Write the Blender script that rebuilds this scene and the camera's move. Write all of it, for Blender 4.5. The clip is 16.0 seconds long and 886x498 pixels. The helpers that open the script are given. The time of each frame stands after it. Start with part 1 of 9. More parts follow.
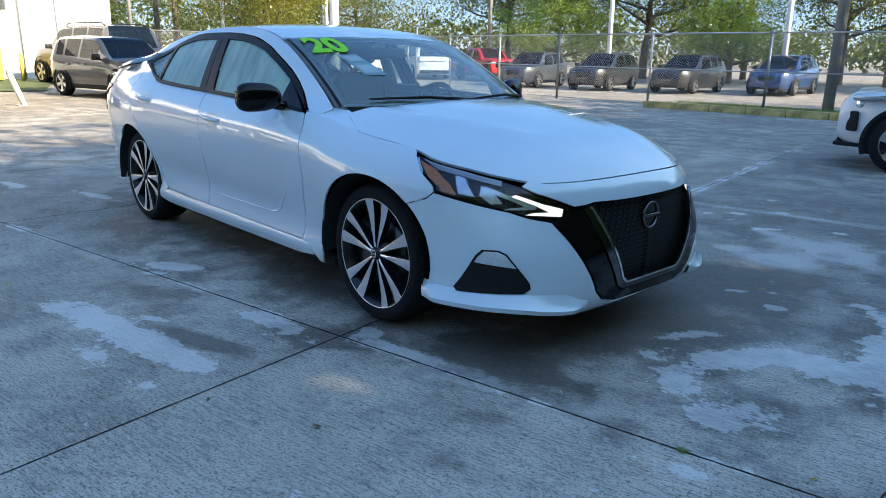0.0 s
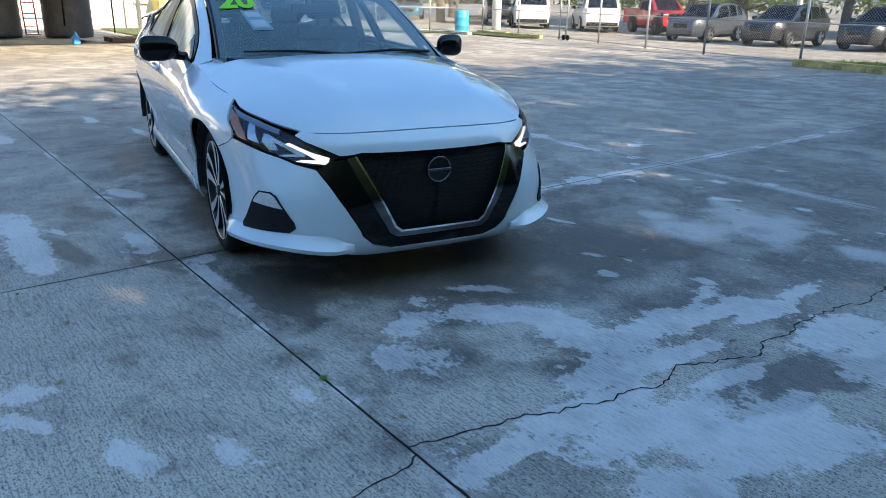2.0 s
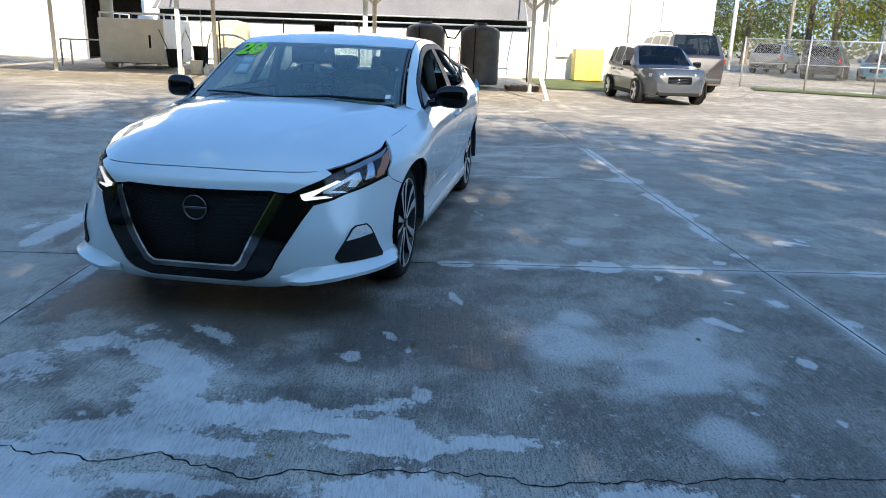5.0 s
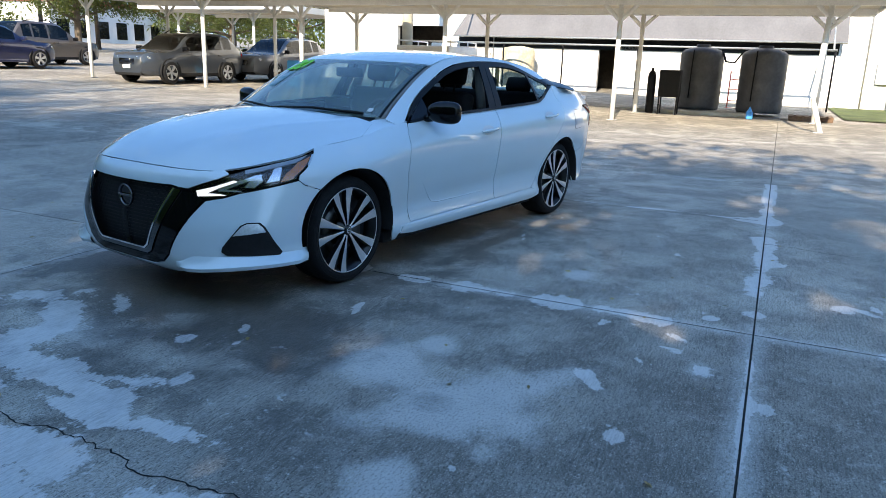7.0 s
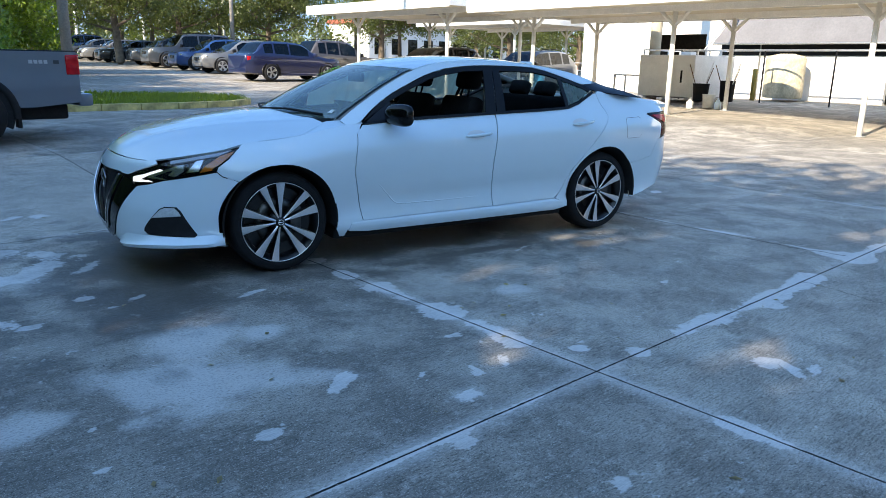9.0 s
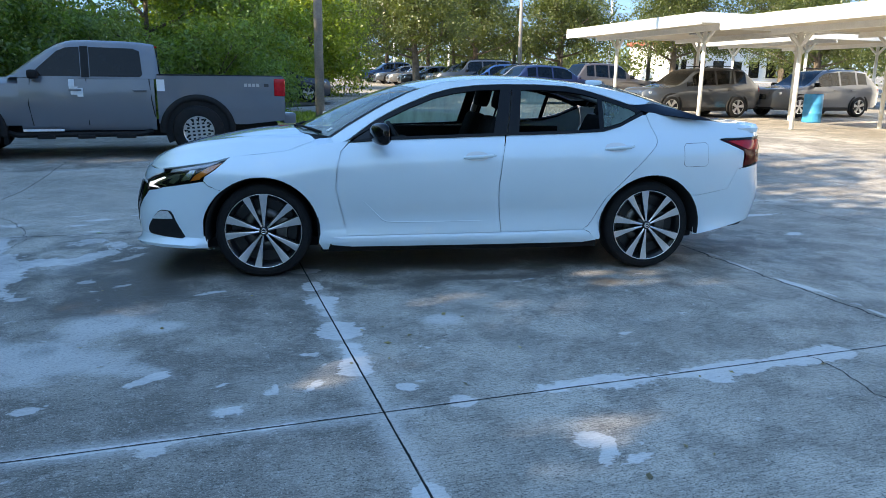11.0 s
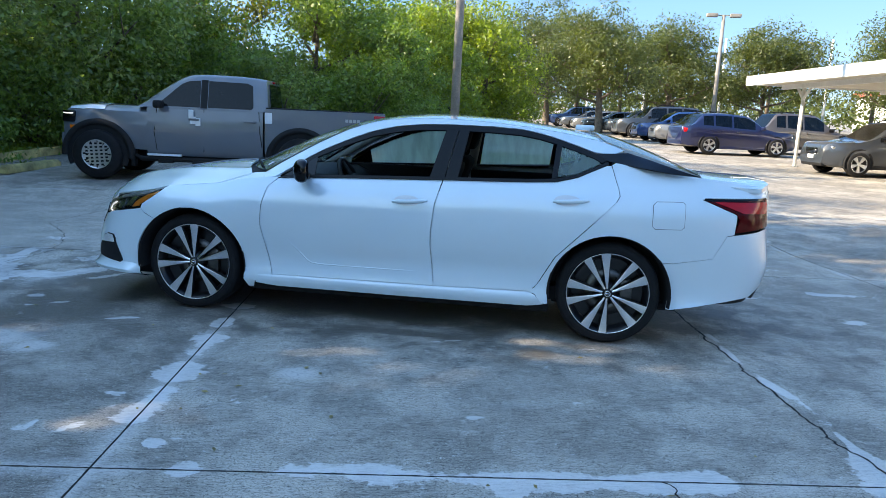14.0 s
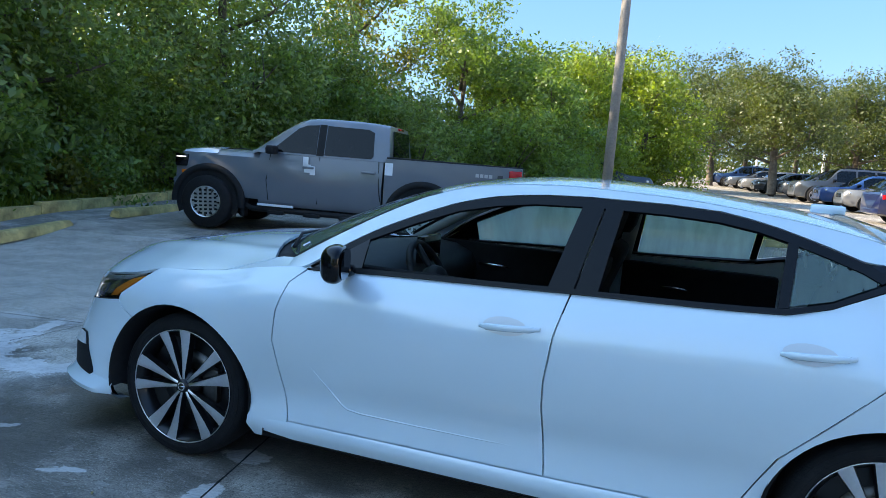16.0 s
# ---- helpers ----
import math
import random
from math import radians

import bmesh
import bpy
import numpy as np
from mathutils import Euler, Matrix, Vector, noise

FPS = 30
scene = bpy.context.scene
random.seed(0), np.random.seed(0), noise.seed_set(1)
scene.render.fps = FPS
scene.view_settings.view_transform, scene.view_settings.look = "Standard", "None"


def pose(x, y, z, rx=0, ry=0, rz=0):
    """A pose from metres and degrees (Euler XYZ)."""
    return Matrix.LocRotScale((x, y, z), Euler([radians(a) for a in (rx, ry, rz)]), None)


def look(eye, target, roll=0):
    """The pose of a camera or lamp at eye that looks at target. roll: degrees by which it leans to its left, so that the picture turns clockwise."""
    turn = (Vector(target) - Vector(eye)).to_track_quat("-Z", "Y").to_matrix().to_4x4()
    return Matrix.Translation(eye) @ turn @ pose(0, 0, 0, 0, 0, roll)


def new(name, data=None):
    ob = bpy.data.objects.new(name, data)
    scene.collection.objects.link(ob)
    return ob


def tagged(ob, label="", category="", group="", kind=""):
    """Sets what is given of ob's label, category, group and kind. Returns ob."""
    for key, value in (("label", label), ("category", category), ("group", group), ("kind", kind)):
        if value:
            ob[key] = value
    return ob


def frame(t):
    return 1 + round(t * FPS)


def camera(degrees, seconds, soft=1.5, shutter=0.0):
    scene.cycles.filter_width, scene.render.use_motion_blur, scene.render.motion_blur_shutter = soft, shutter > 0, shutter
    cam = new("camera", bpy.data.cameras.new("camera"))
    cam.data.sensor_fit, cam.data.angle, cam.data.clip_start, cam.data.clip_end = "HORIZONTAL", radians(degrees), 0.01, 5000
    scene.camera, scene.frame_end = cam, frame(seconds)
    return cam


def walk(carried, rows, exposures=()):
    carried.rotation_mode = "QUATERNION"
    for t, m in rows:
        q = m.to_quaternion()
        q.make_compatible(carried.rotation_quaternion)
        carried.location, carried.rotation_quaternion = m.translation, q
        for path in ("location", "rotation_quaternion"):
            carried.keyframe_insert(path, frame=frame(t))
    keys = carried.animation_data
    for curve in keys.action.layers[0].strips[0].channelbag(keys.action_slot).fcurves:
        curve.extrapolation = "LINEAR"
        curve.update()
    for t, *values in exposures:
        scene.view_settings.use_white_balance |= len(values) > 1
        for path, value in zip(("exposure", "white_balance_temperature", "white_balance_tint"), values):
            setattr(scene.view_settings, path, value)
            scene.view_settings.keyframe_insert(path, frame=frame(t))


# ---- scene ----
cam = camera(63.0, 16.0, 0.70)
PATH = [
    (0, (4.047, -2.898, 1.256), (2.634, -1.583, 0.734), 1.0),
    (0.5, (4.481, -2.752, 1.276), (3.037, -1.485, 0.718), 1.5),
    (1, (4.776, -2.435, 1.273), (3.274, -1.26, 0.668), 1.3),
    (1.5, (5.045, -2.033, 1.29), (3.462, -0.989, 0.653), 1.1),
    (2, (5.306, -1.578, 1.322), (3.635, -0.692, 0.671), 1.1),
    (2.5, (5.421, -1.065, 1.326), (3.667, -0.349, 0.684), 1.0),
    (3, (5.557, -0.531, 1.322), (3.735, 0.007, 0.696), 1.3),
    (3.5, (5.61, 0.01, 1.308), (3.738, 0.36, 0.699), 1.6),
    (4, (5.629, 0.56, 1.315), (3.724, 0.706, 0.726), 1.7),
    (4.2, (5.628, 0.794, 1.327), (3.715, 0.855, 0.748), 1.8),
    (6.3, (5.022, 3.004, 1.388), (3.281, 2.166, 0.873), 1.7),
    (6.5, (4.925, 3.224, 1.365), (3.222, 2.31, 0.853), 1.7),
    (7, (4.647, 3.724, 1.369), (3.05, 2.633, 0.861), 1.9),
    (7.5, (4.287, 4.175, 1.389), (2.811, 2.926, 0.881), 2.0),
    (8, (3.915, 4.638, 1.395), (2.571, 3.246, 0.888), 1.8),
    (8.5, (3.463, 4.975, 1.382), (2.266, 3.454, 0.878), 1.5),
    (9, (2.986, 5.297, 1.364), (1.951, 3.659, 0.868), 1.2),
    (9.2, (2.783, 5.415, 1.376), (1.818, 3.732, 0.889), 0.8),
    (11.3, (0.627, 5.904, 1.366), (0.416, 3.965, 0.925), 1.3),
    (11.5, (0.463, 5.865, 1.359), (0.292, 3.92, 0.929), 1.7),
    (12, (-0.001, 5.783, 1.354), (-0.013, 3.825, 0.944), 2.1),
    (12.5, (-0.39, 5.653, 1.387), (-0.29, 3.694, 0.999), 2.3),
    (13, (-0.736, 5.579, 1.398), (-0.569, 3.621, 1.025), 2.4),
    (13.5, (-0.905, 5.543, 1.399), (-0.696, 3.588, 1.034), 2.5),
    (14, (-0.932, 5.459, 1.394), (-0.679, 3.507, 1.04), 2.8),
    (14.5, (-0.904, 5.054, 1.375), (-0.577, 3.11, 1.039), 3.3),
    (15, (-0.857, 4.525, 1.398), (-0.427, 2.595, 1.095), 3.9),
    (15.5, (-0.805, 3.956, 1.43), (-0.256, 2.052, 1.16), 4.3),
    (16, (-0.723, 3.447, 1.454), (-0.065, 1.574, 1.212), 4.7),
]
walk(cam, [(t, look(eye, target, roll)) for t, eye, target, roll in PATH], [(0.0, 2.54, 7800, 9), (2.0, 2.52, 7800, 9), (4.0, 2.34, 7550, 9), (6.5, 2.36, 7350, 9), (9.0, 2.50, 7400, 9), (12.5, 2.74, 7800, 9), (16.0, 2.78, 7700, 9)])

# ---- world, sun ----
SUN_EL, SUN_AZ = 28.0, 18.8          # degrees above the ground; from +x towards +y
world = bpy.data.worlds.new("sky")
scene.world = world
world.use_nodes = True
wn = world.node_tree
sky = wn.nodes.new("ShaderNodeTexSky")
sky.sky_type = 'NISHITA'
sky.sun_disc = False
sky.sun_elevation = radians(SUN_EL)
sky.sun_rotation = radians(90 - SUN_AZ)
sky.air_density, sky.dust_density, sky.ozone_density = 0.85, 0.05, 1.7
wn.nodes["Background"].inputs["Strength"].default_value = 0.15
even = wn.nodes.new("ShaderNodeMix")
even.data_type = 'RGBA'
even.inputs[0].default_value = 0.90            # a clear, evenly bright blue morning sky
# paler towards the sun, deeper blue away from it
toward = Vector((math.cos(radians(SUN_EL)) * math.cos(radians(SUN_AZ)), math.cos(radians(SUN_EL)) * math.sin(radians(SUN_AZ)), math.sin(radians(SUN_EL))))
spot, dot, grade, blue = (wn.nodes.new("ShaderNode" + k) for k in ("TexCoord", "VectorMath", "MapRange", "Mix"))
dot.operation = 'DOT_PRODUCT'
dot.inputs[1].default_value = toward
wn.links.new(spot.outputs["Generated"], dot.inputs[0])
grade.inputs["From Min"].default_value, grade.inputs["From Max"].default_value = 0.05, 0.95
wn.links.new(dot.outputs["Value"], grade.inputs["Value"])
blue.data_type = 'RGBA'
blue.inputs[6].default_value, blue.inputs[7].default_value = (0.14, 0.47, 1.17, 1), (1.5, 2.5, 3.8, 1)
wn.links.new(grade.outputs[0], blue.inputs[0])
high, zen, dim = (wn.nodes.new("ShaderNode" + k) for k in ("SeparateXYZ", "MapRange", "Mix"))
wn.links.new(spot.outputs["Generated"], high.inputs[0])
zen.inputs["From Min"].default_value, zen.inputs["From Max"].default_value = 0.22, 0.80
zen.inputs["To Min"].default_value, zen.inputs["To Max"].default_value = 0.0, 1.0
wn.links.new(high.outputs[2], zen.inputs["Value"])
dim.data_type, dim.blend_type = 'RGBA', 'MULTIPLY'
dim.inputs[7].default_value = (0.44, 0.56, 0.74, 1)     # overhead
wn.links.new(zen.outputs[0], dim.inputs[0])
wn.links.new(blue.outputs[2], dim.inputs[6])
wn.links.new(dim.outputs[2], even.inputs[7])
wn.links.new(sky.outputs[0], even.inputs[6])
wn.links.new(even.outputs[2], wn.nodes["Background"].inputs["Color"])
lamp = bpy.data.lights.new("sun", 'SUN')
lamp.energy, lamp.angle, lamp.color = 2.2, radians(0.53), (1.0, 0.91, 0.78)
sun = new("sun", lamp)
sa, se = radians(SUN_AZ), radians(SUN_EL)
SUN_DIR = Vector((math.cos(se) * math.cos(sa), math.cos(se) * math.sin(sa), math.sin(se)))
sun.matrix_world = look(SUN_DIR * 120, (0, 0, 0))

# ---- materials ----
MATS = {}


def mat(name, base, rough=0.5, metal=0.0, var=0.0, scale=8.0, fine=0.0, fine_scale=120.0, bump=0.0, bump_scale=200.0,
        coat=0.0, island=0.0, spec=0.5, rand=0.0, emit=None, alpha_dust=0.0):
    """A procedural surface: base colour with variation at two scales, bump, coat and random shades."""
    if name in MATS:
        return MATS[name]
    m = bpy.data.materials.new(name)
    m.use_nodes = True
    nt = m.node_tree
    b = nt.nodes["Principled BSDF"]
    b.inputs["Roughness"].default_value = rough
    b.inputs["Metallic"].default_value = metal
    b.inputs["Coat Weight"].default_value = coat
    b.inputs["Coat Roughness"].default_value = 0.04
    b.inputs["Specular IOR Level"].default_value = spec
    b.inputs["Base Color"].default_value = (*base, 1)
    col = None
    coord = nt.nodes.new("ShaderNodeTexCoord")

    def mul(socket, fac_socket, low, high):
        ramp = nt.nodes.new("ShaderNodeMapRange")
        ramp.inputs["From Min"].default_value, ramp.inputs["From Max"].default_value = 0.3, 0.7
        ramp.inputs["To Min"].default_value, ramp.inputs["To Max"].default_value = low, high
        nt.links.new(fac_socket, ramp.inputs["Value"])
        mx = nt.nodes.new("ShaderNodeMix")
        mx.data_type, mx.blend_type = 'RGBA', 'MULTIPLY'
        mx.inputs["Factor"].default_value = 1.0
        if socket is None:
            mx.inputs[6].default_value = (*base, 1)
        else:
            nt.links.new(socket, mx.inputs[6])
        nt.links.new(ramp.outputs[0], mx.inputs[7])
        return mx.outputs[2]

    if var:
        n = nt.nodes.new("ShaderNodeTexNoise")
        n.inputs["Scale"].default_value, n.inputs["Detail"].default_value = scale, 6
        nt.links.new(coord.outputs["Object"], n.inputs["Vector"])
        col = mul(col, n.outputs[0], 1 - var, 1 + var)
    if fine:
        n = nt.nodes.new("ShaderNodeTexNoise")
        n.inputs["Scale"].default_value, n.inputs["Detail"].default_value = fine_scale, 4
        nt.links.new(coord.outputs["Object"], n.inputs["Vector"])
        col = mul(col, n.outputs[0], 1 - fine, 1 + fine)
    if island:
        g = nt.nodes.new("ShaderNodeNewGeometry")
        col = mul(col, g.outputs["Random Per Island"], 1 - island, 1 + island)
    if rand:
        g = nt.nodes.new("ShaderNodeObjectInfo")
        col = mul(col, g.outputs["Random"], 1 - rand, 1 + rand)
    if col is not None:
        nt.links.new(col, b.inputs["Base Color"])
    if bump:
        n = nt.nodes.new("ShaderNodeTexNoise")
        n.inputs["Scale"].default_value, n.inputs["Detail"].default_value = bump_scale, 3
        nt.links.new(coord.outputs["Object"], n.inputs["Vector"])
        bp = nt.nodes.new("ShaderNodeBump")
        bp.inputs["Strength"].default_value, bp.inputs["Distance"].default_value = bump, 0.01
        nt.links.new(n.outputs[0], bp.inputs["Height"])
        nt.links.new(bp.outputs[0], b.inputs["Normal"])
    if emit:
        b.inputs["Emission Color"].default_value = (*emit[:3], 1)
        b.inputs["Emission Strength"].default_value = emit[3]
    MATS[name] = m
    return m


def glass_mat(name, tint, clear, dew=0.0, rough=0.0, ior=1.55):
    """Thin car glass: mostly see-through, a sharp reflection, and a share of dew that scatters."""
    if name in MATS:
        return MATS[name]
    m = bpy.data.materials.new(name)
    m.use_nodes = True
    nt = m.node_tree
    nt.nodes.remove(nt.nodes["Principled BSDF"])
    out = nt.nodes["Material Output"]
    tr = nt.nodes.new("ShaderNodeBsdfTransparent")
    tr.inputs[0].default_value = (tint[0] * clear, tint[1] * clear, tint[2] * clear, 1)
    gl = nt.nodes.new("ShaderNodeBsdfGlossy")
    gl.inputs["Roughness"].default_value = rough
    # gloss grows towards grazing, alike on both faces
    lw = nt.nodes.new("ShaderNodeLayerWeight")
    lw.inputs["Blend"].default_value = 0.5
    pw, fr = nt.nodes.new("ShaderNodeMath"), nt.nodes.new("ShaderNodeMath")
    pw.operation, fr.operation = 'POWER', 'MULTIPLY_ADD'
    pw.inputs[1].default_value = 5.0
    f0 = ((ior - 1) / (ior + 1)) ** 2
    fr.inputs[1].default_value, fr.inputs[2].default_value = 1 - f0, f0
    nt.links.new(lw.outputs["Facing"], pw.inputs[0])
    nt.links.new(pw.outputs[0], fr.inputs[0])
    mx = nt.nodes.new("ShaderNodeMixShader")
    body = tr.outputs[0]
    if dew:
        df = nt.nodes.new("ShaderNodeBsdfDiffuse")
        df.inputs[0].default_value = (0.58, 0.82, 0.70, 1)
        tl = nt.nodes.new("ShaderNodeBsdfTranslucent")
        tl.inputs[0].default_value = (0.62, 0.88, 0.74, 1)
        m1 = nt.nodes.new("ShaderNodeMixShader")
        m1.inputs[0].default_value = 0.3
        nt.links.new(df.outputs[0], m1.inputs[1])
        nt.links.new(tl.outputs[0], m1.inputs[2])
        n = nt.nodes.new("ShaderNodeTexNoise")
        n.inputs["Scale"].default_value, n.inputs["Detail"].default_value = 5.0, 8
        co = nt.nodes.new("ShaderNodeTexCoord")
        mp = nt.nodes.new("ShaderNodeMapping")
        mp.inputs["Scale"].default_value = (3.0, 1.0, 0.7)
        nt.links.new(co.outputs["Object"], mp.inputs[0])
        nt.links.new(mp.outputs[0], n.inputs["Vector"])
        mr = nt.nodes.new("ShaderNodeMapRange")
        mr.inputs["From Min"].default_value, mr.inputs["From Max"].default_value = 0.3, 0.6
        mr.inputs["To Min"].default_value, mr.inputs["To Max"].default_value = dew * 0.7, dew
        nt.links.new(n.outputs[0], mr.inputs["Value"])
        m2 = nt.nodes.new("ShaderNodeMixShader")
        nt.links.new(mr.outputs[0], m2.inputs[0])
        nt.links.new(tr.outputs[0], m2.inputs[1])
        nt.links.new(m1.outputs[0], m2.inputs[2])
        body = m2.outputs[0]
    nt.links.new(fr.outputs[0], mx.inputs[0])
    nt.links.new(body, mx.inputs[1])
    nt.links.new(gl.outputs[0], mx.inputs[2])
    nt.links.new(mx.outputs[0], out.inputs[0])
    MATS[name] = m
    return m


def leaf_mat(name, base, vary=0.35):
    """Leaves: two-sided, partly lit through, each leaf its own shade."""
    m = bpy.data.materials.new(name)
    m.use_nodes = True
    nt = m.node_tree
    b = nt.nodes["Principled BSDF"]
    b.inputs["Roughness"].default_value = 0.4
    b.inputs["Specular IOR Level"].default_value = 0.55
    g = nt.nodes.new("ShaderNodeNewGeometry")
    ramp = nt.nodes.new("ShaderNodeValToRGB")
    e = ramp.color_ramp.elements
    e[0].color = (base[0] * (1 - vary), base[1] * (1 - vary), base[2] * (1 - vary), 1)
    e[1].color = (base[0] * (1 + 1.3 * vary), base[1] * (1 + vary), base[2] * (1 + 0.3 * vary), 1)
    nt.links.new(g.outputs["Random Per Island"], ramp.inputs[0])
    nt.links.new(ramp.outputs[0], b.inputs["Base Color"])
    tl = nt.nodes.new("ShaderNodeBsdfTranslucent")
    mx2 = nt.nodes.new("ShaderNodeMix")
    mx2.data_type, mx2.blend_type = 'RGBA', 'MULTIPLY'
    mx2.inputs["Factor"].default_value = 1.0
    mx2.inputs[7].default_value = (1.9, 1.9, 0.6, 1)
    nt.links.new(ramp.outputs[0], mx2.inputs[6])
    nt.links.new(mx2.outputs[2], tl.inputs[0])
    mx = nt.nodes.new("ShaderNodeMixShader")
    mx.inputs[0].default_value = 0.42
    nt.links.new(b.outputs[0], mx.inputs[1])
    nt.links.new(tl.outputs[0], mx.inputs[2])
    nt.links.new(mx.outputs[0], nt.nodes["Material Output"].inputs[0])
    return m


PAINT = mat("white_pearl_paint", (0.66, 0.772, 0.825), 0.22, coat=1.0, var=0.015, scale=3)
PAINT.node_tree.nodes["Principled BSDF"].inputs["Coat IOR"].default_value = 1.75
PAINT.node_tree.nodes["Principled BSDF"].inputs["Coat Roughness"].default_value = 0.015
BLACK_GLOSS = mat("gloss_black_plastic", (0.004, 0.004, 0.005), 0.07, spec=0.32, var=0.1)
BLACK_TRIM = mat("satin_black_trim", (0.006, 0.006, 0.007), 0.4, spec=0.22, var=0.15, scale=20)
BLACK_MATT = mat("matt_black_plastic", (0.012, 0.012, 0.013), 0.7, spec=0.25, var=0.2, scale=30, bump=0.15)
RUBBER = mat("tyre_rubber", (0.011, 0.011, 0.012), 0.75, spec=0.25, var=0.25, scale=15, bump=0.3, bump_scale=90)
CHROME = mat("dark_chrome", (0.15, 0.153, 0.16), 0.18, metal=1.0, var=0.05)
BRIGHT = mat("bright_chrome", (0.85, 0.85, 0.86), 0.08, metal=1.0, var=0.03)
MACHINED = mat("machined_alloy", (0.80, 0.80, 0.82), 0.30, metal=1.0, var=0.05, scale=60)
RIM_DARK = mat("gloss_dark_wheel_paint", (0.007, 0.007, 0.008), 0.3, var=0.1)
BRAKE = mat("brake_steel", (0.13, 0.125, 0.12), 0.45, metal=1.0, var=0.25, scale=25)
INTERIOR = mat("charcoal_interior_cloth", (0.012, 0.012, 0.013), 0.9, spec=0.2, var=0.2, scale=18, bump=0.2)
INTERIOR2 = mat("dark_dashboard_plastic", (0.014, 0.014, 0.015), 0.6, var=0.2, scale=18, bump=0.1)
HEADLINER = mat("grey_headliner", (0.30, 0.30, 0.29), 0.9, var=0.08)
AMBER = mat("amber_reflector", (0.62, 0.15, 0.015), 0.15, coat=1.0, var=0.15, scale=40)
RED_LENS = mat("red_lamp_lens", (0.50, 0.006, 0.012), 0.12, spec=0.25, coat=0.25, var=0.2, scale=14)
DARK_RED = mat("dark_red_lamp_lens", (0.08, 0.002, 0.004), 0.12, spec=0.12, var=0.2, scale=14)
LAMP_WHITE = mat("white_lamp_insert", (0.9, 0.9, 0.9), 0.2, coat=1.0, emit=(0.95, 0.98, 1.0, 0.22))
REFLECTOR = mat("lamp_reflector", (0.66, 0.68, 0.72), 0.26, metal=1.0, var=0.1, scale=30)
GLASS = glass_mat("windshield_glass", (0.80, 0.93, 0.94), 0.90, dew=0.24, ior=2.3)
GLASS_DEW = glass_mat("dewy_window_glass", (0.80, 0.95, 0.92), 0.9, dew=0.88, rough=0.12)
GLASS_QUARTER = glass_mat("quarter_window_glass", (0.5, 0.62, 0.62), 0.8, dew=0.22, rough=0.05)
GLASS_TINT = glass_mat("tinted_window_glass", (0.25, 0.27, 0.28), 0.55)
GLASS_LAMP = glass_mat("clear_lamp_glass", (0.97, 0.98, 1.0), 0.92)
PAPER = mat("white_paper", (0.80, 0.80, 0.78), 0.8, var=0.06)
CONCRETE_LIGHT = mat("pale_kerb_concrete", (0.46, 0.43, 0.37), 0.9, var=0.22, scale=3, fine=0.2, bump=0.5, bump_scale=60)
YELLOW_WORN = mat("worn_yellow_kerb_paint", (0.46, 0.36, 0.14), 0.85, var=0.45, scale=5, fine=0.2, fine_scale=60, bump=0.4)
WHITE_STEEL = mat("white_painted_steel", (0.78, 0.78, 0.76), 0.5, var=0.06, scale=4, fine=0.06, fine_scale=30)
GALV = mat("galvanised_steel", (0.42, 0.43, 0.43), 0.45, metal=0.8, var=0.15, scale=10)
BARK = mat("grey_brown_bark", (0.13, 0.10, 0.075), 0.95, var=0.35, scale=4, fine=0.35, fine_scale=30, bump=0.9, bump_scale=25)


# ---- geometry helpers ----
def curve(pts):
    """A smooth function through points (x, y), without overshoot."""
    xs, ys = np.array([p[0] for p in pts], float), np.array([p[1] for p in pts], float)
    d = np.diff(ys) / np.diff(xs)
    m = np.zeros(len(xs))
    m[0], m[-1] = d[0], d[-1]
    for i in range(1, len(xs) - 1):
        m[i] = 0 if d[i - 1] * d[i] <= 0 else 2 * d[i - 1] * d[i] / (d[i - 1] + d[i])

    def f(x):
        x = min(max(x, xs[0]), xs[-1])
        i = min(max(int(np.searchsorted(xs, x)) - 1, 0), len(xs) - 2)
        h = xs[i + 1] - xs[i]
        t = (x - xs[i]) / h
        return float((2 * t**3 - 3 * t**2 + 1) * ys[i] + (t**3 - 2 * t**2 + t) * h * m[i] + (-2 * t**3 + 3 * t**2) * ys[i + 1] + (t**3 - t**2) * h * m[i + 1])
    return f


def smooth(t):
    t = min(max(t, 0.0), 1.0)
    return t * t * (3 - 2 * t)


def part(name, bm, material, parent=None, label="", flat=False):
    """Links a bmesh as one mesh object under a thing or a part."""
    me = bpy.data.meshes.new(name)
    if not flat:
        for f in bm.faces:
            f.smooth = True
    bm.to_mesh(me)
    bm.free()
    me.materials.append(material)
    ob = new(name, me)
    if parent is not None:
        ob.parent = parent
    if label:
        ob["label"] = label
    return ob


def twin(name, source, m, parent, label=""):
    """Another object on the same mesh, at the pose m."""
    ob = new(name, source.data)
    ob.matrix_basis = m
    if parent is not None:
        ob.parent = parent
    if label:
        ob["label"] = label
    return ob


def thing(name, label, category, group="", m=None, kind=""):
    ob = new(name)
    if m is not None:
        ob.matrix_basis = m
    return tagged(ob, label, category, group, kind)


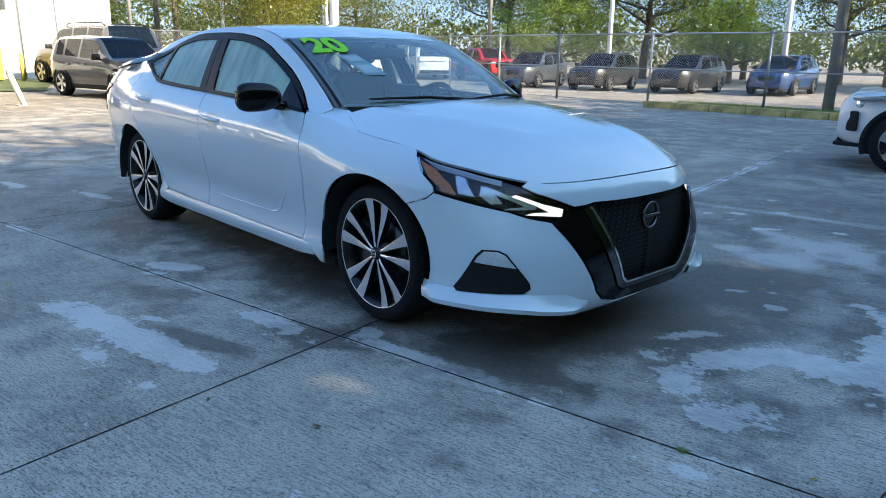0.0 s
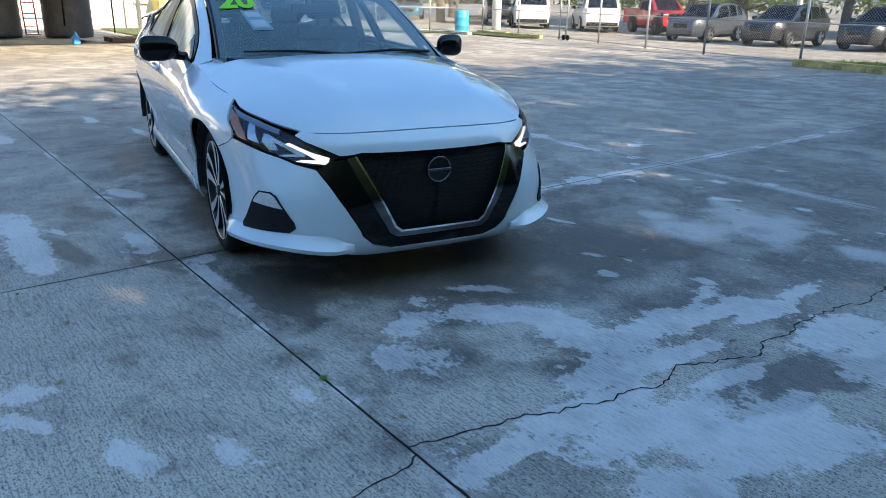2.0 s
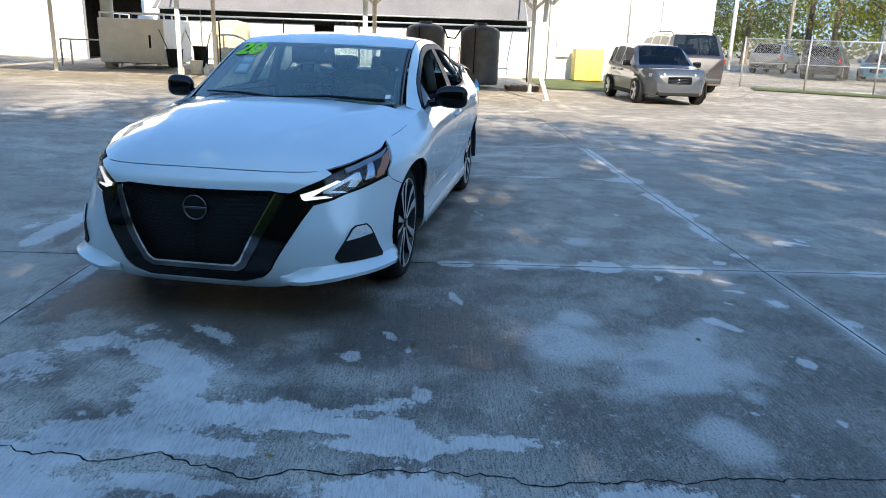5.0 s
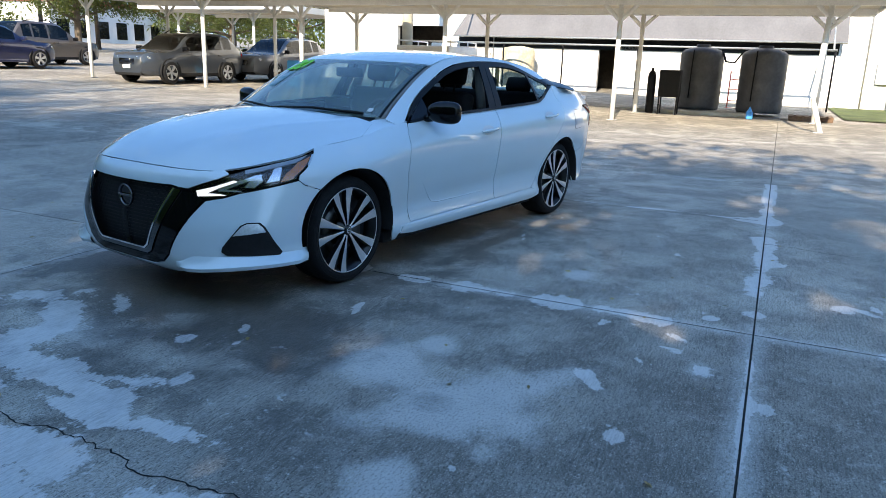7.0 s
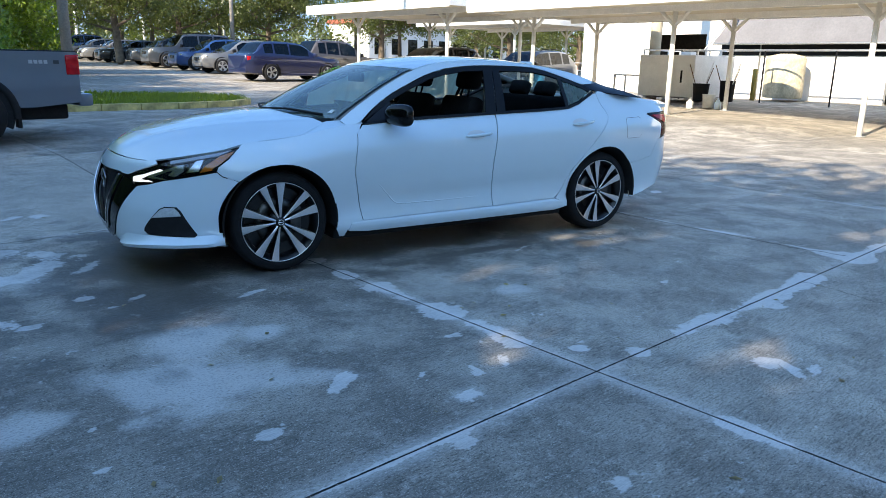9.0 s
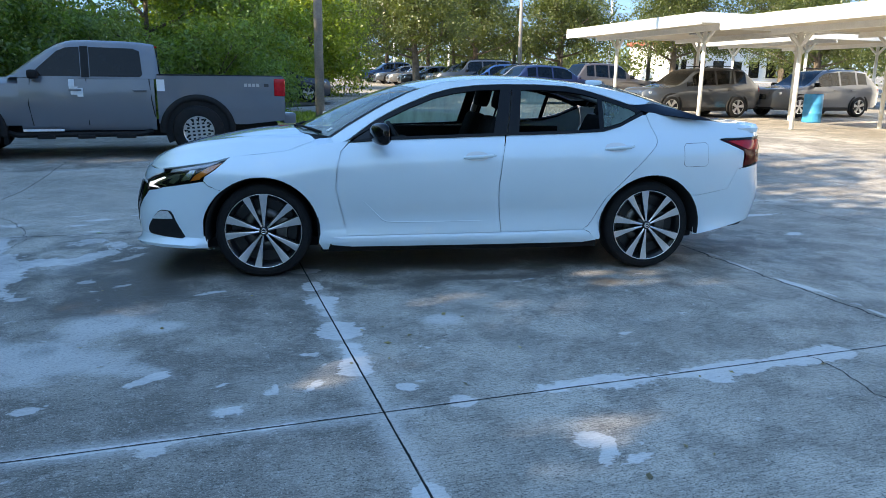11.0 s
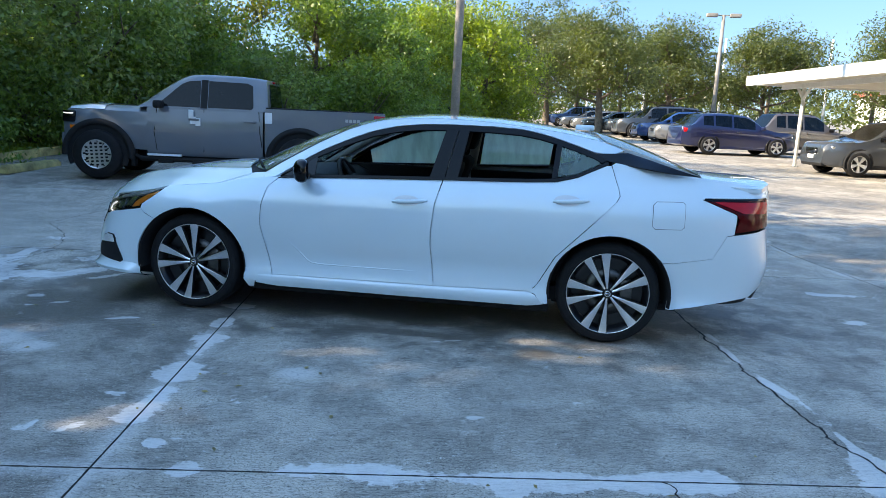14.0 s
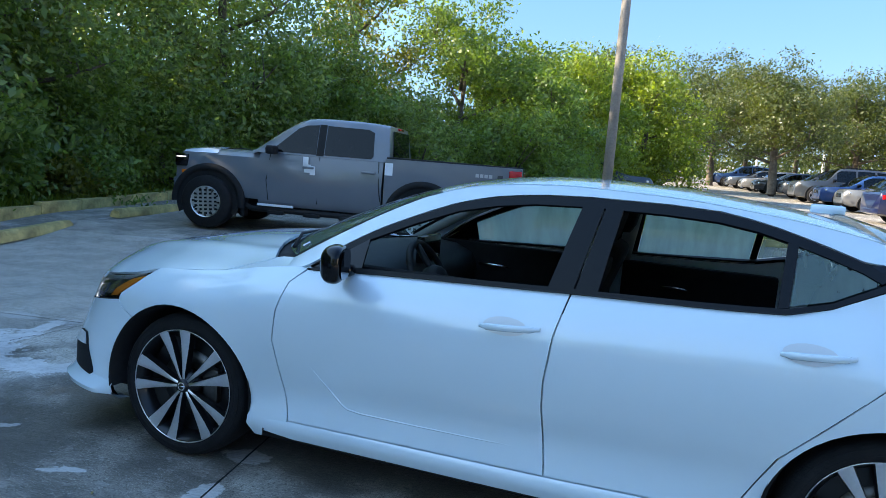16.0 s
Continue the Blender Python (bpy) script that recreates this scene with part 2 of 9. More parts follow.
def box(bm, x0, x1, y0, y1, z0, z1, bevel=0.0, m=None):
    """A box with rounded edges added to bm."""
    r = bmesh.ops.create_cube(bm, size=1.0)
    vs = r["verts"]
    for v in vs:
        v.co = Vector(((x0 + x1) / 2 + v.co.x * (x1 - x0), (y0 + y1) / 2 + v.co.y * (y1 - y0), (z0 + z1) / 2 + v.co.z * (z1 - z0)))
    if bevel:
        es = list({e for v in vs for e in v.link_edges})
        r2 = bmesh.ops.bevel(bm, geom=es, offset=bevel, segments=2, affect='EDGES', profile=0.6)
        vs = list({v for f in r2["faces"] for v in f.verts} | {v for v in vs if v.is_valid})
    if m is not None:
        for v in vs:
            v.co = m @ v.co
    return vs


def sharp(bm, angle=35):
    for e in bm.edges:
        if len(e.link_faces) == 2 and e.calc_face_angle(0) > radians(angle):
            e.smooth = False
        elif len(e.link_faces) == 1:
            e.smooth = False


def boxes(*items, bevel=0.0):
    bm = bmesh.new()
    for it in items:
        box(bm, *it, bevel=bevel)
    sharp(bm, 50)
    return bm


def tube(bm, pts, r, n=8, caps=True):
    """A tube along points; r: a radius, or one for each point."""
    pts = [Vector(p) for p in pts]
    rs = r if hasattr(r, "__len__") else [r] * len(pts)
    rings = []
    up = Vector((0, 0, 1))
    for i, p in enumerate(pts):
        d = (pts[min(i + 1, len(pts) - 1)] - pts[max(i - 1, 0)]).normalized()
        a = d.cross(up)
        if a.length < 0.05:
            a = d.cross(Vector((1, 0, 0)))
        a.normalize()
        b = d.cross(a)
        rings.append([bm.verts.new(p + rs[i] * (math.cos(k * 2 * math.pi / n) * a + math.sin(k * 2 * math.pi / n) * b)) for k in range(n)])
    for i in range(len(rings) - 1):
        for k in range(n):
            bm.faces.new((rings[i][k], rings[i + 1][k], rings[i + 1][(k + 1) % n], rings[i][(k + 1) % n]))
    if caps:
        bm.faces.new(rings[0])
        bm.faces.new(rings[-1][::-1])
    return bm


def lathe(bm, profile, n=32, axis='y', centre=(0, 0, 0)):
    """A surface of revolution; profile: (radius, along the axis)."""
    rings = []
    c = Vector(centre)
    for r, a in profile:
        ring = []
        for k in range(n):
            t = 2 * math.pi * k / n
            if axis == 'y':
                v = Vector((r * math.cos(t), a, r * math.sin(t)))
            elif axis == 'z':
                v = Vector((r * math.cos(t), r * math.sin(t), a))
            else:
                v = Vector((a, r * math.cos(t), r * math.sin(t)))
            ring.append(bm.verts.new(c + v))
        rings.append(ring)
    for i in range(len(rings) - 1):
        for k in range(n):
            bm.faces.new((rings[i][k], rings[i][(k + 1) % n], rings[i + 1][(k + 1) % n], rings[i + 1][k]))
    return rings


def mesh_from(name, verts, faces, material, parent=None, label="", smooth_shade=True):
    me = bpy.data.meshes.new(name)
    me.from_pydata(verts, [], faces)
    if smooth_shade:
        me.polygons.foreach_set("use_smooth", [True] * len(me.polygons))
    me.materials.append(material)
    ob = new(name, me)
    if parent is not None:
        ob.parent = parent
    if label:
        ob["label"] = label
    return ob


def patch(poly, f, step=0.06, rim=0.012, inset=0.0, out=None):
    """A panel: the polygon poly of the surface f(a, b), cut into small cells, with turned-in edges."""
    bm = bmesh.new()
    pts = [Vector((a, b, 0)) for a, b in poly]
    area = sum(pts[i].x * pts[(i + 1) % len(pts)].y - pts[(i + 1) % len(pts)].x * pts[i].y for i in range(len(pts)))
    if area < 0:
        pts = pts[::-1]
    if inset:
        moved = []
        for i, p in enumerate(pts):
            e0, e1 = (p - pts[i - 1]), (pts[(i + 1) % len(pts)] - p)
            n0, n1 = Vector((-e0.y, e0.x, 0)).normalized(), Vector((-e1.y, e1.x, 0)).normalized()
            n = (n0 + n1)
            n = n / max(n.length_squared / 2, 0.35)
            moved.append(p + n * inset)
        pts = moved
    bm.faces.new([bm.verts.new(p) for p in pts])
    for ax in (0, 1):
        lo, hi = min(p[ax] for p in pts), max(p[ax] for p in pts)
        k = int((hi - lo) / step) + 1
        for i in range(1, k + 1):
            c = lo + (hi - lo) * i / (k + 1)
            co, no = [0, 0, 0], [0, 0, 0]
            co[ax], no[ax] = c + 1.7e-5, 1
            bmesh.ops.bisect_plane(bm, geom=bm.verts[:] + bm.edges[:] + bm.faces[:], dist=1e-6, plane_co=co, plane_no=no)
    bmesh.ops.remove_doubles(bm, verts=bm.verts[:], dist=2e-4)
    for v in bm.verts:
        v.co = Vector(f(v.co.x, v.co.y))
    bm.normal_update()
    if out is not None:
        fl = max(bm.faces, key=lambda g: g.calc_area())
        if fl.normal.dot(out(fl.calc_center_median())) < 0:
            bmesh.ops.reverse_faces(bm, faces=bm.faces[:])
            bm.normal_update()
    if rim:
        edges = [e for e in bm.edges if e.is_boundary]
        ns = {v: v.normal.copy() for e in edges for v in e.verts}
        r = bmesh.ops.extrude_edge_only(bm, edges=edges)
        made = [v for v in r["geom"] if isinstance(v, bmesh.types.BMVert)]
        for v in made:
            near = min((w for e in v.link_edges for w in e.verts if w in ns), key=lambda w: (w.co - v.co).length, default=None)
            if near is not None:
                v.co = v.co - ns[near] * rim
        for e in edges:
            e.smooth = False
    return bm

# ---- ground ----
LOT = radians(10.2)                       # the slabs' turn
E1, E2 = Vector((math.cos(LOT), math.sin(LOT), 0)), Vector((-math.sin(LOT), math.cos(LOT), 0))
CROSS = Vector((1.47, -1.135, 0))         # where two joints cross


def lot(p, q, z=0.0):
    """A place given along the slabs' joints, from the crossing."""
    v = CROSS + E1 * p + E2 * q
    return Vector((v.x, v.y, ground_z(v.x, v.y) + z))


def ground_z(x, y):
    p = x * E1.x + y * E1.y
    swell = 0.13 * smooth((-y - 3.2) / 2.6) * smooth((15 + y) / 6)
    return swell + 0.025 * max(0.0, -y - 6) + 0.015 * max(0.0, -p - 17) * smooth((y + 25) / 20) - 0.03 * max(0.0, y - 16) * smooth((40 - y) / 20)


# pale lime bloom: x, y, half length, half width, turn in degrees, strength
LIME = [
    
    (1.80, 2.60, .08, .035, 40, 1), (1.19, 2.80, .05, .03, 20, 1), (1.37, 2.97, .09, .07, 0, .8), (1.02, 2.74, .07, .03, 60, 1),
    (2.21, 2.88, .055, .03, 20, 1), (-.09, 3.40, .05, .06, 0, 1), (-.12, 3.48, .16, .025, 62, 1), (-.20, 3.56, .09, .025, 20, 1),
    (2.49, 1.06, .06, .035, 10, 1), (2.36, .95, .08, .03, 40, 1), (2.9, 1.20, .07, .04, 30, .9), (2.62, .82, .05, .04, 0, .9),
    (2.52, -.22, .16, .20, 60, .62), (2.75, -.38, .15, .20, 40, .75), (2.96, -.55, .16, .14, 10, .7), (3.06, -.40, .10, .16, 80, .6), (2.66, -.10, .10, .16, 60, .5),
    (2.50, .10, .05, .22, -30, .8), (2.84, .10, .10, .30, -28, 1), (3.06, .24, .16, .18, -20, 1), (3.20, .55, .10, .30, 5, .95), (3.30, .30, .12, .20, 0, .7),
    (3.22, .92, .05, .30, 10, 1), (3.30, 1.15, .06, .32, 10, 1), (3.22, 1.50, .06, .26, 12, .9), (3.02, 1.10, .05, .16, 30, .7),
    (3.46, .28, .06, .40, 2, 1), (3.62, -.10, .07, .36, 0, 1), (3.68, .50, .05, .34, 4, .9), (3.80, .05, .14, .40, 0, .9), (4.02, .35, .20, .45, 4, .85),
    (3.58, 1.25, .10, .36, 8, .9), (3.86, 1.30, .22, .40, 8, .9), (4.30, 1.05, .26, .50, 8, .85), (4.12, -.15, .18, .26, 0, .8), (3.72, -.52, .06, .20, 20, .9),
    (3.50, 1.95, .10, .36, 14, .8), (4.20, 1.9, .26, .40, 10, .75), (4.7, .6, .40, .50, 0, .8), (4.9, 1.6, .45, .5, 0, .7), (4.6, 2.6, .5, .4, 0, .7), (5.5, .4, .5, .6, 0, .6),
    (.55, -1.90, .32, .10, 12, 1), (.95, -1.83, .22, .09, 8, 1), (1.30, -1.77, .16, .07, 4, 1), (.70, -1.70, .12, .04, 30, .8), (1.00, -2.05, .16, .07, 12, .8), (1.42, -1.99, .12, .05, 20, .7),
    (.26, -1.56, .14, .07, 20, .55), (-.08, -1.26, .16, .07, 30, 1), (-.02, -1.40, .10, .05, 40, .8), (1.07, -1.29, .22, .06, 12, .9), (1.26, -1.32, .10, .05, 60, .7), (1.80, -1.03, .18, .05, 14, 1), (1.55, -1.0, .08, .05, 0, .8),
    (-1.06, -2.22, .30, .10, 10, .9), (-1.5, -2.4, .24, .08, 14, .8), (-2.58, -2.10, .36, .08, 10, .9), (-3.65, -1.31, .28, .06, 10, .9), (-2.65, -.90, .30, .05, 10, .9), (-3.2, -2.3, .3, .08, 10, .7), (-3.41, -.31, .10, .07, 20, 1),
    (2.66, -1.84, .14, .10, 40, .75), (2.92, -1.79, .14, .05, 50, .8), (3.2, -1.56, .09, .05, 20, 1), (2.4, -1.95, .2, .10, 20, .5), (3.35, -1.25, .14, .05, 20, .8), (3.10, -.96, .20, .05, 14, .8), (3.5, -1.75, .22, .14, 30, .6), (3.9, -1.3, .3, .2, 20, .6),
    (.60, 2.80, .05, .04, 0, 1), (1.05, 2.35, .05, .03, 0, 1), (.45, 2.3, .05, .03, 0, 1), (-.7, 2.2, .05, .03, 0, .9), (-.4, 1.06, .14, .015, 25, .9), (-1.28, .98, .10, .015, 30, .9),
    (-.9, 2.9, .05, .03, 0, 1), (-1.2, 1.9, .04, .04, 0, 1), (1.6, 3.3, .07, .04, 10, 1), (1.3, 3.8, .10, .05, 30, .8),
    (2.78, 2.84, .035, .022, 20, 1), (2.77, 2.51, .022, .018, 0, 1), (1.70, 1.15, .15, .022, 24, 1), (1.45, 2.70, .06, .02, 40, .9), (1.19, 2.76, .03, .05, 20, .9),
]
# thin soft bloom that fades out at its edge
HAZE = [
    (2.21, 1.76, .21, .20, 20, 1), (1.89, 1.82, .14, .10, 15, .95), (2.32, 2.29, .42, .20, -18, 1), (2.05, 2.42, .20, .07, -20, .9), (2.97, 2.38, .17, .10, 20, .9), (2.61, 2.54, .11, .08, 0, .7),
    (.30, 1.85, .13, .09, 0, .95), (1.38, 2.96, .12, .09, 0, .7), (.60, 1.55, .30, .10, 20, .5), (-.9, 2.0, .4, .15, 20, .5), (-1.3, 1.5, .3, .12, 10, .5), (2.9, .3, .3, .5, 0, .6), (3.9, .2, .3, .6, 0, .6), (3.6, 1.6, .3, .5, 0, .5),
]
# damp and oily stains, and painted contact shade under the sedan and its nose
DAMP_SHADE = [
    (2.16, -.80, .30, .07, 14, 1), (1.92, -.72, .14, .09, 14, 1), (1.42, -1.22, .22, .07, 20, .9), (1.17, -1.62, .28, .06, 16, .8), (.27, -1.56, .20, .12, 20, .5), (3.78, .66, .10, .26, 6, 1), (3.88, .95, .06, .18, 8, .9),
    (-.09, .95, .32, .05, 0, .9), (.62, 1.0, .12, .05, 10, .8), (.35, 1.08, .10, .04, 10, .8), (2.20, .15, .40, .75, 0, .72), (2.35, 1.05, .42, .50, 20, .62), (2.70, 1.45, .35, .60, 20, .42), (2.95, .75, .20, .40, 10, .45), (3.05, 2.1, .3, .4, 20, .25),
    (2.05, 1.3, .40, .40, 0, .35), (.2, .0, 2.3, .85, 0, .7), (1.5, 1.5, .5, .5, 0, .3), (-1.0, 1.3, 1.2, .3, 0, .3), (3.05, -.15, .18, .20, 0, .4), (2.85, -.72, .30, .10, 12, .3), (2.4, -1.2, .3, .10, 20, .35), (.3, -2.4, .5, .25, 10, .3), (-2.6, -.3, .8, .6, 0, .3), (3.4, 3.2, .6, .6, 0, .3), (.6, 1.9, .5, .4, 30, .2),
]
JOINTS_P = [-28.75, -23.0, -17.25, -11.5, -5.75, 0.0, 5.75, 11.5, 17.25]
JOINTS_Q = [-17.0, -12.78, -8.52, -4.26, 0.0, 4.26, 8.52, 12.78]


def blob(x, y, items):
    best = 0.0
    for cx, cy, a, b, turn, k in items:
        dx, dy = x - cx, y - cy
        if abs(dx) > 2.6 * max(a, b) or abs(dy) > 2.6 * max(a, b):
            continue
        t = radians(turn)
        u, v = (dx * math.cos(t) + dy * math.sin(t)) / a, (-dx * math.sin(t) + dy * math.cos(t)) / b
        r = math.hypot(u, v)
        r *= 1 + 0.55 * noise.noise(Vector((x * 3.1, y * 3.1, 7))) + 0.45 * noise.noise(Vector((x * 8.3, y * 8.3, 3)))
        best = max(best, k * max(0.0, 1 - r / 2.3))
    return best


def concrete_mat():
    m = bpy.data.materials.new("weathered_broomed_concrete")
    m.use_nodes = True
    nt = m.node_tree
    b = nt.nodes["Principled BSDF"]
    N = lambda kind: nt.nodes.new(kind)  # noqa: E731
    L = nt.links.new
    co = N("ShaderNodeNewGeometry")
    rot = N("ShaderNodeMapping")
    rot.inputs["Rotation"].default_value = (0, 0, -LOT)
    L(co.outputs["Position"], rot.inputs[0])

    def noise_tex(scale, detail=5, rough=0.55, vec=None, stretch=None):
        n = N("ShaderNodeTexNoise")
        n.inputs["Scale"].default_value, n.inputs["Detail"].default_value, n.inputs["Roughness"].default_value = scale, detail, rough
        src = vec or rot.outputs[0]
        if stretch:
            mp = N("ShaderNodeMapping")
            mp.inputs["Scale"].default_value = stretch
            L(src, mp.inputs[0])
            src = mp.outputs[0]
        L(src, n.inputs["Vector"])
        return n.outputs[0]

    def ramp(sock, a, b2, lo=0.0, hi=1.0):
        r = N("ShaderNodeMapRange")
        r.interpolation_type = 'SMOOTHSTEP'
        for key, v in (("From Min", a), ("From Max", b2), ("To Min", lo), ("To Max", hi)):
            r.inputs[key].default_value = v
        L(sock, r.inputs["Value"])
        return r.outputs[0]

    def op(kind, a, b2):
        r = N("ShaderNodeMath")
        r.operation = kind
        for i, v in enumerate((a, b2)):
            if isinstance(v, (int, float)):
                r.inputs[i].default_value = v
            else:
                L(v, r.inputs[i])
        return r.outputs[0]

    def mix(fac, a, b2, blend='MIX'):
        r = N("ShaderNodeMix")
        r.data_type, r.blend_type = 'RGBA', blend
        for key, v in ((0, fac), (6, a), (7, b2)):
            if isinstance(v, tuple):
                r.inputs[key].default_value = v
            elif isinstance(v, (int, float)):
                r.inputs[key].default_value = v
            else:
                L(v, r.inputs[key])
        return r.outputs[2]

    lime, damp, tone, haze = (N("ShaderNodeAttribute") for _ in range(4))
    lime.attribute_name, damp.attribute_name, tone.attribute_name, haze.attribute_name = "lime", "damp", "tone", "haze"
    big, mid, small = noise_tex(0.45, 6), noise_tex(2.6, 7, 0.62), noise_tex(14, 6, 0.65)
    grit = noise_tex(160, 3, 0.7)
    fine_streak = noise_tex(10, 4, 0.7, stretch=(0.22, 9.0, 1.0))
    pits = noise_tex(74, 4, 0.75, stretch=(0.8, 1.35, 1.0))
    tiny = noise_tex(46, 5, 0.7, stretch=(0.7, 1.5, 1.0))
    brush = noise_tex(34, 5, 0.75, stretch=(0.40, 3.2, 1.0))
    col = mix(ramp(big, 0.35, 0.65), (0.27, 0.255, 0.235, 1), (0.54, 0.515, 0.475, 1))
    col = mix(ramp(mid, 0.40, 0.62, 0.0, 0.80), col, (0.175, 0.166, 0.152, 1))
    col = mix(ramp(small, 0.52, 0.66, 0.0, 0.70), col, (0.45, 0.44, 0.425, 1))
    col = mix(ramp(tone.outputs["Fac"], 0.0, 0.7, 0.0, 0.7), col, (0.60, 0.575, 0.525, 1))
    col = mix(ramp(tone.outputs["Fac"], 0.0, -0.3, 0.0, 0.6), col, (0.115, 0.110, 0.102, 1))
    col = mix(op('MULTIPLY', ramp(fine_streak, 0.53, 0.66, 0.0, 0.30), ramp(big, 0.36, 0.62, 0.45, 1.0)), col, (0.085, 0.083, 0.080, 1))
    col = mix(ramp(grit, 0.55, 0.64, 0.0, 0.75), col, (0.60, 0.59, 0.57, 1))
    col = mix(ramp(brush, 0.50, 0.62, 0.0, 0.50), col, (0.085, 0.083, 0.078, 1))
    col = mix(ramp(pits, 0.54, 0.64, 0.0, 0.90), col, (0.055, 0.053, 0.050, 1))
    mottle = noise_tex(30, 6, 0.78, stretch=(0.35, 2.2, 1.0))
    col = mix(op('MULTIPLY', ramp(mottle, 0.50, 0.60, 0.0, 0.5), ramp(mid, 0.42, 0.58)), col, (0.075, 0.072, 0.068, 1))
    col = mix(ramp(noise_tex(38, 4, 0.75), 0.60, 0.66, 0.0, 0.55), col, (0.62, 0.61, 0.58, 1))
    col = mix(ramp(noise_tex(120, 3, 0.8), 0.54, 0.62, 0.0, 0.75), col, (0.045, 0.044, 0.042, 1))
    soft = op('MULTIPLY', ramp(op('ADD', haze.outputs["Fac"], op('MULTIPLY', op('SUBTRACT', tiny, 0.5), 0.35)), 0.34, 0.72), ramp(pits, 0.46, 0.62, 0.72, 0.40))
    col = mix(soft, col, (0.60, 0.61, 0.62, 1))
    speck = noise_tex(2.1, 2, 0.5)
    spots = noise_tex(5.5, 3, 0.75)
    stray = op('MULTIPLY', ramp(speck, 0.52, 0.62), ramp(spots, 0.66, 0.70))
    flecks = op('MULTIPLY', ramp(noise_tex(3.4, 3, 0.6), 0.50, 0.60), ramp(noise_tex(19, 4, 0.75), 0.63, 0.67))
    stray = op('MAXIMUM', stray, flecks)
    field = op('ADD', op('ADD', op('MULTIPLY', lime.outputs["Fac"], 1.02), op('MULTIPLY', op('SUBTRACT', tiny, 0.5), 0.55)), op('MULTIPLY', op('SUBTRACT', op('ADD', op('MULTIPLY', small, 0.75), op('MULTIPLY', mid, 0.85)), 0.80), 1.0))
    split = N("ShaderNodeSeparateXYZ")
    L(rot.outputs[0], split.inputs[0])
    edge = None
    for axis, start, pitch in (("X", E1.dot(CROSS), 5.75), ("Y", E2.dot(CROSS), 4.26)):
        away = op('PINGPONG', op('SUBTRACT', split.outputs[axis], start), pitch / 2)
        near = ramp(op('ADD', away, op('MULTIPLY', op('SUBTRACT', op('ADD', op('MULTIPLY', small, 0.45), op('MULTIPLY', mid, 0.55)), 0.5), 0.42)), 0.085, 0.055)
        edge = near if edge is None else op('MAXIMUM', edge, near)
    edge = op('MULTIPLY', edge, ramp(noise_tex(0.7, 5, 0.6), 0.50, 0.60, 0.0, 0.75))
    mask = op('MAXIMUM', op('MAXIMUM', ramp(field, 0.50, 0.60), op('MULTIPLY', edge, 0.6)), op('MULTIPLY', stray, 0.8))
    mask = op('MULTIPLY', mask, op('MULTIPLY', ramp(brush, 0.38, 0.60, 0.62, 1.0), ramp(big, 0.30, 0.62, 0.72, 1.0)))
    col = mix(op('MULTIPLY', mask, 0.85), col, (0.68, 0.70, 0.73, 1))
    # damp stains and the sedan's painted contact shade, both darkening the slab colour
    wet_shade = ramp(op('ADD', damp.outputs["Fac"], op('MULTIPLY', op('SUBTRACT', mid, 0.5), 0.7)), 0.20, 0.52)
    pool_shade = ramp(op('ADD', damp.outputs["Fac"], op('MULTIPLY', op('SUBTRACT', op('ADD', op('MULTIPLY', mid, 0.5), op('MULTIPLY', small, 0.5)), 0.5), 0.9)), 0.40, 0.46, 0.0, 0.85)
    wet_shade = op('MAXIMUM', op('MULTIPLY', wet_shade, 0.8), pool_shade)
    wet_shade = op('MULTIPLY', wet_shade, op('SUBTRACT', 1.0, op('MULTIPLY', mask, 0.7)))
    col = mix(op('MULTIPLY', wet_shade, 0.80), col, (0.050, 0.047, 0.043, 1))
    col = mix(1.0, col, (1.06, 1.0, 0.92, 1), 'MULTIPLY')
    L(col, b.inputs["Base Color"])
    L(op('SUBTRACT', op('SUBTRACT', 0.82, op('MULTIPLY', wet_shade, 0.34)), op('MULTIPLY', ramp(mid, 0.4, 0.7), 0.12)), b.inputs["Roughness"])
    b.inputs["Specular IOR Level"].default_value = 0.28
    height = op('ADD', op('ADD', op('MULTIPLY', grit, 0.5), op('MULTIPLY', fine_streak, 0.8)), op('MULTIPLY', small, 0.8))
    bp = N("ShaderNodeBump")
    bp.inputs["Strength"].default_value, bp.inputs["Distance"].default_value = 0.55, 0.006
    L(height, bp.inputs["Height"])
    L(bp.outputs[0], b.inputs["Normal"])
    return m


CONCRETE = concrete_mat()
JOINT_DARK = mat("dark_joint_filler", (0.008, 0.008, 0.008), 0.9, var=0.4, scale=6, bump=0.5)
GRASS = mat("mown_grass_soil", (0.075, 0.10, 0.03), 0.9, var=0.4, scale=1.5, fine=0.4, fine_scale=50, bump=0.8, bump_scale=80)


def spaced(lo, hi, near_lo, near_hi, step, grow=1.35):
    v = list(np.arange(near_lo, near_hi + 1e-6, step))
    s, x = step, v[-1]
    while x < hi:
        s *= grow
        x = min(x + s, hi)
        v.append(x)
    s, x = step, v[0]
    while x > lo:
        s *= grow
        x = max(x - s, lo)
        v.insert(0, x)
    return v


# the wide sheet, just below the slabs, out to the horizon
gx, gy = spaced(-900, 900, -30, 20, 1.0), spaced(-900, 900, -44, 36, 1.0)
gv = [(x, y, ground_z(x, y) - 0.016) for y in gy for x in gx]
gn = len(gx)
gf = [(j * gn + i, j * gn + i + 1, (j + 1) * gn + i + 1, (j + 1) * gn + i) for j in range(len(gy) - 1) for i in range(gn - 1)]
ground = mesh_from("ground", gv, gf, CONCRETE)
tagged(ground, "wide pale concrete ground of the car lot", "ground", kind="structure")

pavement = thing("pavement", "broomed grey concrete slabs with lime bloom and dark joints", "pavement", kind="structure")


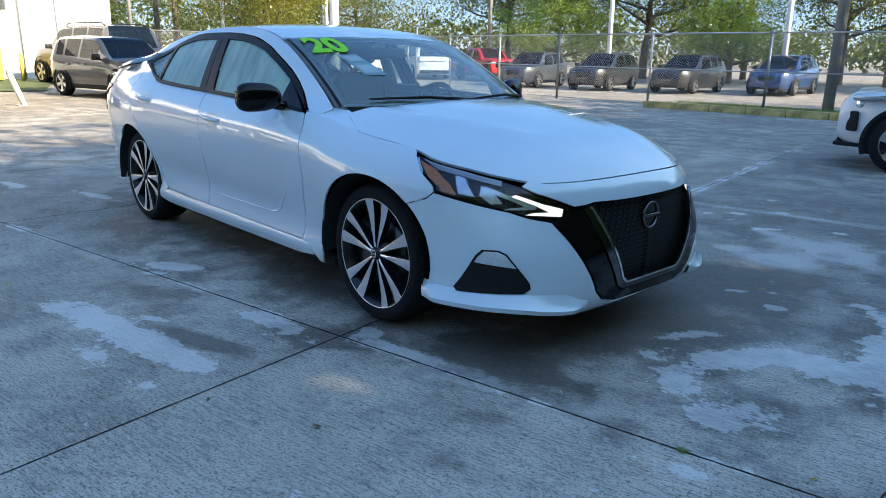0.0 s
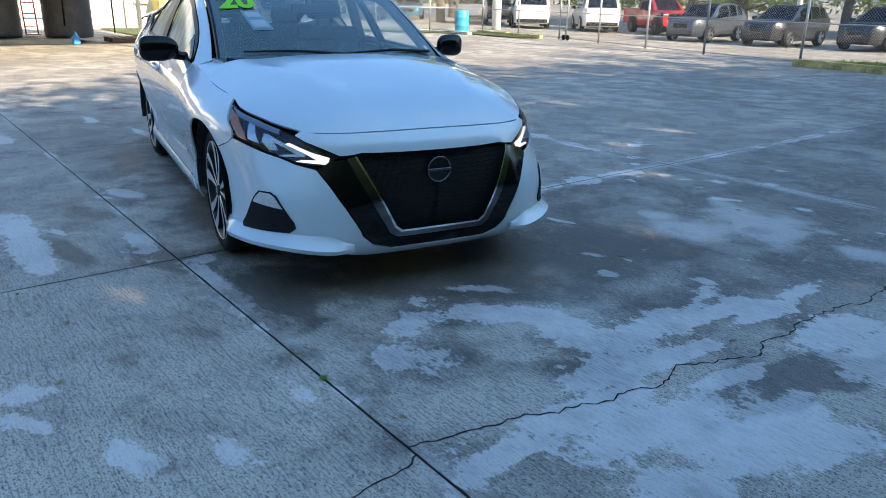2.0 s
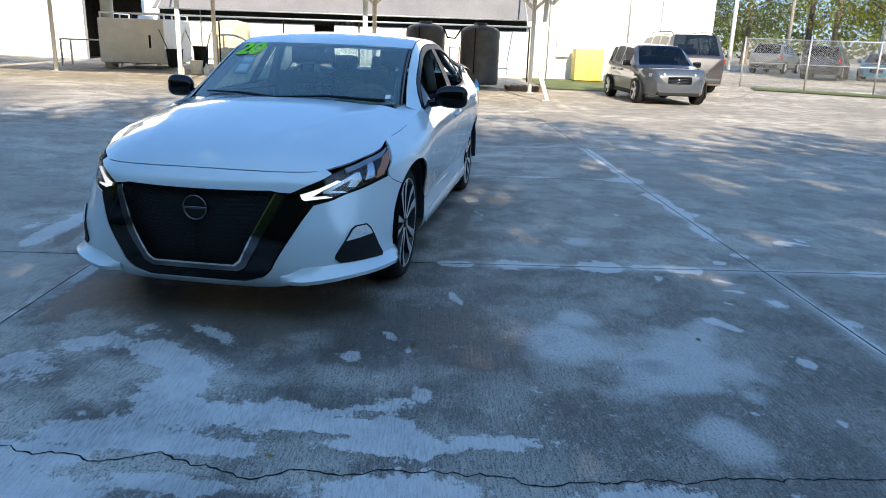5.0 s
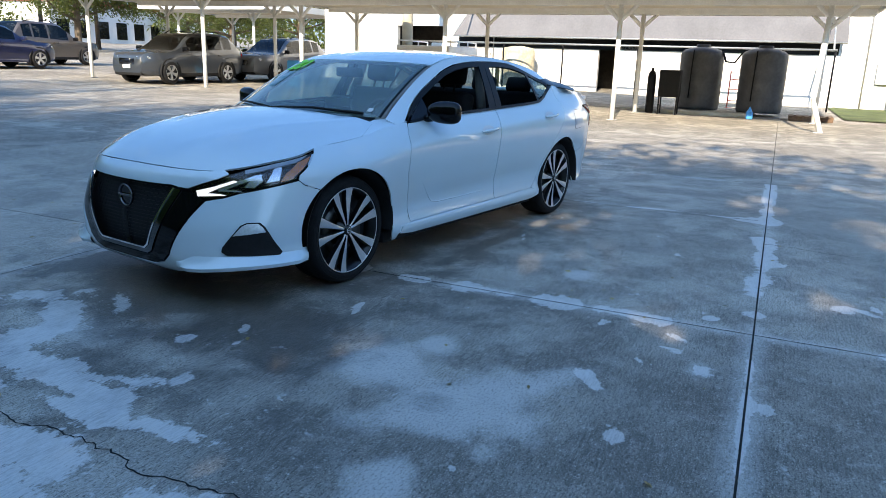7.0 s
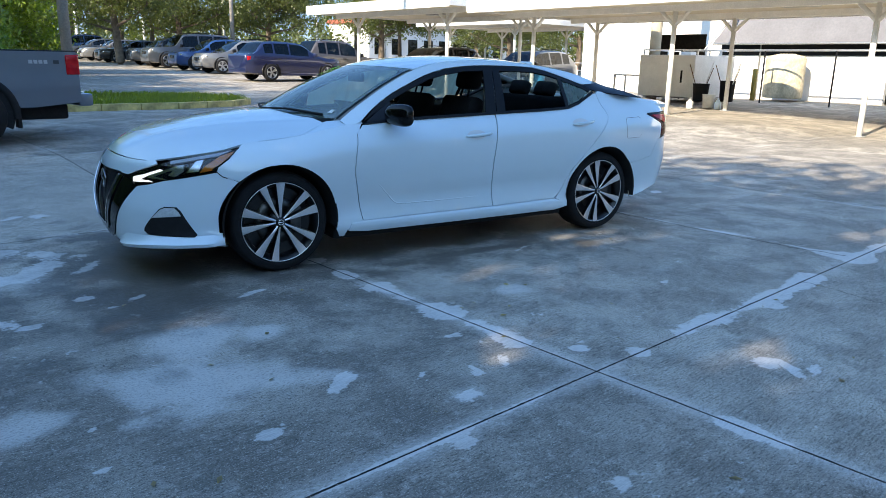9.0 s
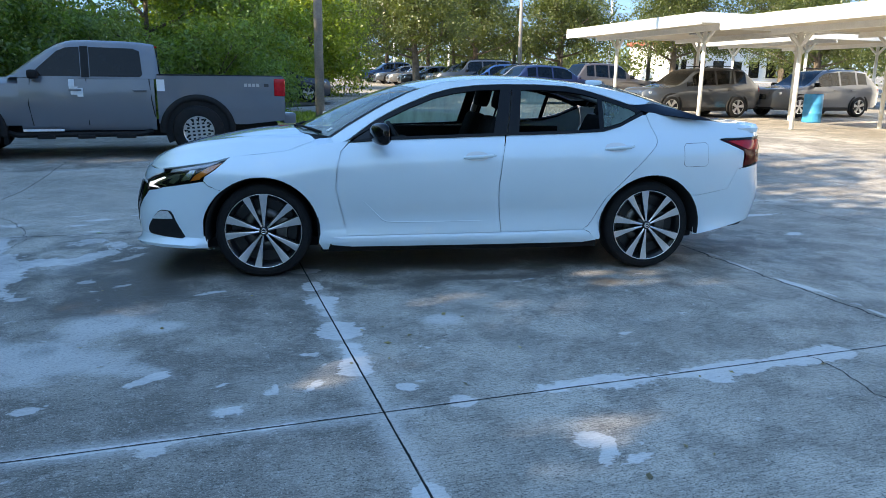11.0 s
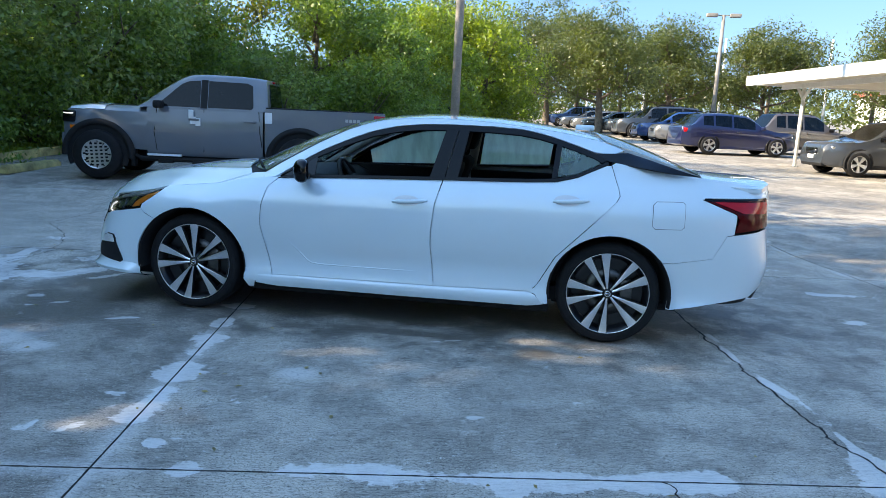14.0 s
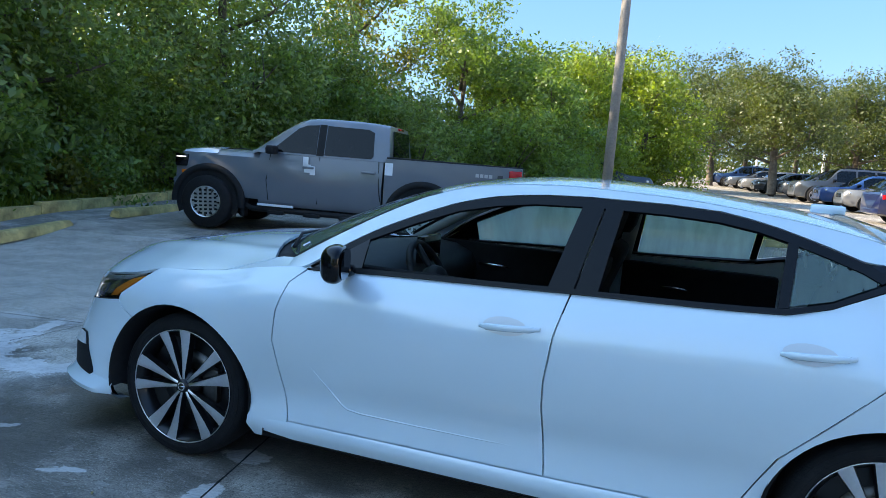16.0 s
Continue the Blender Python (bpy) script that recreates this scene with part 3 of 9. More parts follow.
def slab(p0, p1, q0, q1):
    centre = lot((p0 + p1) / 2, (q0 + q1) / 2)
    near = -6.5 < centre.x < 8.5 and -5.5 < centre.y < 7.5
    step = 0.045 if near else 0.5
    g = 0.005
    ps = np.linspace(p0 + g, p1 - g, int((p1 - p0) / step) + 2)
    qs = np.linspace(q0 + g, q1 - g, int((q1 - q0) / step) + 2)
    verts, lime_v, damp_shade_v, haze_v, tone_v = [], [], [], [], []
    pale = .05
    for key, tone in (((2.9, -2.1), .52), ((-2.9, -2.1), .34), ((2.9, 6.4), .0), ((2.9, 2.1), -.12), ((-2.9, 2.1), .22), ((-2.9, 6.4), .26)):
        if (centre - lot(*key)).length < 1:
            pale = tone
    for q in qs:
        for p in ps:
            w = CROSS + E1 * p + E2 * q
            verts.append((w.x, w.y, ground_z(w.x, w.y)))
            tone_v.append(pale + (max(.48 * smooth((w.x - 3.35) / .6), .45 * smooth((.25 - w.y) / .5) * smooth((w.x - 2.75) / .4)) if pale == -.12 else 0))
            if near:
                k = blob(w.x, w.y, LIME)
                # bloom along the joints
                dq3, dp2, dq1 = abs(q - 4.26), abs(p), abs(q)
                wob = 0.95 + 0.9 * noise.noise(Vector((p * 3.1, q * 3.1, 0.3)))
                for a, b2, wide in ((-2.62, -.58, .17), (-.48, -.24, .12), (-6.0, -3.0, .12), (.3, 1.6, .05)):
                    k = max(k, wob * max(0, 1 - dq3 / wide) * smooth((p - a) / .12) * smooth((b2 - p) / .12))
                for a, b2, wide in ((1.70, 1.95, .22), (2.05, 2.40, .12), (2.45, 2.98, .19), (2.96, 3.38, .22), (3.34, 3.90, .19), (4.78, 5.30, .13), (5.6, 7.5, .12)):
                    k = max(k, wob * max(0, 1 - dp2 / wide) * smooth((q - a) / .10) * smooth((b2 - q) / .10))
                k = max(k, 0.50 * wob * max(0, 1 - dq1 / 0.11))
                # bloom along the old crack behind the rear wheel
                dc = abs(p + 3.285 - .025 * math.sin(q * 5))
                k = max(k, wob * max(0, 1 - dc / (.055 + .035 * noise.noise(Vector((q * 4, 1, 5))) + .22 * smooth((q - 3.85) / .35))) * smooth((q - 1.9) / .3) * smooth((4.45 - q) / .1))
                lime_v.append(k)
                h = blob(w.x, w.y, HAZE)
                h = max(h, .62 * max(0, 1 - dq3 / .26) * smooth((p + .5) / .4) * smooth((2.2 - p) / .6), .62 * max(0, 1 - dp2 / .26) * smooth((q - 2.2) / .4) * smooth((6.5 - q) / .8), .5 * max(0, 1 - dq3 / .22) * smooth((-.5 - p) / .3))
                haze_v.append(h)
                damp_shade_v.append(blob(w.x, w.y, DAMP_SHADE))
            else:
                lime_v.append(0.14 + 0.16 * noise.noise(Vector((p * .5, q * .5, 2))))
                damp_shade_v.append(0.0)
                haze_v.append(0.0)
    n, mrows = len(ps), len(qs)
    faces = [(j * n + i, j * n + i + 1, (j + 1) * n + i + 1, (j + 1) * n + i) for j in range(mrows - 1) for i in range(n - 1)]
    rim = [i for i in range(n)] + [j * n + n - 1 for j in range(1, mrows)] + [(mrows - 1) * n + i for i in range(n - 2, -1, -1)] + [j * n for j in range(mrows - 2, 0, -1)]
    base = len(verts)
    for i in rim:
        x, y, z = verts[i]
        verts.append((x, y, z - 0.03))
        lime_v.append(0.0)
        damp_shade_v.append(0.6)
        haze_v.append(0.0)
        tone_v.append(pale)
    for k in range(len(rim)):
        faces.append((rim[k], base + k, base + (k + 1) % len(rim), rim[(k + 1) % len(rim)]))
    ob = mesh_from("concrete_slab", verts, faces, CONCRETE, pavement, smooth_shade=False)
    for name, vals in (("lime", lime_v), ("damp", damp_shade_v), ("haze", haze_v), ("tone", tone_v)):
        at = ob.data.attributes.new(name, 'FLOAT', 'POINT')
        at.data.foreach_set("value", vals)
    return ob


def ribbon(name, pts, width, material, parent, rise=0.0015, rough=0.0, seed=1):
    """A thin uneven line lying on the ground."""
    rnd = random.Random(seed)
    bm = bmesh.new()
    dense = []
    for a, b2 in zip(pts[:-1], pts[1:]):
        a, b2 = Vector(a), Vector(b2)
        k = max(2, int((b2 - a).length / 0.022))
        dense += [a.lerp(b2, i / k) for i in range(k)]
    dense.append(Vector(pts[-1]))
    prev = None
    for i, p in enumerate(dense):
        d = (dense[min(i + 1, len(dense) - 1)] - dense[max(i - 1, 0)]).normalized()
        nrm = Vector((-d.y, d.x, 0))
        off = rough * noise.noise(Vector((i * 0.14, seed, 0))) + rough * 0.6 * noise.noise(Vector((i * 0.6, seed, 4)))
        w = width * (0.6 + 0.8 * rnd.random()) / 2
        c = Vector((p.x, p.y, 0)) + nrm * off
        z = ground_z(c.x, c.y) + rise
        row = [bm.verts.new((c.x + nrm.x * w, c.y + nrm.y * w, z)), bm.verts.new((c.x - nrm.x * w, c.y - nrm.y * w, z))]
        if prev:
            bm.faces.new((prev[0], prev[1], row[1], row[0]))
        prev = row
    return part(name, bm, material, parent, flat=True)


CRACKS = [
    [(3.55, -.76), (3.57, -.37), (3.60, .03), (3.61, .23), (3.52, .41), (3.57, .57), (3.58, .79), (3.52, .97), (3.46, 1.20), (3.43, 1.40), (3.44, 1.65), (3.37, 1.96), (3.27, 2.33), (3.15, 2.9), (3.05, 3.48)],
    [(-1.50, 2.66), (-1.55, 2.70), (-1.56, 2.89), (-1.53, 3.11), (-1.60, 3.5)],
    [(-1.83, -3.4), (-1.88, -2.59), (-1.95, -1.65), (-2.0, -.8), (-2.05, -.15), (-2.2, .96), (-2.38, 2.09), (-2.50, 2.40)],
    [(4.64, -2.1), (4.70, -3.2), (4.77, -4.3), (4.9, -5.6)],
    [(3.6, -.75), (3.76, -1.1), (4.1, -1.6), (4.64, -2.1)],
]

# ---- the white sedan ----
ZSH = curve([(-2.6, 1.0), (-2.0, 1.06), (-1.3, 1.06), (-.25, 1.012), (.7, .972), (1.03, .935), (1.22, .895), (1.45, .868), (1.68, .848), (1.98, .80), (2.2, .77), (2.35, .765)])
W0 = curve([(.12, .80), (.18, .845), (.235, .882), (.285, .892), (.305, .880), (.36, .872), (.45, .880), (.60, .905), (.72, .920), (.80, .922), (.86, .912), (.92, .882), (.96, .855), (1.0, .815), (1.06, .785), (1.15, .75), (1.3, .70)])
XF = curve([(.14, 2.20), (.19, 2.33), (.24, 2.36), (.35, 2.375), (.45, 2.38), (.55, 2.37), (.65, 2.35), (.70, 2.335), (.765, 2.285), (.85, 2.20)])
XR = curve([(.2, -2.36), (.30, -2.44), (.42, -2.49), (.55, -2.51), (.62, -2.50), (.75, -2.475), (.95, -2.465), (1.04, -2.47), (1.1, -2.42)])
BELT = curve([(-1.6, 1.19), (-1.36, 1.162), (-1.17, 1.078), (-1.04, 1.046), (-.25, 1.012), (.7, .972), (.85, .957), (1.05, .94)])
FX, RX, FL, RL = 1.3, -1.7, 1.50, 1.45


def quarter(n):
    th = np.linspace(0, math.pi / 2, 400)
    cx, cy = np.sin(th) ** (2 / n), np.cos(th) ** (2 / n)
    a = np.r_[0, np.cumsum(np.hypot(np.diff(cx), np.diff(cy)))]
    return a / a[-1], cx, cy


QF, QR = quarter(2.4), quarter(3.6)
QL = quarter(3.2)


def front_q(z):
    """The nose's plan outline is squarer towards the ground."""
    w = smooth((.70 - z) / .35)
    return QF[0], QF[1] + (np.interp(QF[0], QL[0], QL[1]) - QF[1]) * w, QF[2] + (np.interp(QF[0], QL[0], QL[2]) - QF[2]) * w


def zn_of(x, z):
    return z if z < .5 else .5 + (z - .5) * .5 / (ZSH(x) - .5)


def half_width(x, z):
    zn = zn_of(x, z)
    w = W0(zn)
    hump = smooth((zn - .3) / .2) * smooth((1.02 - zn) / .25)
    for xw in (1.412, -1.412):
        w += .020 * math.exp(-((x - xw) / .40) ** 2) * hump
    # a sweeping body line over the doors
    if -1.3 < x < 1.2:
        w -= .010 * math.exp(-((zn - .44 + .03 * x) / .06) ** 2) * smooth((x + 1.3) / .5) * smooth((1.2 - x) / .5)
    if x > .9:
        w *= 1 - (.03 - .045 * smooth((.72 - z) / .35)) * min((x - .9) / .6, 1) ** 2
    if x < -1.0:
        w *= 1 - .05 * min((-1 - x) / .9, 1.2) ** 2
    return w


def body(s, z, side=1, off=0.0):
    """The lower body's skin: s runs from the tail's middle along the side to the nose's middle."""
    if s > FX:
        a = min((s - FX) / FL, 1.0)
        q = front_q(z)
        cx, cy = np.interp(a, q[0], q[1]), np.interp(a, q[0], q[2])
        x = FX + (XF(z) - off - FX) * cx
        y = (half_width(min(x, 1.9), z) - off) * cy
    elif s < RX:
        a = min((RX - s) / RL, 1.0)
        cx, cy = np.interp(a, QR[0], QR[1]), np.interp(a, QR[0], QR[2])
        x = RX + (XR(z) + off - RX) * cx
        y = (half_width(max(x, -2.1), z) - off) * cy
    else:
        x, y = s, half_width(s, z) - off
    return (float(x), float(y) * side, z)


def s_at_x(x, z=.8):
    if x > FX:
        q = front_q(z)
        return FX + FL * float(np.interp((x - FX) / (2.33 - FX), q[1], q[0]))
    if x < RX:
        return RX - RL * float(np.interp((RX - x) / (RX + 2.48), QR[1], QR[0]))
    return x


def s_at_y(y, front=True, z=.8):
    q = front_q(z) if front else QR
    a = float(np.interp(-abs(y) / .89, -q[2], q[0]))
    return FX + FL * a if front else RX - RL * a


S_NOSE, S_TAIL = FX + FL, RX - RL
# the hood's lower edge: along the fender, over the lamp, then almost level across the nose
LAMP_TOP = curve([(1.50, .863), (1.66, .841), (1.72, .822), (1.80, .803), (1.90, .784), (2.0, .764), (2.06, .752), (2.10, .743), (2.18, .746), (2.24, .754), (2.285, .762)])


def hood_edge_z(x):
    return ZSH(x) if x < 1.5 else LAMP_TOP(x)


EDGE = []
for i in range(60):
    s_i = .8 + (S_NOSE - .8) * i / 59
    x_i = body(s_i, .8)[0]
    EDGE.append(body(s_i, hood_edge_z(x_i)))
def hood_lip(y):
    """A place on the nose just under the hood's front edge."""
    e = min(EDGE, key=lambda q: abs(q[1] - y))
    z = e[2] + .001
    return (s_at_y(y, z=z), z)


EX, EY, EZ = [e[0] for e in EDGE], [e[1] for e in EDGE], [e[2] for e in EDGE]
HOOD_C = curve([(.8, 1.035), (1.05, 1.03), (1.22, 1.022), (1.45, 1.003), (1.78, .950), (2.07, .880), (2.2, .824), (2.25, .795), (2.28, .7685), (2.294, .7565)])


def hood_z(x, y):
    ye = max(float(np.interp(x, EX, EY)), .03)
    ze, zc = float(np.interp(x, EX, EZ)), HOOD_C(x)
    t = min(abs(y) / ye, 1.0)
    z = ze + (max(zc, ze) - ze) * (1 - t ** (2.6 + .6 * smooth((x - 1.7) / .3)))
    yr = .30 + .32 * smooth((2.3 - x) / 1.3)
    return z + .010 * math.exp(-((abs(y) - yr) / .06) ** 2) * smooth((2.28 - x) / .25)


RAIL = [(1.0, .725, .945), (.93, .712, .985), (.85, .698, 1.038), (.70, .676, 1.128), (.54, .655, 1.218), (.30, .632, 1.326), (.066, .615, 1.378), (-.245, .605, 1.398), (-.59, .60, 1.390), (-.97, .595, 1.355), (-1.27, .59, 1.308), (-1.5, .60, 1.245), (-1.75, .625, 1.170), (-1.95, .655, 1.105)]
RAIL_Y, RAIL_Z = curve([(a, b) for a, b, c in RAIL[::-1]]), curve([(a, c) for a, b, c in RAIL[::-1]])


def green_y(x, z):
    """The greenhouse's side."""
    yr, zr, zb = RAIL_Y(x) + .012, RAIL_Z(x), BELT(x) - .02
    yb = half_width(min(x, .95), zb) + .002
    if zr - zb < .05:
        zr = zb + .05
    t = (z - zb) / (zr - zb)
    return yb + (yr - yb) * (.8 * t + .2 * t * t)


def roof_z(x, y):
    yr, zr = RAIL_Y(x), RAIL_Z(x)
    zc = zr + .032 if x < .06 else WS_C(x)
    return zc - (zc - zr) * min(abs(y) / yr, 1.05) ** 2.4


WS_C = curve([(.06, 1.412), (.3, 1.370), (.6, 1.283), (.9, 1.162), (1.24, .995)])
RW_C = curve([(-2.02, 1.098), (-1.8, 1.195), (-1.55, 1.290), (-1.26, 1.372)])


def windshield(u, v, lift=0.0):
    xe = .93 + (.31 - .93) * v
    xc = 1.24 + (.43 - 1.24) * v
    x = xc + (xe - xc) * abs(u) ** 2.1
    z = WS_C(xc) + (RAIL_Z(xe) - WS_C(xc)) * abs(u) ** 2.1
    return (x + lift * .5, RAIL_Y(xe) * u, z + lift)


def rear_window(u, v):
    xe = -1.95 + (-1.36 + 1.95) * v
    xc = -2.02 + (-1.26 + 2.02) * v
    x = xc + (xe - xc) * abs(u) ** 2.2
    z = RW_C(xc) + (RAIL_Z(xe) - RW_C(xc)) * abs(u) ** 2.2
    return (x, RAIL_Y(xe) * u, z)


def arc(cx, cz, r, a0, a1, n=22):
    return [(s_at_x(cx + r * math.cos(radians(a0 + (a1 - a0) * i / n)), cz + r * math.sin(radians(a0 + (a1 - a0) * i / n))), cz + r * math.sin(radians(a0 + (a1 - a0) * i / n))) for i in range(n + 1)]


sedan = thing("sedan", "white sedan with black mirrors and dark alloy wheels, front windows down", "car", m=pose(0, -.04, 0))
OUT = lambda c: Vector((c.x * .25, c.y, (c.z - .6) * .6))  # noqa: E731
UP = lambda c: Vector((0, 0, 1))  # noqa: E731
AR = .388


def side_part(name, poly, side, material=PAINT, label="", step=.05, off=0.0, rim=.010, inset=.0004, parent=None):
    return part(name, patch(poly, lambda a, b: body(a, b, side, off), step=step, rim=rim, inset=inset, out=OUT), material, parent or sedan, label)


def upper_part(name, poly, side, material, label="", off=0.0, rim=.008, parent=None, inset=.0015):
    return part(name, patch(poly, lambda a, b: (a, (green_y(a, b) + off) * side, b), step=.05, rim=rim, inset=inset, out=OUT), material, parent or sedan, label)


def top_line(x0, x1, n=10, dz=0.0):
    return [(x0 + (x1 - x0) * i / n, ZSH(x0 + (x1 - x0) * i / n) + dz) for i in range(n + 1)]


DLO = [(.80, .962), (.66, 1.062), (.55, 1.126), (.38, 1.205), (.198, 1.278), (.05, 1.312), (-.108, 1.333), (-.30, 1.342), (-.60, 1.342), (-.787, 1.334), (-.92, 1.312), (-1.031, 1.284), (-1.15, 1.248), (-1.275, 1.206), (-1.352, 1.168)]


def dlo_z(x):
    return float(np.interp(-x, [-p[0] for p in DLO], [p[1] for p in DLO]))


def full_part(name, poly, material=PAINT, label="", step=.05, off=0.0, rim=.010, inset=.0022):
    """A part that runs across the nose: poly is its half on one side, with two corners on the middle line."""
    k = [i for i, p in enumerate(poly) if p[0] == S_NOSE]
    if k[1] - k[0] == 1:
        poly = poly[k[1]:] + poly[:k[1]]
    poly = poly + [(2 * S_NOSE - a, b) for a, b in poly[-2:0:-1]]
    poly = [p for p in poly if p[0] != S_NOSE]

    def skin(a, b):
        if a <= S_NOSE:
            return body(a, b, 1, off)
        return body(2 * S_NOSE - a, b, -1, off)
    return part(name, patch(poly, skin, step=step, rim=rim, inset=inset, out=OUT), material, sedan, label)


for side in (1, -1):
    right = side < 0
    # fender
    fen = [(.835, .245), (.834, .302), (.910, .648), (.897, .78), (.868, .897), (.812, .955)]
    fen += top_line(.85, 1.215, 5, .0) + [(s_at_x(x, z), z) for x, z in top_line(1.25, 1.66, 5)]
    fen += [(s_at_x(1.678, .838), .838), (s_at_x(1.74, .765), .765), (s_at_x(1.795, .716), .716), (s_at_x(1.800, .690), .690), (s_at_x(1.765, .660), .660)]
    a_seam = math.degrees(math.atan2(.63 - .335, 1.675 - 1.412))
    fen += arc(1.412, .335, AR, a_seam, 192) + [(1.005, .200), (.968, .198), (.952, .245)]
    side_part("front_fender", fen, side)
    # doors
    fd = [(.829, .302), (-.276, .309), (-.247, .582), (-.247, .676), (-.268, .86), (-.302, 1.003)] + [(x, BELT(x) - .012) for x in np.linspace(-.25, .72, 8)] + [(.807, .950), (.8635, .897), (.892, .78), (.905, .648)]
    side_part("front_door", fd, side)
    rd = [(-.282, .309), (-.895, .321), (-.935, .345), (-.965, .385), (-1.056, .558), (-1.257, .773), (-1.4125, .935), (-1.4315, .97), (-1.4215, 1.016), (-1.3755, 1.151), (-1.345, 1.148), (-1.167, 1.066), (-1.04, 1.034)] + [(x, BELT(x) - .012) for x in np.linspace(-.95, -.36, 6)] + [(-.308, 1.003), (-.274, .86), (-.253, .676), (-.253, .582)]
    side_part("rear_door", rd, side)
    # quarter panel with the rear arch
    qp = [(-.99, .247), (-.948, .302), (-.902, .3195), (-.9385, .3435), (-.970, .385), (-1.062, .558), (-1.263, .773), (-1.416, .935), (-1.435, .97), (-1.425, 1.016), (-1.378, 1.155), (-1.40, 1.170), (-1.55, 1.150), (-1.75, 1.125), (s_at_x(-1.9), 1.11), (s_at_x(-2.15), 1.088), (s_at_x(-2.36), 1.062), (s_at_x(-2.40), .992), (s_at_x(-1.964), .985), (s_at_x(-1.955), .972), (s_at_x(-2.175), .888), (s_at_x(-2.163), .765), (s_at_x(-2.115), .755), (s_at_x(-2.03), .608), (-1.80, .567)]
    qp += [(-1.733, .5665)] + arc(-1.412, .335, AR, 142, 0 - 13)[1:] + [(-1.02, .243)]
    side_part("quarter_panel", qp, side)
    # sill
    side_part("side_skirt", [(.945, .236), (.925, .292), (.82, .298), (-.28, .305), (-.90, .316), (-.945, .30), (-1.005, .24), (-.9, .222), (0, .218), (.8, .220)], side, off=-.004)
    # rear bumper side and half of the tail
    rb = [(-1.412 - .366, .47)] + [(-1.412 - .318, .562), (-1.80, .5645), (s_at_x(-2.03), .606), (s_at_x(-2.1165), .753), (s_at_x(-2.165), .760), (s_at_x(-2.34), .782), (s_at_y(.60, False), .80), (S_TAIL, .80), (S_TAIL, .42), (s_at_y(.62, False), .42), (s_at_x(-2.34), .345), (s_at_x(-2.25), .335), (s_at_x(-2.05), .300), (-1.83, .262), (-1.795, .265), (-1.799, .34), (-1.793, .41)]
    side_part("rear_bumper", rb, side)
    side_part("rear_diffuser", [(s_at_x(-2.31), .352), (s_at_x(-2.36), .50), (s_at_y(.66, False), .50), (s_at_y(.60, False), .415), (S_TAIL, .415), (S_TAIL, .31), (s_at_y(.66, False), .32)], side, BLACK_MATT, "black ribbed rear bumper insert", off=.006)
    # tail lamp
    tl = [(s_at_x(-1.97), .972), (s_at_x(-2.2), .978), (s_at_x(-2.36), .985), (s_at_y(.66, False), .985), (s_at_y(.62, False), .81), (s_at_x(-2.34), .80), (s_at_x(-2.165), .778), (s_at_x(-2.19), .86), (s_at_x(-2.165), .893)]
    lampr = side_part("tail_lamp", tl, side, DARK_RED, "red wedge-shaped tail lamp in black edging", off=-.004)
    side_part("lamp_edge", [(s_at_x(-1.945), .977), (s_at_x(-2.2), .988), (s_at_x(-2.38), .994), (s_at_x(-2.38), .982), (s_at_x(-2.2), .975), (s_at_x(-1.99), .968)], side, BLACK_GLOSS, off=-.008, parent=lampr)
    side_part("red_band", [(s_at_x(-2.02), .966), (s_at_x(-2.2), .968), (s_at_x(-2.35), .97), (s_at_y(.67, False), .965), (s_at_y(.67, False), .90), (s_at_x(-2.36), .895), (s_at_x(-2.21), .90)], side, RED_LENS, off=-.009, parent=lampr)
    side_part("trunk_side", [(s_at_y(.655, False), .99), (s_at_y(.655, False), .805), (S_TAIL, .805), (S_TAIL, 1.065), (s_at_y(.5, False), 1.065), (s_at_x(-2.37), 1.062), (s_at_x(-2.40), .996)], side)
    # fuel door and its gap
    if side > 0:
        ring = [(-1.64, .80), (-1.64, .93), (-1.66, .95), (-1.83, .955), (-1.85, .94), (-1.85, .80), (-1.83, .785), (-1.66, .782)]
        side_part("fuel_door_gap", ring, side, BLACK_MATT, off=-.0012, rim=0, inset=-.0015)
        side_part("fuel_door", ring, side, off=-.0025, rim=.001, inset=.001)
    # front bumper
    fbm = [(s_at_x(1.800, .686), .686), (s_at_x(1.90, .666), .666), (s_at_x(2.0, .646), .646), (s_at_x(2.08, .630), .630), (s_at_y(.62, z=.608), .608), (s_at_y(.55, z=.592), .592), (s_at_y(.515, z=.53), .53), (s_at_y(.455, z=.42), .42), (s_at_y(.378, z=.29), .29), (s_at_y(.33, z=.24), .24), (s_at_y(.25, z=.212), .212), (S_NOSE, .206), (S_NOSE, .170), (s_at_y(.33, z=.17), .17), (s_at_y(.42, z=.185), .185), (s_at_y(.50, z=.205), .205), (s_at_y(.62, z=.20), .20), (s_at_y(.80, z=.215), .215), (s_at_x(1.80, .222), .222)]
    fbm += [(s_at_x(1.79, .235), .235), (s_at_x(1.795, .30), .30)] + arc(1.412, .335, AR, 8, a_seam, 10)[1:] + [(s_at_x(1.765, .657), .657)]
    if side > 0:
        full_part("front_bumper", fbm, step=.04)
    # lower lip: a shelf that juts out and ends in a fin beside the grille's frame
    bm = bmesh.new()
    s0, s1 = s_at_x(1.772, .22), s_at_y(.415, z=.22)
    prev = None
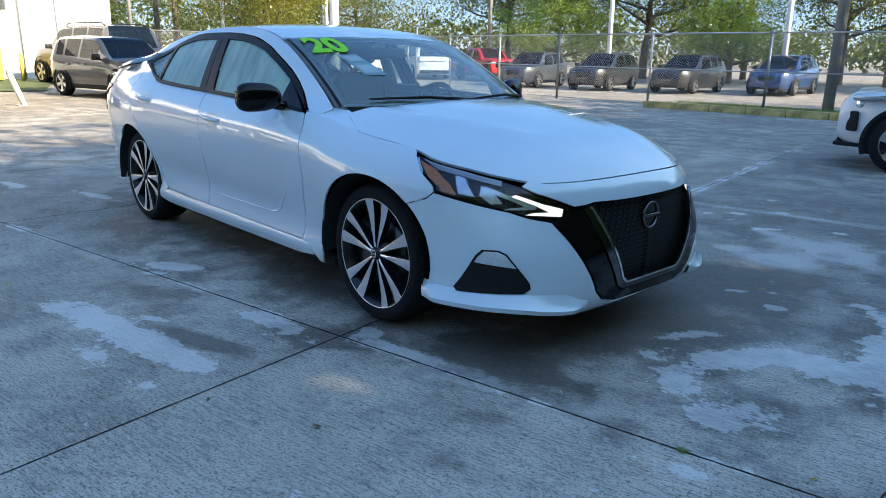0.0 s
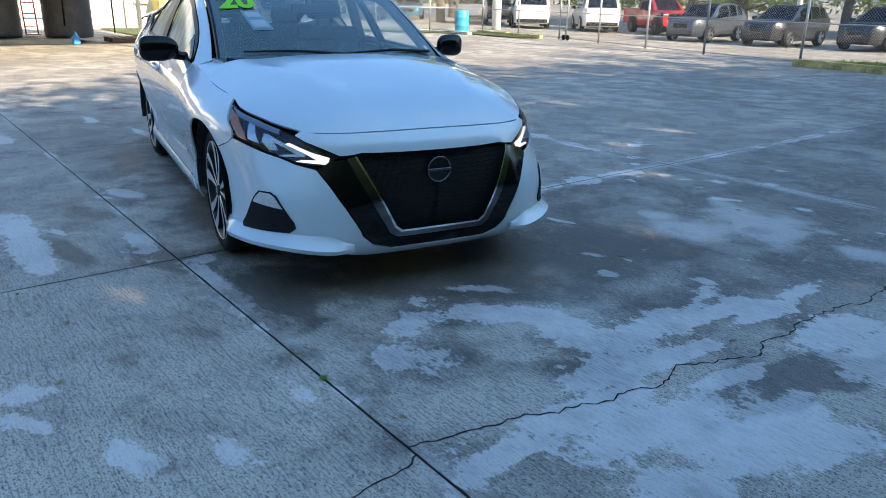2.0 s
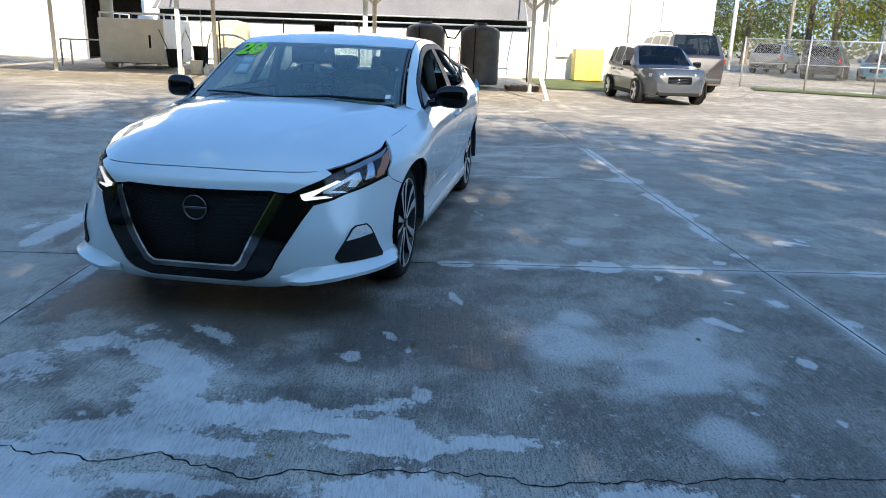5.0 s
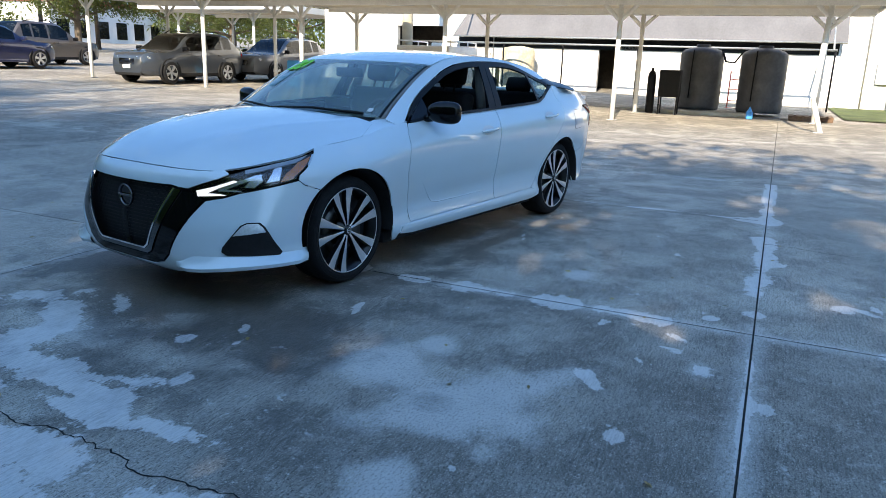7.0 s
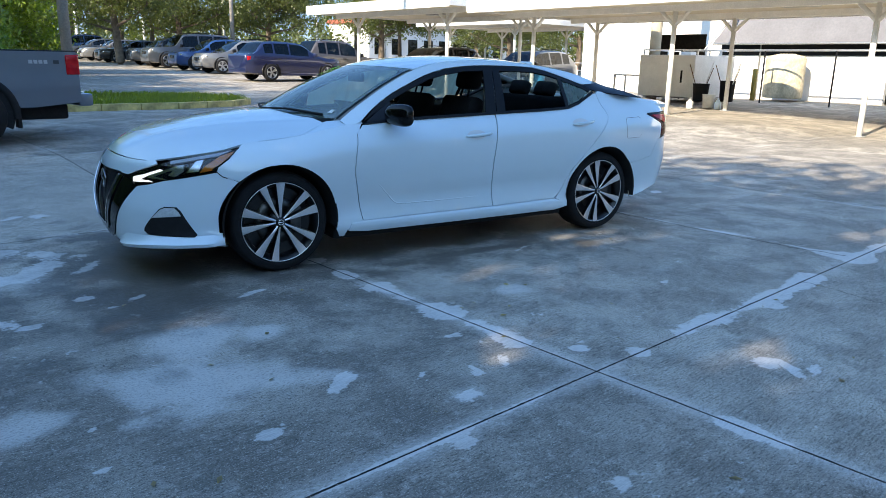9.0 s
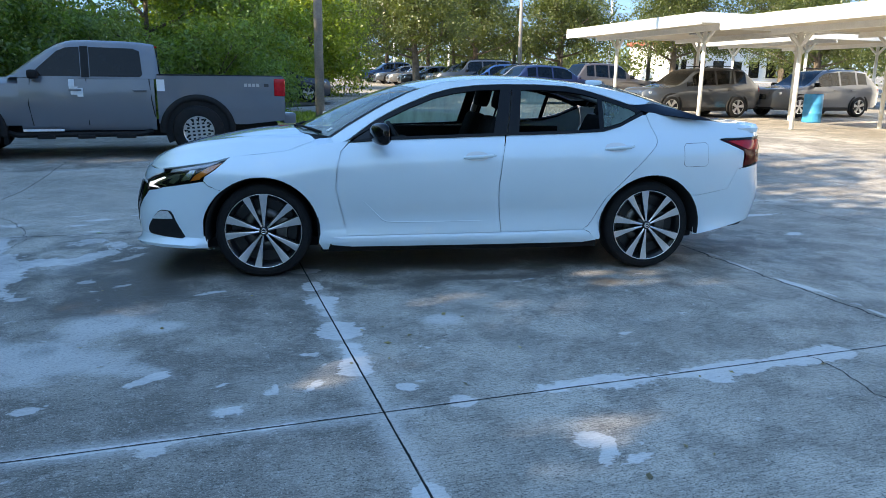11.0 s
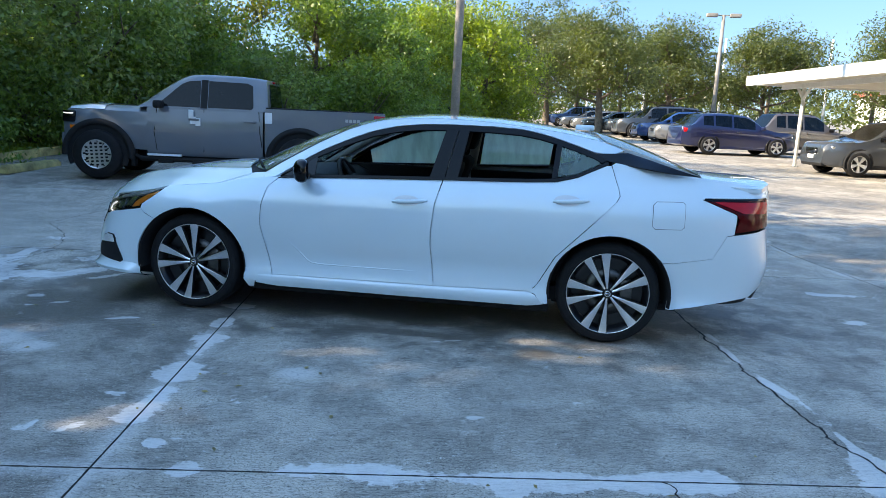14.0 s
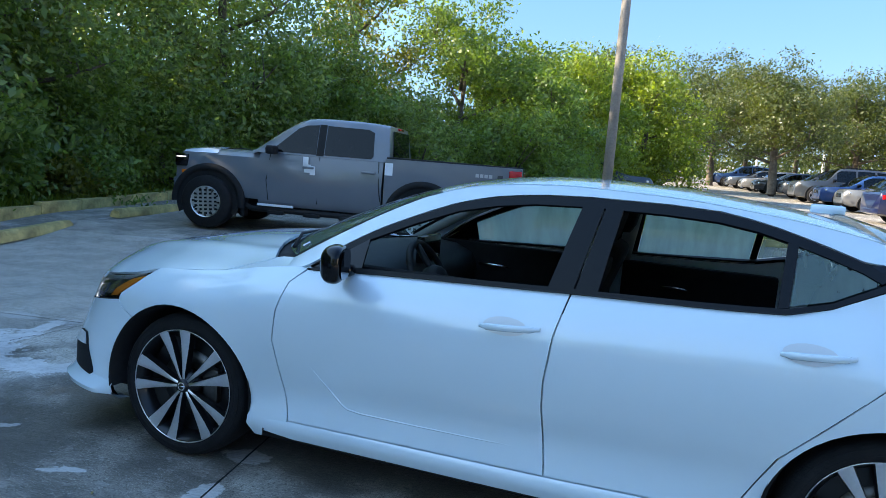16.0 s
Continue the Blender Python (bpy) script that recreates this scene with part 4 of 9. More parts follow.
    for i in range(33):
        t = i / 32
        sv = s0 + (s1 - s0) * t
        k = smooth(t / .10) * (1.0 if t < .86 else smooth((1.0 - t) / .14) ** .7)
        drop = .020 * smooth((t - .45) / .45)
        row = [bm.verts.new(body(sv, zz, side, oo)) for zz, oo in ((.308 - .055 * smooth((t - .8) / .2), .003), (.274 - drop, -.004 - .012 * k), (.252 - drop, -.008 - .036 * k), (.232 - drop, -.008 - .038 * k), (.210 - drop * .5, .012), (.205, .06))]
        if prev:
            for j in range(5):
                bm.faces.new((prev[j], prev[j + 1], row[j + 1], row[j]))
        prev = row
    bmesh.ops.recalc_face_normals(bm, faces=bm.faces[:])
    sharp(bm, 38)
    part("chin_spoiler", bm, PAINT, sedan)
    # black V round the grille
    v_out = [(s_at_y(.545, z=.592), .592), (s_at_y(.51, z=.53), .53), (s_at_y(.45, z=.42), .42), (s_at_y(.373, z=.29), .29), (s_at_y(.325, z=.244), .244), (s_at_y(.25, z=.218), .218), (S_NOSE, .212), (S_NOSE, .268), (s_at_y(.215, z=.268), .268), (s_at_y(.255, z=.29), .29), (s_at_y(.30, z=.37), .37), (s_at_y(.36, z=.49), .49), (s_at_y(.42, z=.615), .615), (s_at_y(.43, z=.642), .642), (s_at_y(.50, z=.625), .625)]
    if side > 0:
        full_part("grille_surround", v_out, BLACK_GLOSS, "gloss black V-shaped grille frame", off=-.004, step=.03)
    chrome = [(s_at_y(.425, z=.645), .645), (s_at_y(.385, z=.655), .655), (s_at_y(.345, z=.56), .56), (s_at_y(.285, z=.43), .43), (s_at_y(.235, z=.325), .325), (s_at_y(.20, z=.30), .30), (S_NOSE, .298), (S_NOSE, .272), (s_at_y(.215, z=.272), .272), (s_at_y(.258, z=.296), .296), (s_at_y(.31, z=.385), .385), (s_at_y(.37, z=.51), .51)]
    if side > 0:
        full_part("grille_trim", chrome, CHROME, "satin chrome V strip", off=-.012, step=.03)
    thin = [(s_at_y(.388, z=.652), .652), (s_at_y(.380, z=.655), .655), (s_at_y(.337, z=.56), .56), (s_at_y(.277, z=.43), .43), (s_at_y(.229, z=.332), .332), (s_at_y(.198, z=.309), .309), (S_NOSE, .307), (S_NOSE, .299), (s_at_y(.204, z=.300), .300), (s_at_y(.237, z=.325), .325), (s_at_y(.286, z=.428), .428), (s_at_y(.346, z=.56), .56)]
    if side > 0:
        full_part("grille_edge", thin, BRIGHT, off=-.016, rim=.004, step=.03, inset=0)
    # nose panel between hood and grille
    npn = [(S_NOSE, .662), (s_at_y(.36, z=.664), .664), (s_at_y(.40, z=.655), .655), (s_at_y(.45, z=.650), .650), (s_at_y(.515, z=.680), .680), (s_at_y(.585, z=.709), .709), (s_at_y(.622, z=.731), .731)] + [hood_lip(y) for y in (.60, .54, .46, .36, .24, .12, .05)] + [(S_NOSE, EDGE[-1][2] + .001)]
    if side > 0:
        full_part("nose_panel", npn, step=.04)
    # fog lamp pocket
    fog = [(s_at_y(.790, z=.452), .452), (s_at_y(.772, z=.478), .478), (s_at_y(.735, z=.480), .480), (s_at_y(.718, z=.466), .466), (s_at_y(.668, z=.350), .350), (s_at_y(.662, z=.326), .326), (s_at_y(.680, z=.304), .304), (s_at_y(.825, z=.292), .292), (s_at_y(.832, z=.306), .306)]
    fg = side_part("fog_lamp_pocket", fog, side, BLACK_MATT, "matt black fog lamp bezel", off=-.006, step=.03)
    side_part("fog_lamp", [(s_at_y(.785, z=.450), .450), (s_at_y(.768, z=.473), .473), (s_at_y(.737, z=.474), .474), (s_at_y(.723, z=.462), .462), (s_at_y(.703, z=.412), .412), (s_at_y(.796, z=.424), .424)], side, mat("frosted_lamp_lens", (.72, .75, .78), .28, metal=.35, coat=1.0, var=.12, scale=60), "clear fog lamp", off=-.010, parent=fg, step=.03)
    # headlamp: dark housing, clear cover, light guides and amber corner
    hl = [(s_at_x(1.688, .830), .830), (s_at_x(1.748, .762), .762), (s_at_x(1.803, .714), .714), (s_at_x(1.808, .692), .692), (s_at_x(1.90, .671), .671), (s_at_x(2.0, .651), .651), (s_at_x(2.08, .634), .634), (s_at_y(.62, z=.613), .613), (s_at_y(.515, z=.600), .600), (s_at_y(.455, z=.645), .645), (s_at_y(.515, z=.674), .674), (s_at_y(.585, z=.703), .703), (s_at_y(.625, z=.727), .727)]
    hl += [(s_at_x(x, LAMP_TOP(x)), LAMP_TOP(x) - .006) for x in (2.06, 2.0, 1.9, 1.8, 1.72)]
    hlo = side_part("headlamp", hl, side, BLACK_GLOSS, "swept-back headlamp with arrow-shaped light guide", off=.016, rim=.02, step=.03)
    side_part("light_guide", [(s_at_y(.505, z=.612), .612), (s_at_y(.492, z=.642), .642), (s_at_y(.56, z=.662), .662), (s_at_y(.64, z=.698), .698), (s_at_y(.655, z=.690), .690), (s_at_y(.585, z=.655), .655), (s_at_y(.545, z=.630), .630), (s_at_y(.60, z=.628), .628), (s_at_y(.625, z=.619), .619)], side, LAMP_WHITE, "white arrow light guide", off=.008, parent=hlo, step=.03, rim=.006)
    side_part("reflector_bowl", [(s_at_y(y, z=z), z) for y, z in ((.588, .640), (.58, .655), (.64, .682), (.70, .715), (.715, .705), (.655, .672), (.620, .650), (.66, .645), (.685, .634))], side, REFLECTOR, off=.010, parent=hlo, step=.03, rim=.006)
    side_part("reflector_bowl", [(s_at_x(2.06, .660), .660), (s_at_x(2.03, .705), .705), (s_at_x(1.99, .728), .728), (s_at_x(1.98, .69), .69), (s_at_x(2.02, .655), .655)], side, REFLECTOR, off=.010, parent=hlo, step=.03, rim=.006)
    side_part("reflector_bowl", [(s_at_x(1.965, .68), .68), (s_at_x(1.925, .755), .755), (s_at_x(1.885, .768), .768), (s_at_x(1.90, .69), .69)], side, REFLECTOR, off=.009, parent=hlo, step=.03, rim=.006)
    side_part("reflector_bowl", [(s_at_y(y, z=z), z) for y, z in ((.60, .668), (.66, .694), (.715, .724), (.735, .722), (.68, .690), (.615, .662))], side, REFLECTOR, off=.011, parent=hlo, step=.03, rim=.006)
    side_part("amber_reflector", [(s_at_x(1.715, .808), .808), (s_at_x(1.775, .748), .748), (s_at_x(1.825, .708), .708), (s_at_x(1.83, .695), .695), (s_at_x(1.895, .682), .682), (s_at_x(1.87, .725), .725), (s_at_x(1.80, .780), .780)], side, AMBER, "amber corner reflector", off=.006, parent=hlo, step=.03, rim=.006)
    brow = [(x, LAMP_TOP(x)) for x in np.linspace(2.06, 1.73, 9)]
    side_part("lamp_brow", [(s_at_x(x, z), z - .003) for x, z in brow] + [(s_at_x(x, z), z - .003 - .019 * smooth((x - 1.72) / .1)) for x, z in brow[::-1]], side, mat("grey_lamp_trim", (.30, .31, .33), .25, metal=.6, var=.1), off=.0015, parent=hlo, step=.03, rim=.012, inset=0)
    side_part("lamp_cover", hl, side, GLASS_LAMP, off=.001, parent=hlo, step=.03, rim=0, inset=.004)
    # greenhouse
    top = [(x, RAIL_Z(x) - .004) for x in np.linspace(.935, -1.4, 26)]
    low = [(x, max(dlo_z(x) + .018, BELT(x))) for x in np.linspace(-1.36, .80, 24)]
    upper_part("roof_side", top + [(-1.46, 1.245), (-1.40, 1.225), (-1.33, 1.222)] + [p for p in low if p[0] > -1.28] + [(.84, .958), (.915, .945)], side, PAINT)
    upper_part("c_pillar_trim", [(-1.27, 1.216), (-1.352, 1.178), (-1.395, 1.168), (-1.55, 1.148), (-1.75, 1.123), (-1.90, 1.112), (-1.935, 1.108), (-1.78, 1.150), (-1.62, 1.198), (-1.48, 1.235), (-1.40, 1.228), (-1.33, 1.225)], side, BLACK_GLOSS, "gloss black pillar trim", off=.003)
    inner = [(.56, 1.102), (.38, 1.185), (.198, 1.256), (.05, 1.290), (-.108, 1.312), (-.30, 1.320), (-.60, 1.320), (-.787, 1.312), (-.92, 1.292), (-1.031, 1.264), (-1.15, 1.228), (-1.262, 1.190), (-1.315, 1.163)]
    outer = [(x, z + .016) for x, z in DLO]
    frame_poly = [(.80, .968)] + outer[1:] + inner[::-1]
    upper_part("window_frame", frame_poly, side, BLACK_TRIM, off=.004, rim=.014)
    upper_part("belt_strip", [(.80, .960)] + [(x, BELT(x) + .010) for x in np.linspace(.7, -1.03, 14)] + [(-1.17, 1.089), (-1.352, 1.178), (-1.36, 1.158), (-1.17, 1.070)] + [(x, BELT(x) - .010) for x in np.linspace(-1.03, .78, 14)], side, BLACK_TRIM, off=.006, rim=.02)
    upper_part("mirror_triangle", [(.78, .968), (.56, 1.108), (.555, .984)], side, BLACK_GLOSS, off=.006)
    upper_part("door_pillar", [(-.214, 1.012), (-.292, 1.33), (-.376, 1.332), (-.312, 1.012)], side, BLACK_TRIM, off=.006)
    upper_part("door_pillar", [(-.317, 1.012), (-.380, 1.332), (-.448, 1.332), (-.402, 1.018)], side, BLACK_TRIM, off=.005)
    upper_part("window_divider", [(-1.000, 1.05), (-1.022, 1.268), (-1.060, 1.262), (-1.038, 1.055)], side, BLACK_TRIM, off=.005)
    upper_part("quarter_window", [(-1.038, 1.06), (-1.06, 1.258), (-1.15, 1.228), (-1.262, 1.19), (-1.318, 1.162), (-1.17, 1.09)], side, GLASS_QUARTER, off=-.004, rim=0)
    if right:
        upper_part("door_window", [(.555, .984), (.56, 1.102), (.38, 1.185), (.198, 1.256), (.05, 1.290), (-.108, 1.312), (-.29, 1.320), (-.214, 1.012)], side, GLASS_DEW, "window glass misted with dew", off=-.006, rim=0)
        upper_part("door_window", [(-.402, 1.018), (-.448, 1.320), (-.60, 1.320), (-.787, 1.312), (-.92, 1.292), (-1.022, 1.264), (-1.000, 1.05)], side, GLASS_DEW, "window glass misted with dew", off=-.006, rim=0)
    # handles
    for hx0, hx1, hz in ((-.222, .012, .862), (-1.245, -1.02, .925)):
        bm = bmesh.new()
        n = 14
        for i in range(n + 1):
            t = i / n
            x = hx0 + (hx1 - hx0) * t
            y = half_width(x, hz) + .004 + .026 * math.sin(math.pi * t) ** .5
            ring = [bm.verts.new((x, (y + .007 * math.cos(a)) * side, hz + .006 * (t - .5) * -3 + (.013 if .1 < t < .9 else .008) * math.sin(a))) for a in np.linspace(0, 2 * math.pi, 9)[:-1]]
            if i:
                for k in range(8):
                    bm.faces.new((prev[k], prev[(k + 1) % 8], ring[(k + 1) % 8], ring[k]))
            prev = ring
        bmesh.ops.recalc_face_normals(bm, faces=bm.faces[:])
        hd = part("door_handle", bm, PAINT, sedan, "white door handle")
        # flat disc, no hollow: the recess's shade is put into its greyer paint
        cup = [(hx0 + .05 + .085 * (1 + math.cos(a)), hz + .034 * math.sin(a)) for a in np.linspace(0, 2 * math.pi, 19)[:-1]]
        side_part("handle_recess", cup, side, mat("shaded_recess_paint", (.62, .62, .62), .35, coat=.8), off=-.0016, rim=0, inset=0, parent=hd)
    # mirror
    mirror = new("door_mirror")
    mirror.parent = sedan
    bm = bmesh.new()
    bmesh.ops.create_uvsphere(bm, u_segments=24, v_segments=16, radius=1)
    for v in bm.verts:
        x, y, z = v.co
        v.co = Vector((math.copysign(abs(x) ** .8, x) * .048 + (.012 if x > 0 else 0) * (1 - z * z), math.copysign(abs(y) ** .72, y) * .108, math.copysign(abs(z) ** .7, z) * .074 - .012 * y + (.02 * y if z > 0 else 0)))
    for v in bm.verts:
        v.co.x = max(v.co.x, -.040) - .28 * v.co.y
    bm.transform(pose(.597, .974 * side, 1.022) @ Matrix.Diagonal((1, side, 1, 1)))
    bmesh.ops.recalc_face_normals(bm, faces=bm.faces[:])
    part("mirror_shell", bm, BLACK_GLOSS, mirror, "gloss black mirror cap")
    bm = bmesh.new()
    bmesh.ops.create_circle(bm, cap_ends=True, segments=24, radius=1)
    for v in bm.verts:
        v.co = Vector((-.042 - .28 * side * math.copysign(abs(v.co.x) ** .7, v.co.x) * .086, math.copysign(abs(v.co.x) ** .7, v.co.x) * .086, math.copysign(abs(v.co.y) ** .7, v.co.y) * .060))
    bm.transform(pose(.597, .974 * side, 1.022))
    part("mirror_glass", bm, mat("dim_mirror_glass", (.35, .36, .38), .05, metal=1.0), mirror, flat=True)
    bm = bmesh.new()
    tube(bm, [(.61, .80 * side, .972), (.605, .85 * side, .976), (.60, .91 * side, .990)], [.026, .026, .03], 10)
    part("mirror_arm", bm, BLACK_GLOSS, mirror)
    # arch liner
    for xw in (1.412, -1.412):
        bm = bmesh.new()
        for yy in (0,):
            rings = []
            for r, y in ((AR + .004, .885), (AR - .012, .872), (AR - .014, .60), (.30, .55)):
                rings.append([bm.verts.new((xw + r * math.cos(a), y * side, .335 + r * math.sin(a))) for a in np.linspace(radians(-9), radians(189), 34)])
            for i in range(3):
                for k in range(33):
                    bm.faces.new((rings[i][k], rings[i][k + 1], rings[i + 1][k + 1], rings[i + 1][k]))
        bmesh.ops.recalc_face_normals(bm, faces=bm.faces[:])
        part("wheel_arch_liner", bm, BLACK_MATT, sedan)
    # crease line on the doors as a fine step
    bm = bmesh.new()
    tube(bm, [body(x, z, side, .001) for x, z in [(.74, .572), (.70, .53), (.64, .468), (.59, .415), (.56, .398), (.50, .391), (.25, .390), (-.02, .392), (-.22, .396)]], [.0004, .003, .0045, .005, .0045, .004, .0035, .003, .0004], 6)
    part("door_crease", bm, PAINT, sedan)

# inner skin behind the gaps
bm = bmesh.new()
cols = np.linspace(-1.69, 1.7, 90)
for side in (1, -1):
    grid = [[bm.verts.new(body(s, z, side, .02)) for z in np.linspace(.24, min(.93, ZSH(s) - .035), 16)] for s in cols]
    for i in range(len(cols) - 1):
        xm = (cols[i] + cols[i + 1]) / 2
        for j in range(15):
            zm = .24 + .69 * (j + .5) / 15
            if min(math.hypot(xm - 1.412, zm - .335), math.hypot(xm + 1.412, zm - .335)) > AR + .08:
                bm.faces.new((grid[i][j], grid[i + 1][j], grid[i + 1][j + 1], grid[i][j + 1]))
for v in [v for v in bm.verts if not v.link_faces]:
    bm.verts.remove(v)
part("inner_body", bm, PAINT, sedan)
for s0, s1, z0, z1, nm in ((1.35, S_NOSE, .20, .70, "bumper_core"), (-1.75, S_TAIL, .30, .98, "tail_core")):
    bm = bmesh.new()
    for side in (1, -1):
        ss, zz = np.linspace(s0, s1, 30), np.linspace(z0, z1, 14)
        grid = [[bm.verts.new(body(s, z, side, .035)) for z in zz] for s in ss]
        for i in range(29):
            for j in range(13):
                xm, ym, zm = (grid[i][j].co + grid[i + 1][j + 1].co) / 2
                if min(math.hypot(xm - 1.412, zm - .335), math.hypot(xm + 1.412, zm - .335)) > AR + .03:
                    bm.faces.new((grid[i][j], grid[i + 1][j], grid[i + 1][j + 1], grid[i][j + 1]))
    for v in [v for v in bm.verts if not v.link_faces]:
        bm.verts.remove(v)
    bmesh.ops.remove_doubles(bm, verts=bm.verts[:], dist=.0005)
    part(nm, bm, BLACK_MATT, sedan)

# hood
edge_l = [(e[0], e[1]) for e in EDGE if e[0] > 1.215 and e[1] > .004]
hood_poly = edge_l + [(x, -y) for x, y in edge_l[::-1]] + [(1.06, -.735), (1.045, -.70), (1.16, -.45), (1.215, -.2), (1.225, 0), (1.215, .2), (1.16, .45), (1.045, .70), (1.06, .735)]
part("hood", patch(hood_poly, lambda a, b: (a, b, hood_z(a, b)), step=.04, rim=.014, inset=.0024, out=UP), PAINT, sedan)
# cowl
cowl = [(1.235, 0), (1.17, .45), (1.07, .66), (.90, .68), (.86, .64), (1.0, .45), (1.10, 0), (1.0, -.45), (.86, -.64), (.90, -.68), (1.07, -.66), (1.17, -.45)]
for side in (1, -1):
    ft = [(1.24, .806), (1.09, .735), (1.06, .705), (1.01, .690), (.94, .700), (.86, .705), (.78, .74), (.80, .815), (1.0, .815)]
    part("fender_top", patch([(a, b * side) for a, b in ft], lambda a, b: (a, b, max(hood_z(a, b), ZSH(a)) - .003), step=.04, rim=.004, out=UP), PAINT, sedan)
part("cowl", patch(cowl, lambda a, b: (a, b, hood_z(a, b) - .022), step=.06, rim=0, out=UP), BLACK_MATT, sedan)
# roof
roof_poly = [(.30 + .12 * (1 - (abs(y) / .635) ** 2.1), y) for y in np.linspace(-.635, .635, 13)] + [(x, RAIL_Y(x) + .006) for x in np.linspace(.25, -1.3, 18)] + [(-1.345 + .08 * (1 - (y / .6) ** 2), y) for y in np.linspace(.592, -.592, 13)] + [(x, -RAIL_Y(x) - .006) for x in np.linspace(-1.3, .25, 18)]
part("roof", patch(roof_poly, lambda a, b: (a, b, roof_z(a, b)), step=.06, rim=.012, out=UP), PAINT, sedan)
# windshield with its black band
sq = [(u, 0.0) for u in np.linspace(-.97, .97, 9)] + [(u, 1.0) for u in np.linspace(.97, -.97, 9)]
part("windshield", patch(sq, lambda a, b: windshield(a, b), step=.09, rim=0, out=UP), GLASS, sedan)
band = [(-.985, 0), (-.93, .045), (-.915, .93), (-.6, .955), (0, .96), (.6, .955), (.915, .93), (.93, .045), (.985, 0), (.985, 1.0), (-.985, 1.0)]
part("windshield_band", patch(band, lambda a, b: windshield(a, b, -.004), step=.09, rim=0, out=UP), BLACK_TRIM, sedan)
sq = [(u, 0.0) for u in np.linspace(-.96, .96, 9)] + [(u, 1.0) for u in np.linspace(.96, -.96, 9)]
part("rear_window", patch(sq, rear_window, step=.12, rim=0, out=UP), GLASS, sedan)
# trunk lid
def trunk_z(x, y):
    zc = float(np.interp(-x, [1.9, 2.02, 2.12, 2.3, 2.42, 2.50], [1.118, 1.106, 1.096, 1.088, 1.088, 1.075]))
    return zc + .006 - .040 * (abs(y) / .7) ** 2.4


trunk_poly = [(-2.025 + .075 * (abs(y) / .66) ** 2.2, y) for y in np.linspace(-.68, .68, 11)] + [(-1.95, .715), (-2.15, .735), (-2.32, .70), (-2.41, .52), (-2.445, .25), (-2.45, 0), (-2.445, -.25), (-2.41, -.52), (-2.32, -.70), (-2.15, -.735), (-1.95, -.715)]
part("trunk_lid", patch(trunk_poly, lambda a, b: (a, b, trunk_z(a, b)), step=.06, rim=.03, out=UP), PAINT, sedan)
bm = boxes((-1.30, -1.16, -.02, .02, 1.36, 1.40), bevel=.015)
part("antenna_fin", bm, PAINT, sedan)
# grille: a dark mesh of small cells
bm = bmesh.new()
for row in range(17):
    z = .316 + row * .0205
    wmax = .225 + (z - .318) * .47
    y = -wmax + (.0185 if row % 2 else 0)
    while y < wmax - .015:
        sv = s_at_y(abs(y + .013), z=z)
        x = body(sv, z)[0] - .038
        box(bm, x - .012, x + .004, y, y + .028, z - .002, z + .003)
        box(bm, x - .012, x + .003, y - .002, y + .002, z - .010, z + .012)
        y += .037
part("grille_mesh", bm, BLACK_TRIM, sedan, "black mesh grille", flat=True)
bm = bmesh.new()
rings = [[bm.verts.new((body(s_at_y(abs(y), z=z), z)[0] - .055, y, z)) for y in np.linspace(-.40, .40, 14)] for z in np.linspace(.25, .67, 6)]
for i in range(5):
    for k in range(13):
        bm.faces.new((rings[i][k], rings[i][k + 1], rings[i + 1][k + 1], rings[i + 1][k]))
part("grille_backing", bm, BLACK_MATT, sedan)
bm = bmesh.new()
lathe(bm, [(.053, -.004), (.055, .008), (.061, .010), (.064, .004), (.064, -.006)], 40, 'x', (2.342, .004, .570))
box(bm, 2.338, 2.354, -.056, .064, .563, .577, .004)
bmesh.ops.recalc_face_normals(bm, faces=bm.faces[:])
part("grille_badge", bm, mat("smoked_chrome", (.15, .15, .16), .15, metal=1.0), sedan, "round chrome badge with a crossbar")
bm = bmesh.new()
bmesh.ops.create_circle(bm, cap_ends=True, segments=32, radius=.06)
bm.transform(pose(2.341, .004, .570, 0, 90, 0))
part("badge_disc", bm, BLACK_GLOSS, sedan, flat=True)

# underside, floor and cabin
bm = boxes((-1.04, 1.02, -.80, .80, .165, .25), (-1.90, -1.06, -.60, .60, .19, .25), (1.04, 2.10, -.60, .60, .17, .25), bevel=.02)
part("underbody", bm, BLACK_MATT, sedan, flat=True)
bm = boxes((-1.7, .95, -.76, .76, .25, .34))
box(bm, .80, 1.05, -.70, .70, .30, .90)
box(bm, -1.75, -1.55, -.66, .66, .34, 1.02)
box(bm, -2.0, -1.5, -.64, .64, 1.02, 1.06)
part("cabin_floor", bm, INTERIOR, sedan, flat=True)
bm = bmesh.new()
prof = [(1.12, .93), (1.0, .985), (.85, 1.00), (.70, .985), (.60, .94), (.56, .86), (.58, .72), (.62, .60), (.95, .60)]
rows = [[bm.verts.new((x - .05 * (abs(y) / .7) ** 2, y, z - .02 * (abs(y) / .7) ** 2)) for x, z in prof] for y in np.linspace(-.70, .70, 13)]
for i in range(12):
    for k in range(len(prof) - 1):
        bm.faces.new((rows[i][k], rows[i][k + 1], rows[i + 1][k + 1], rows[i + 1][k]))
part("dashboard", bm, INTERIOR2, sedan)
bm = boxes((.56, .60, -.13, .13, .93, 1.07), bevel=.012)
part("centre_screen", bm, BLACK_GLOSS, sedan)
bm = bmesh.new()
pts = [(math.cos(a) * .185, math.sin(a) * .185) for a in np.linspace(0, 2 * math.pi, 33)]
wm = pose(.42, .37, .90, 0, -62, 0)
tube(bm, [wm @ Vector((c, d, 0)) for c, d in pts], .017, 8, caps=False)
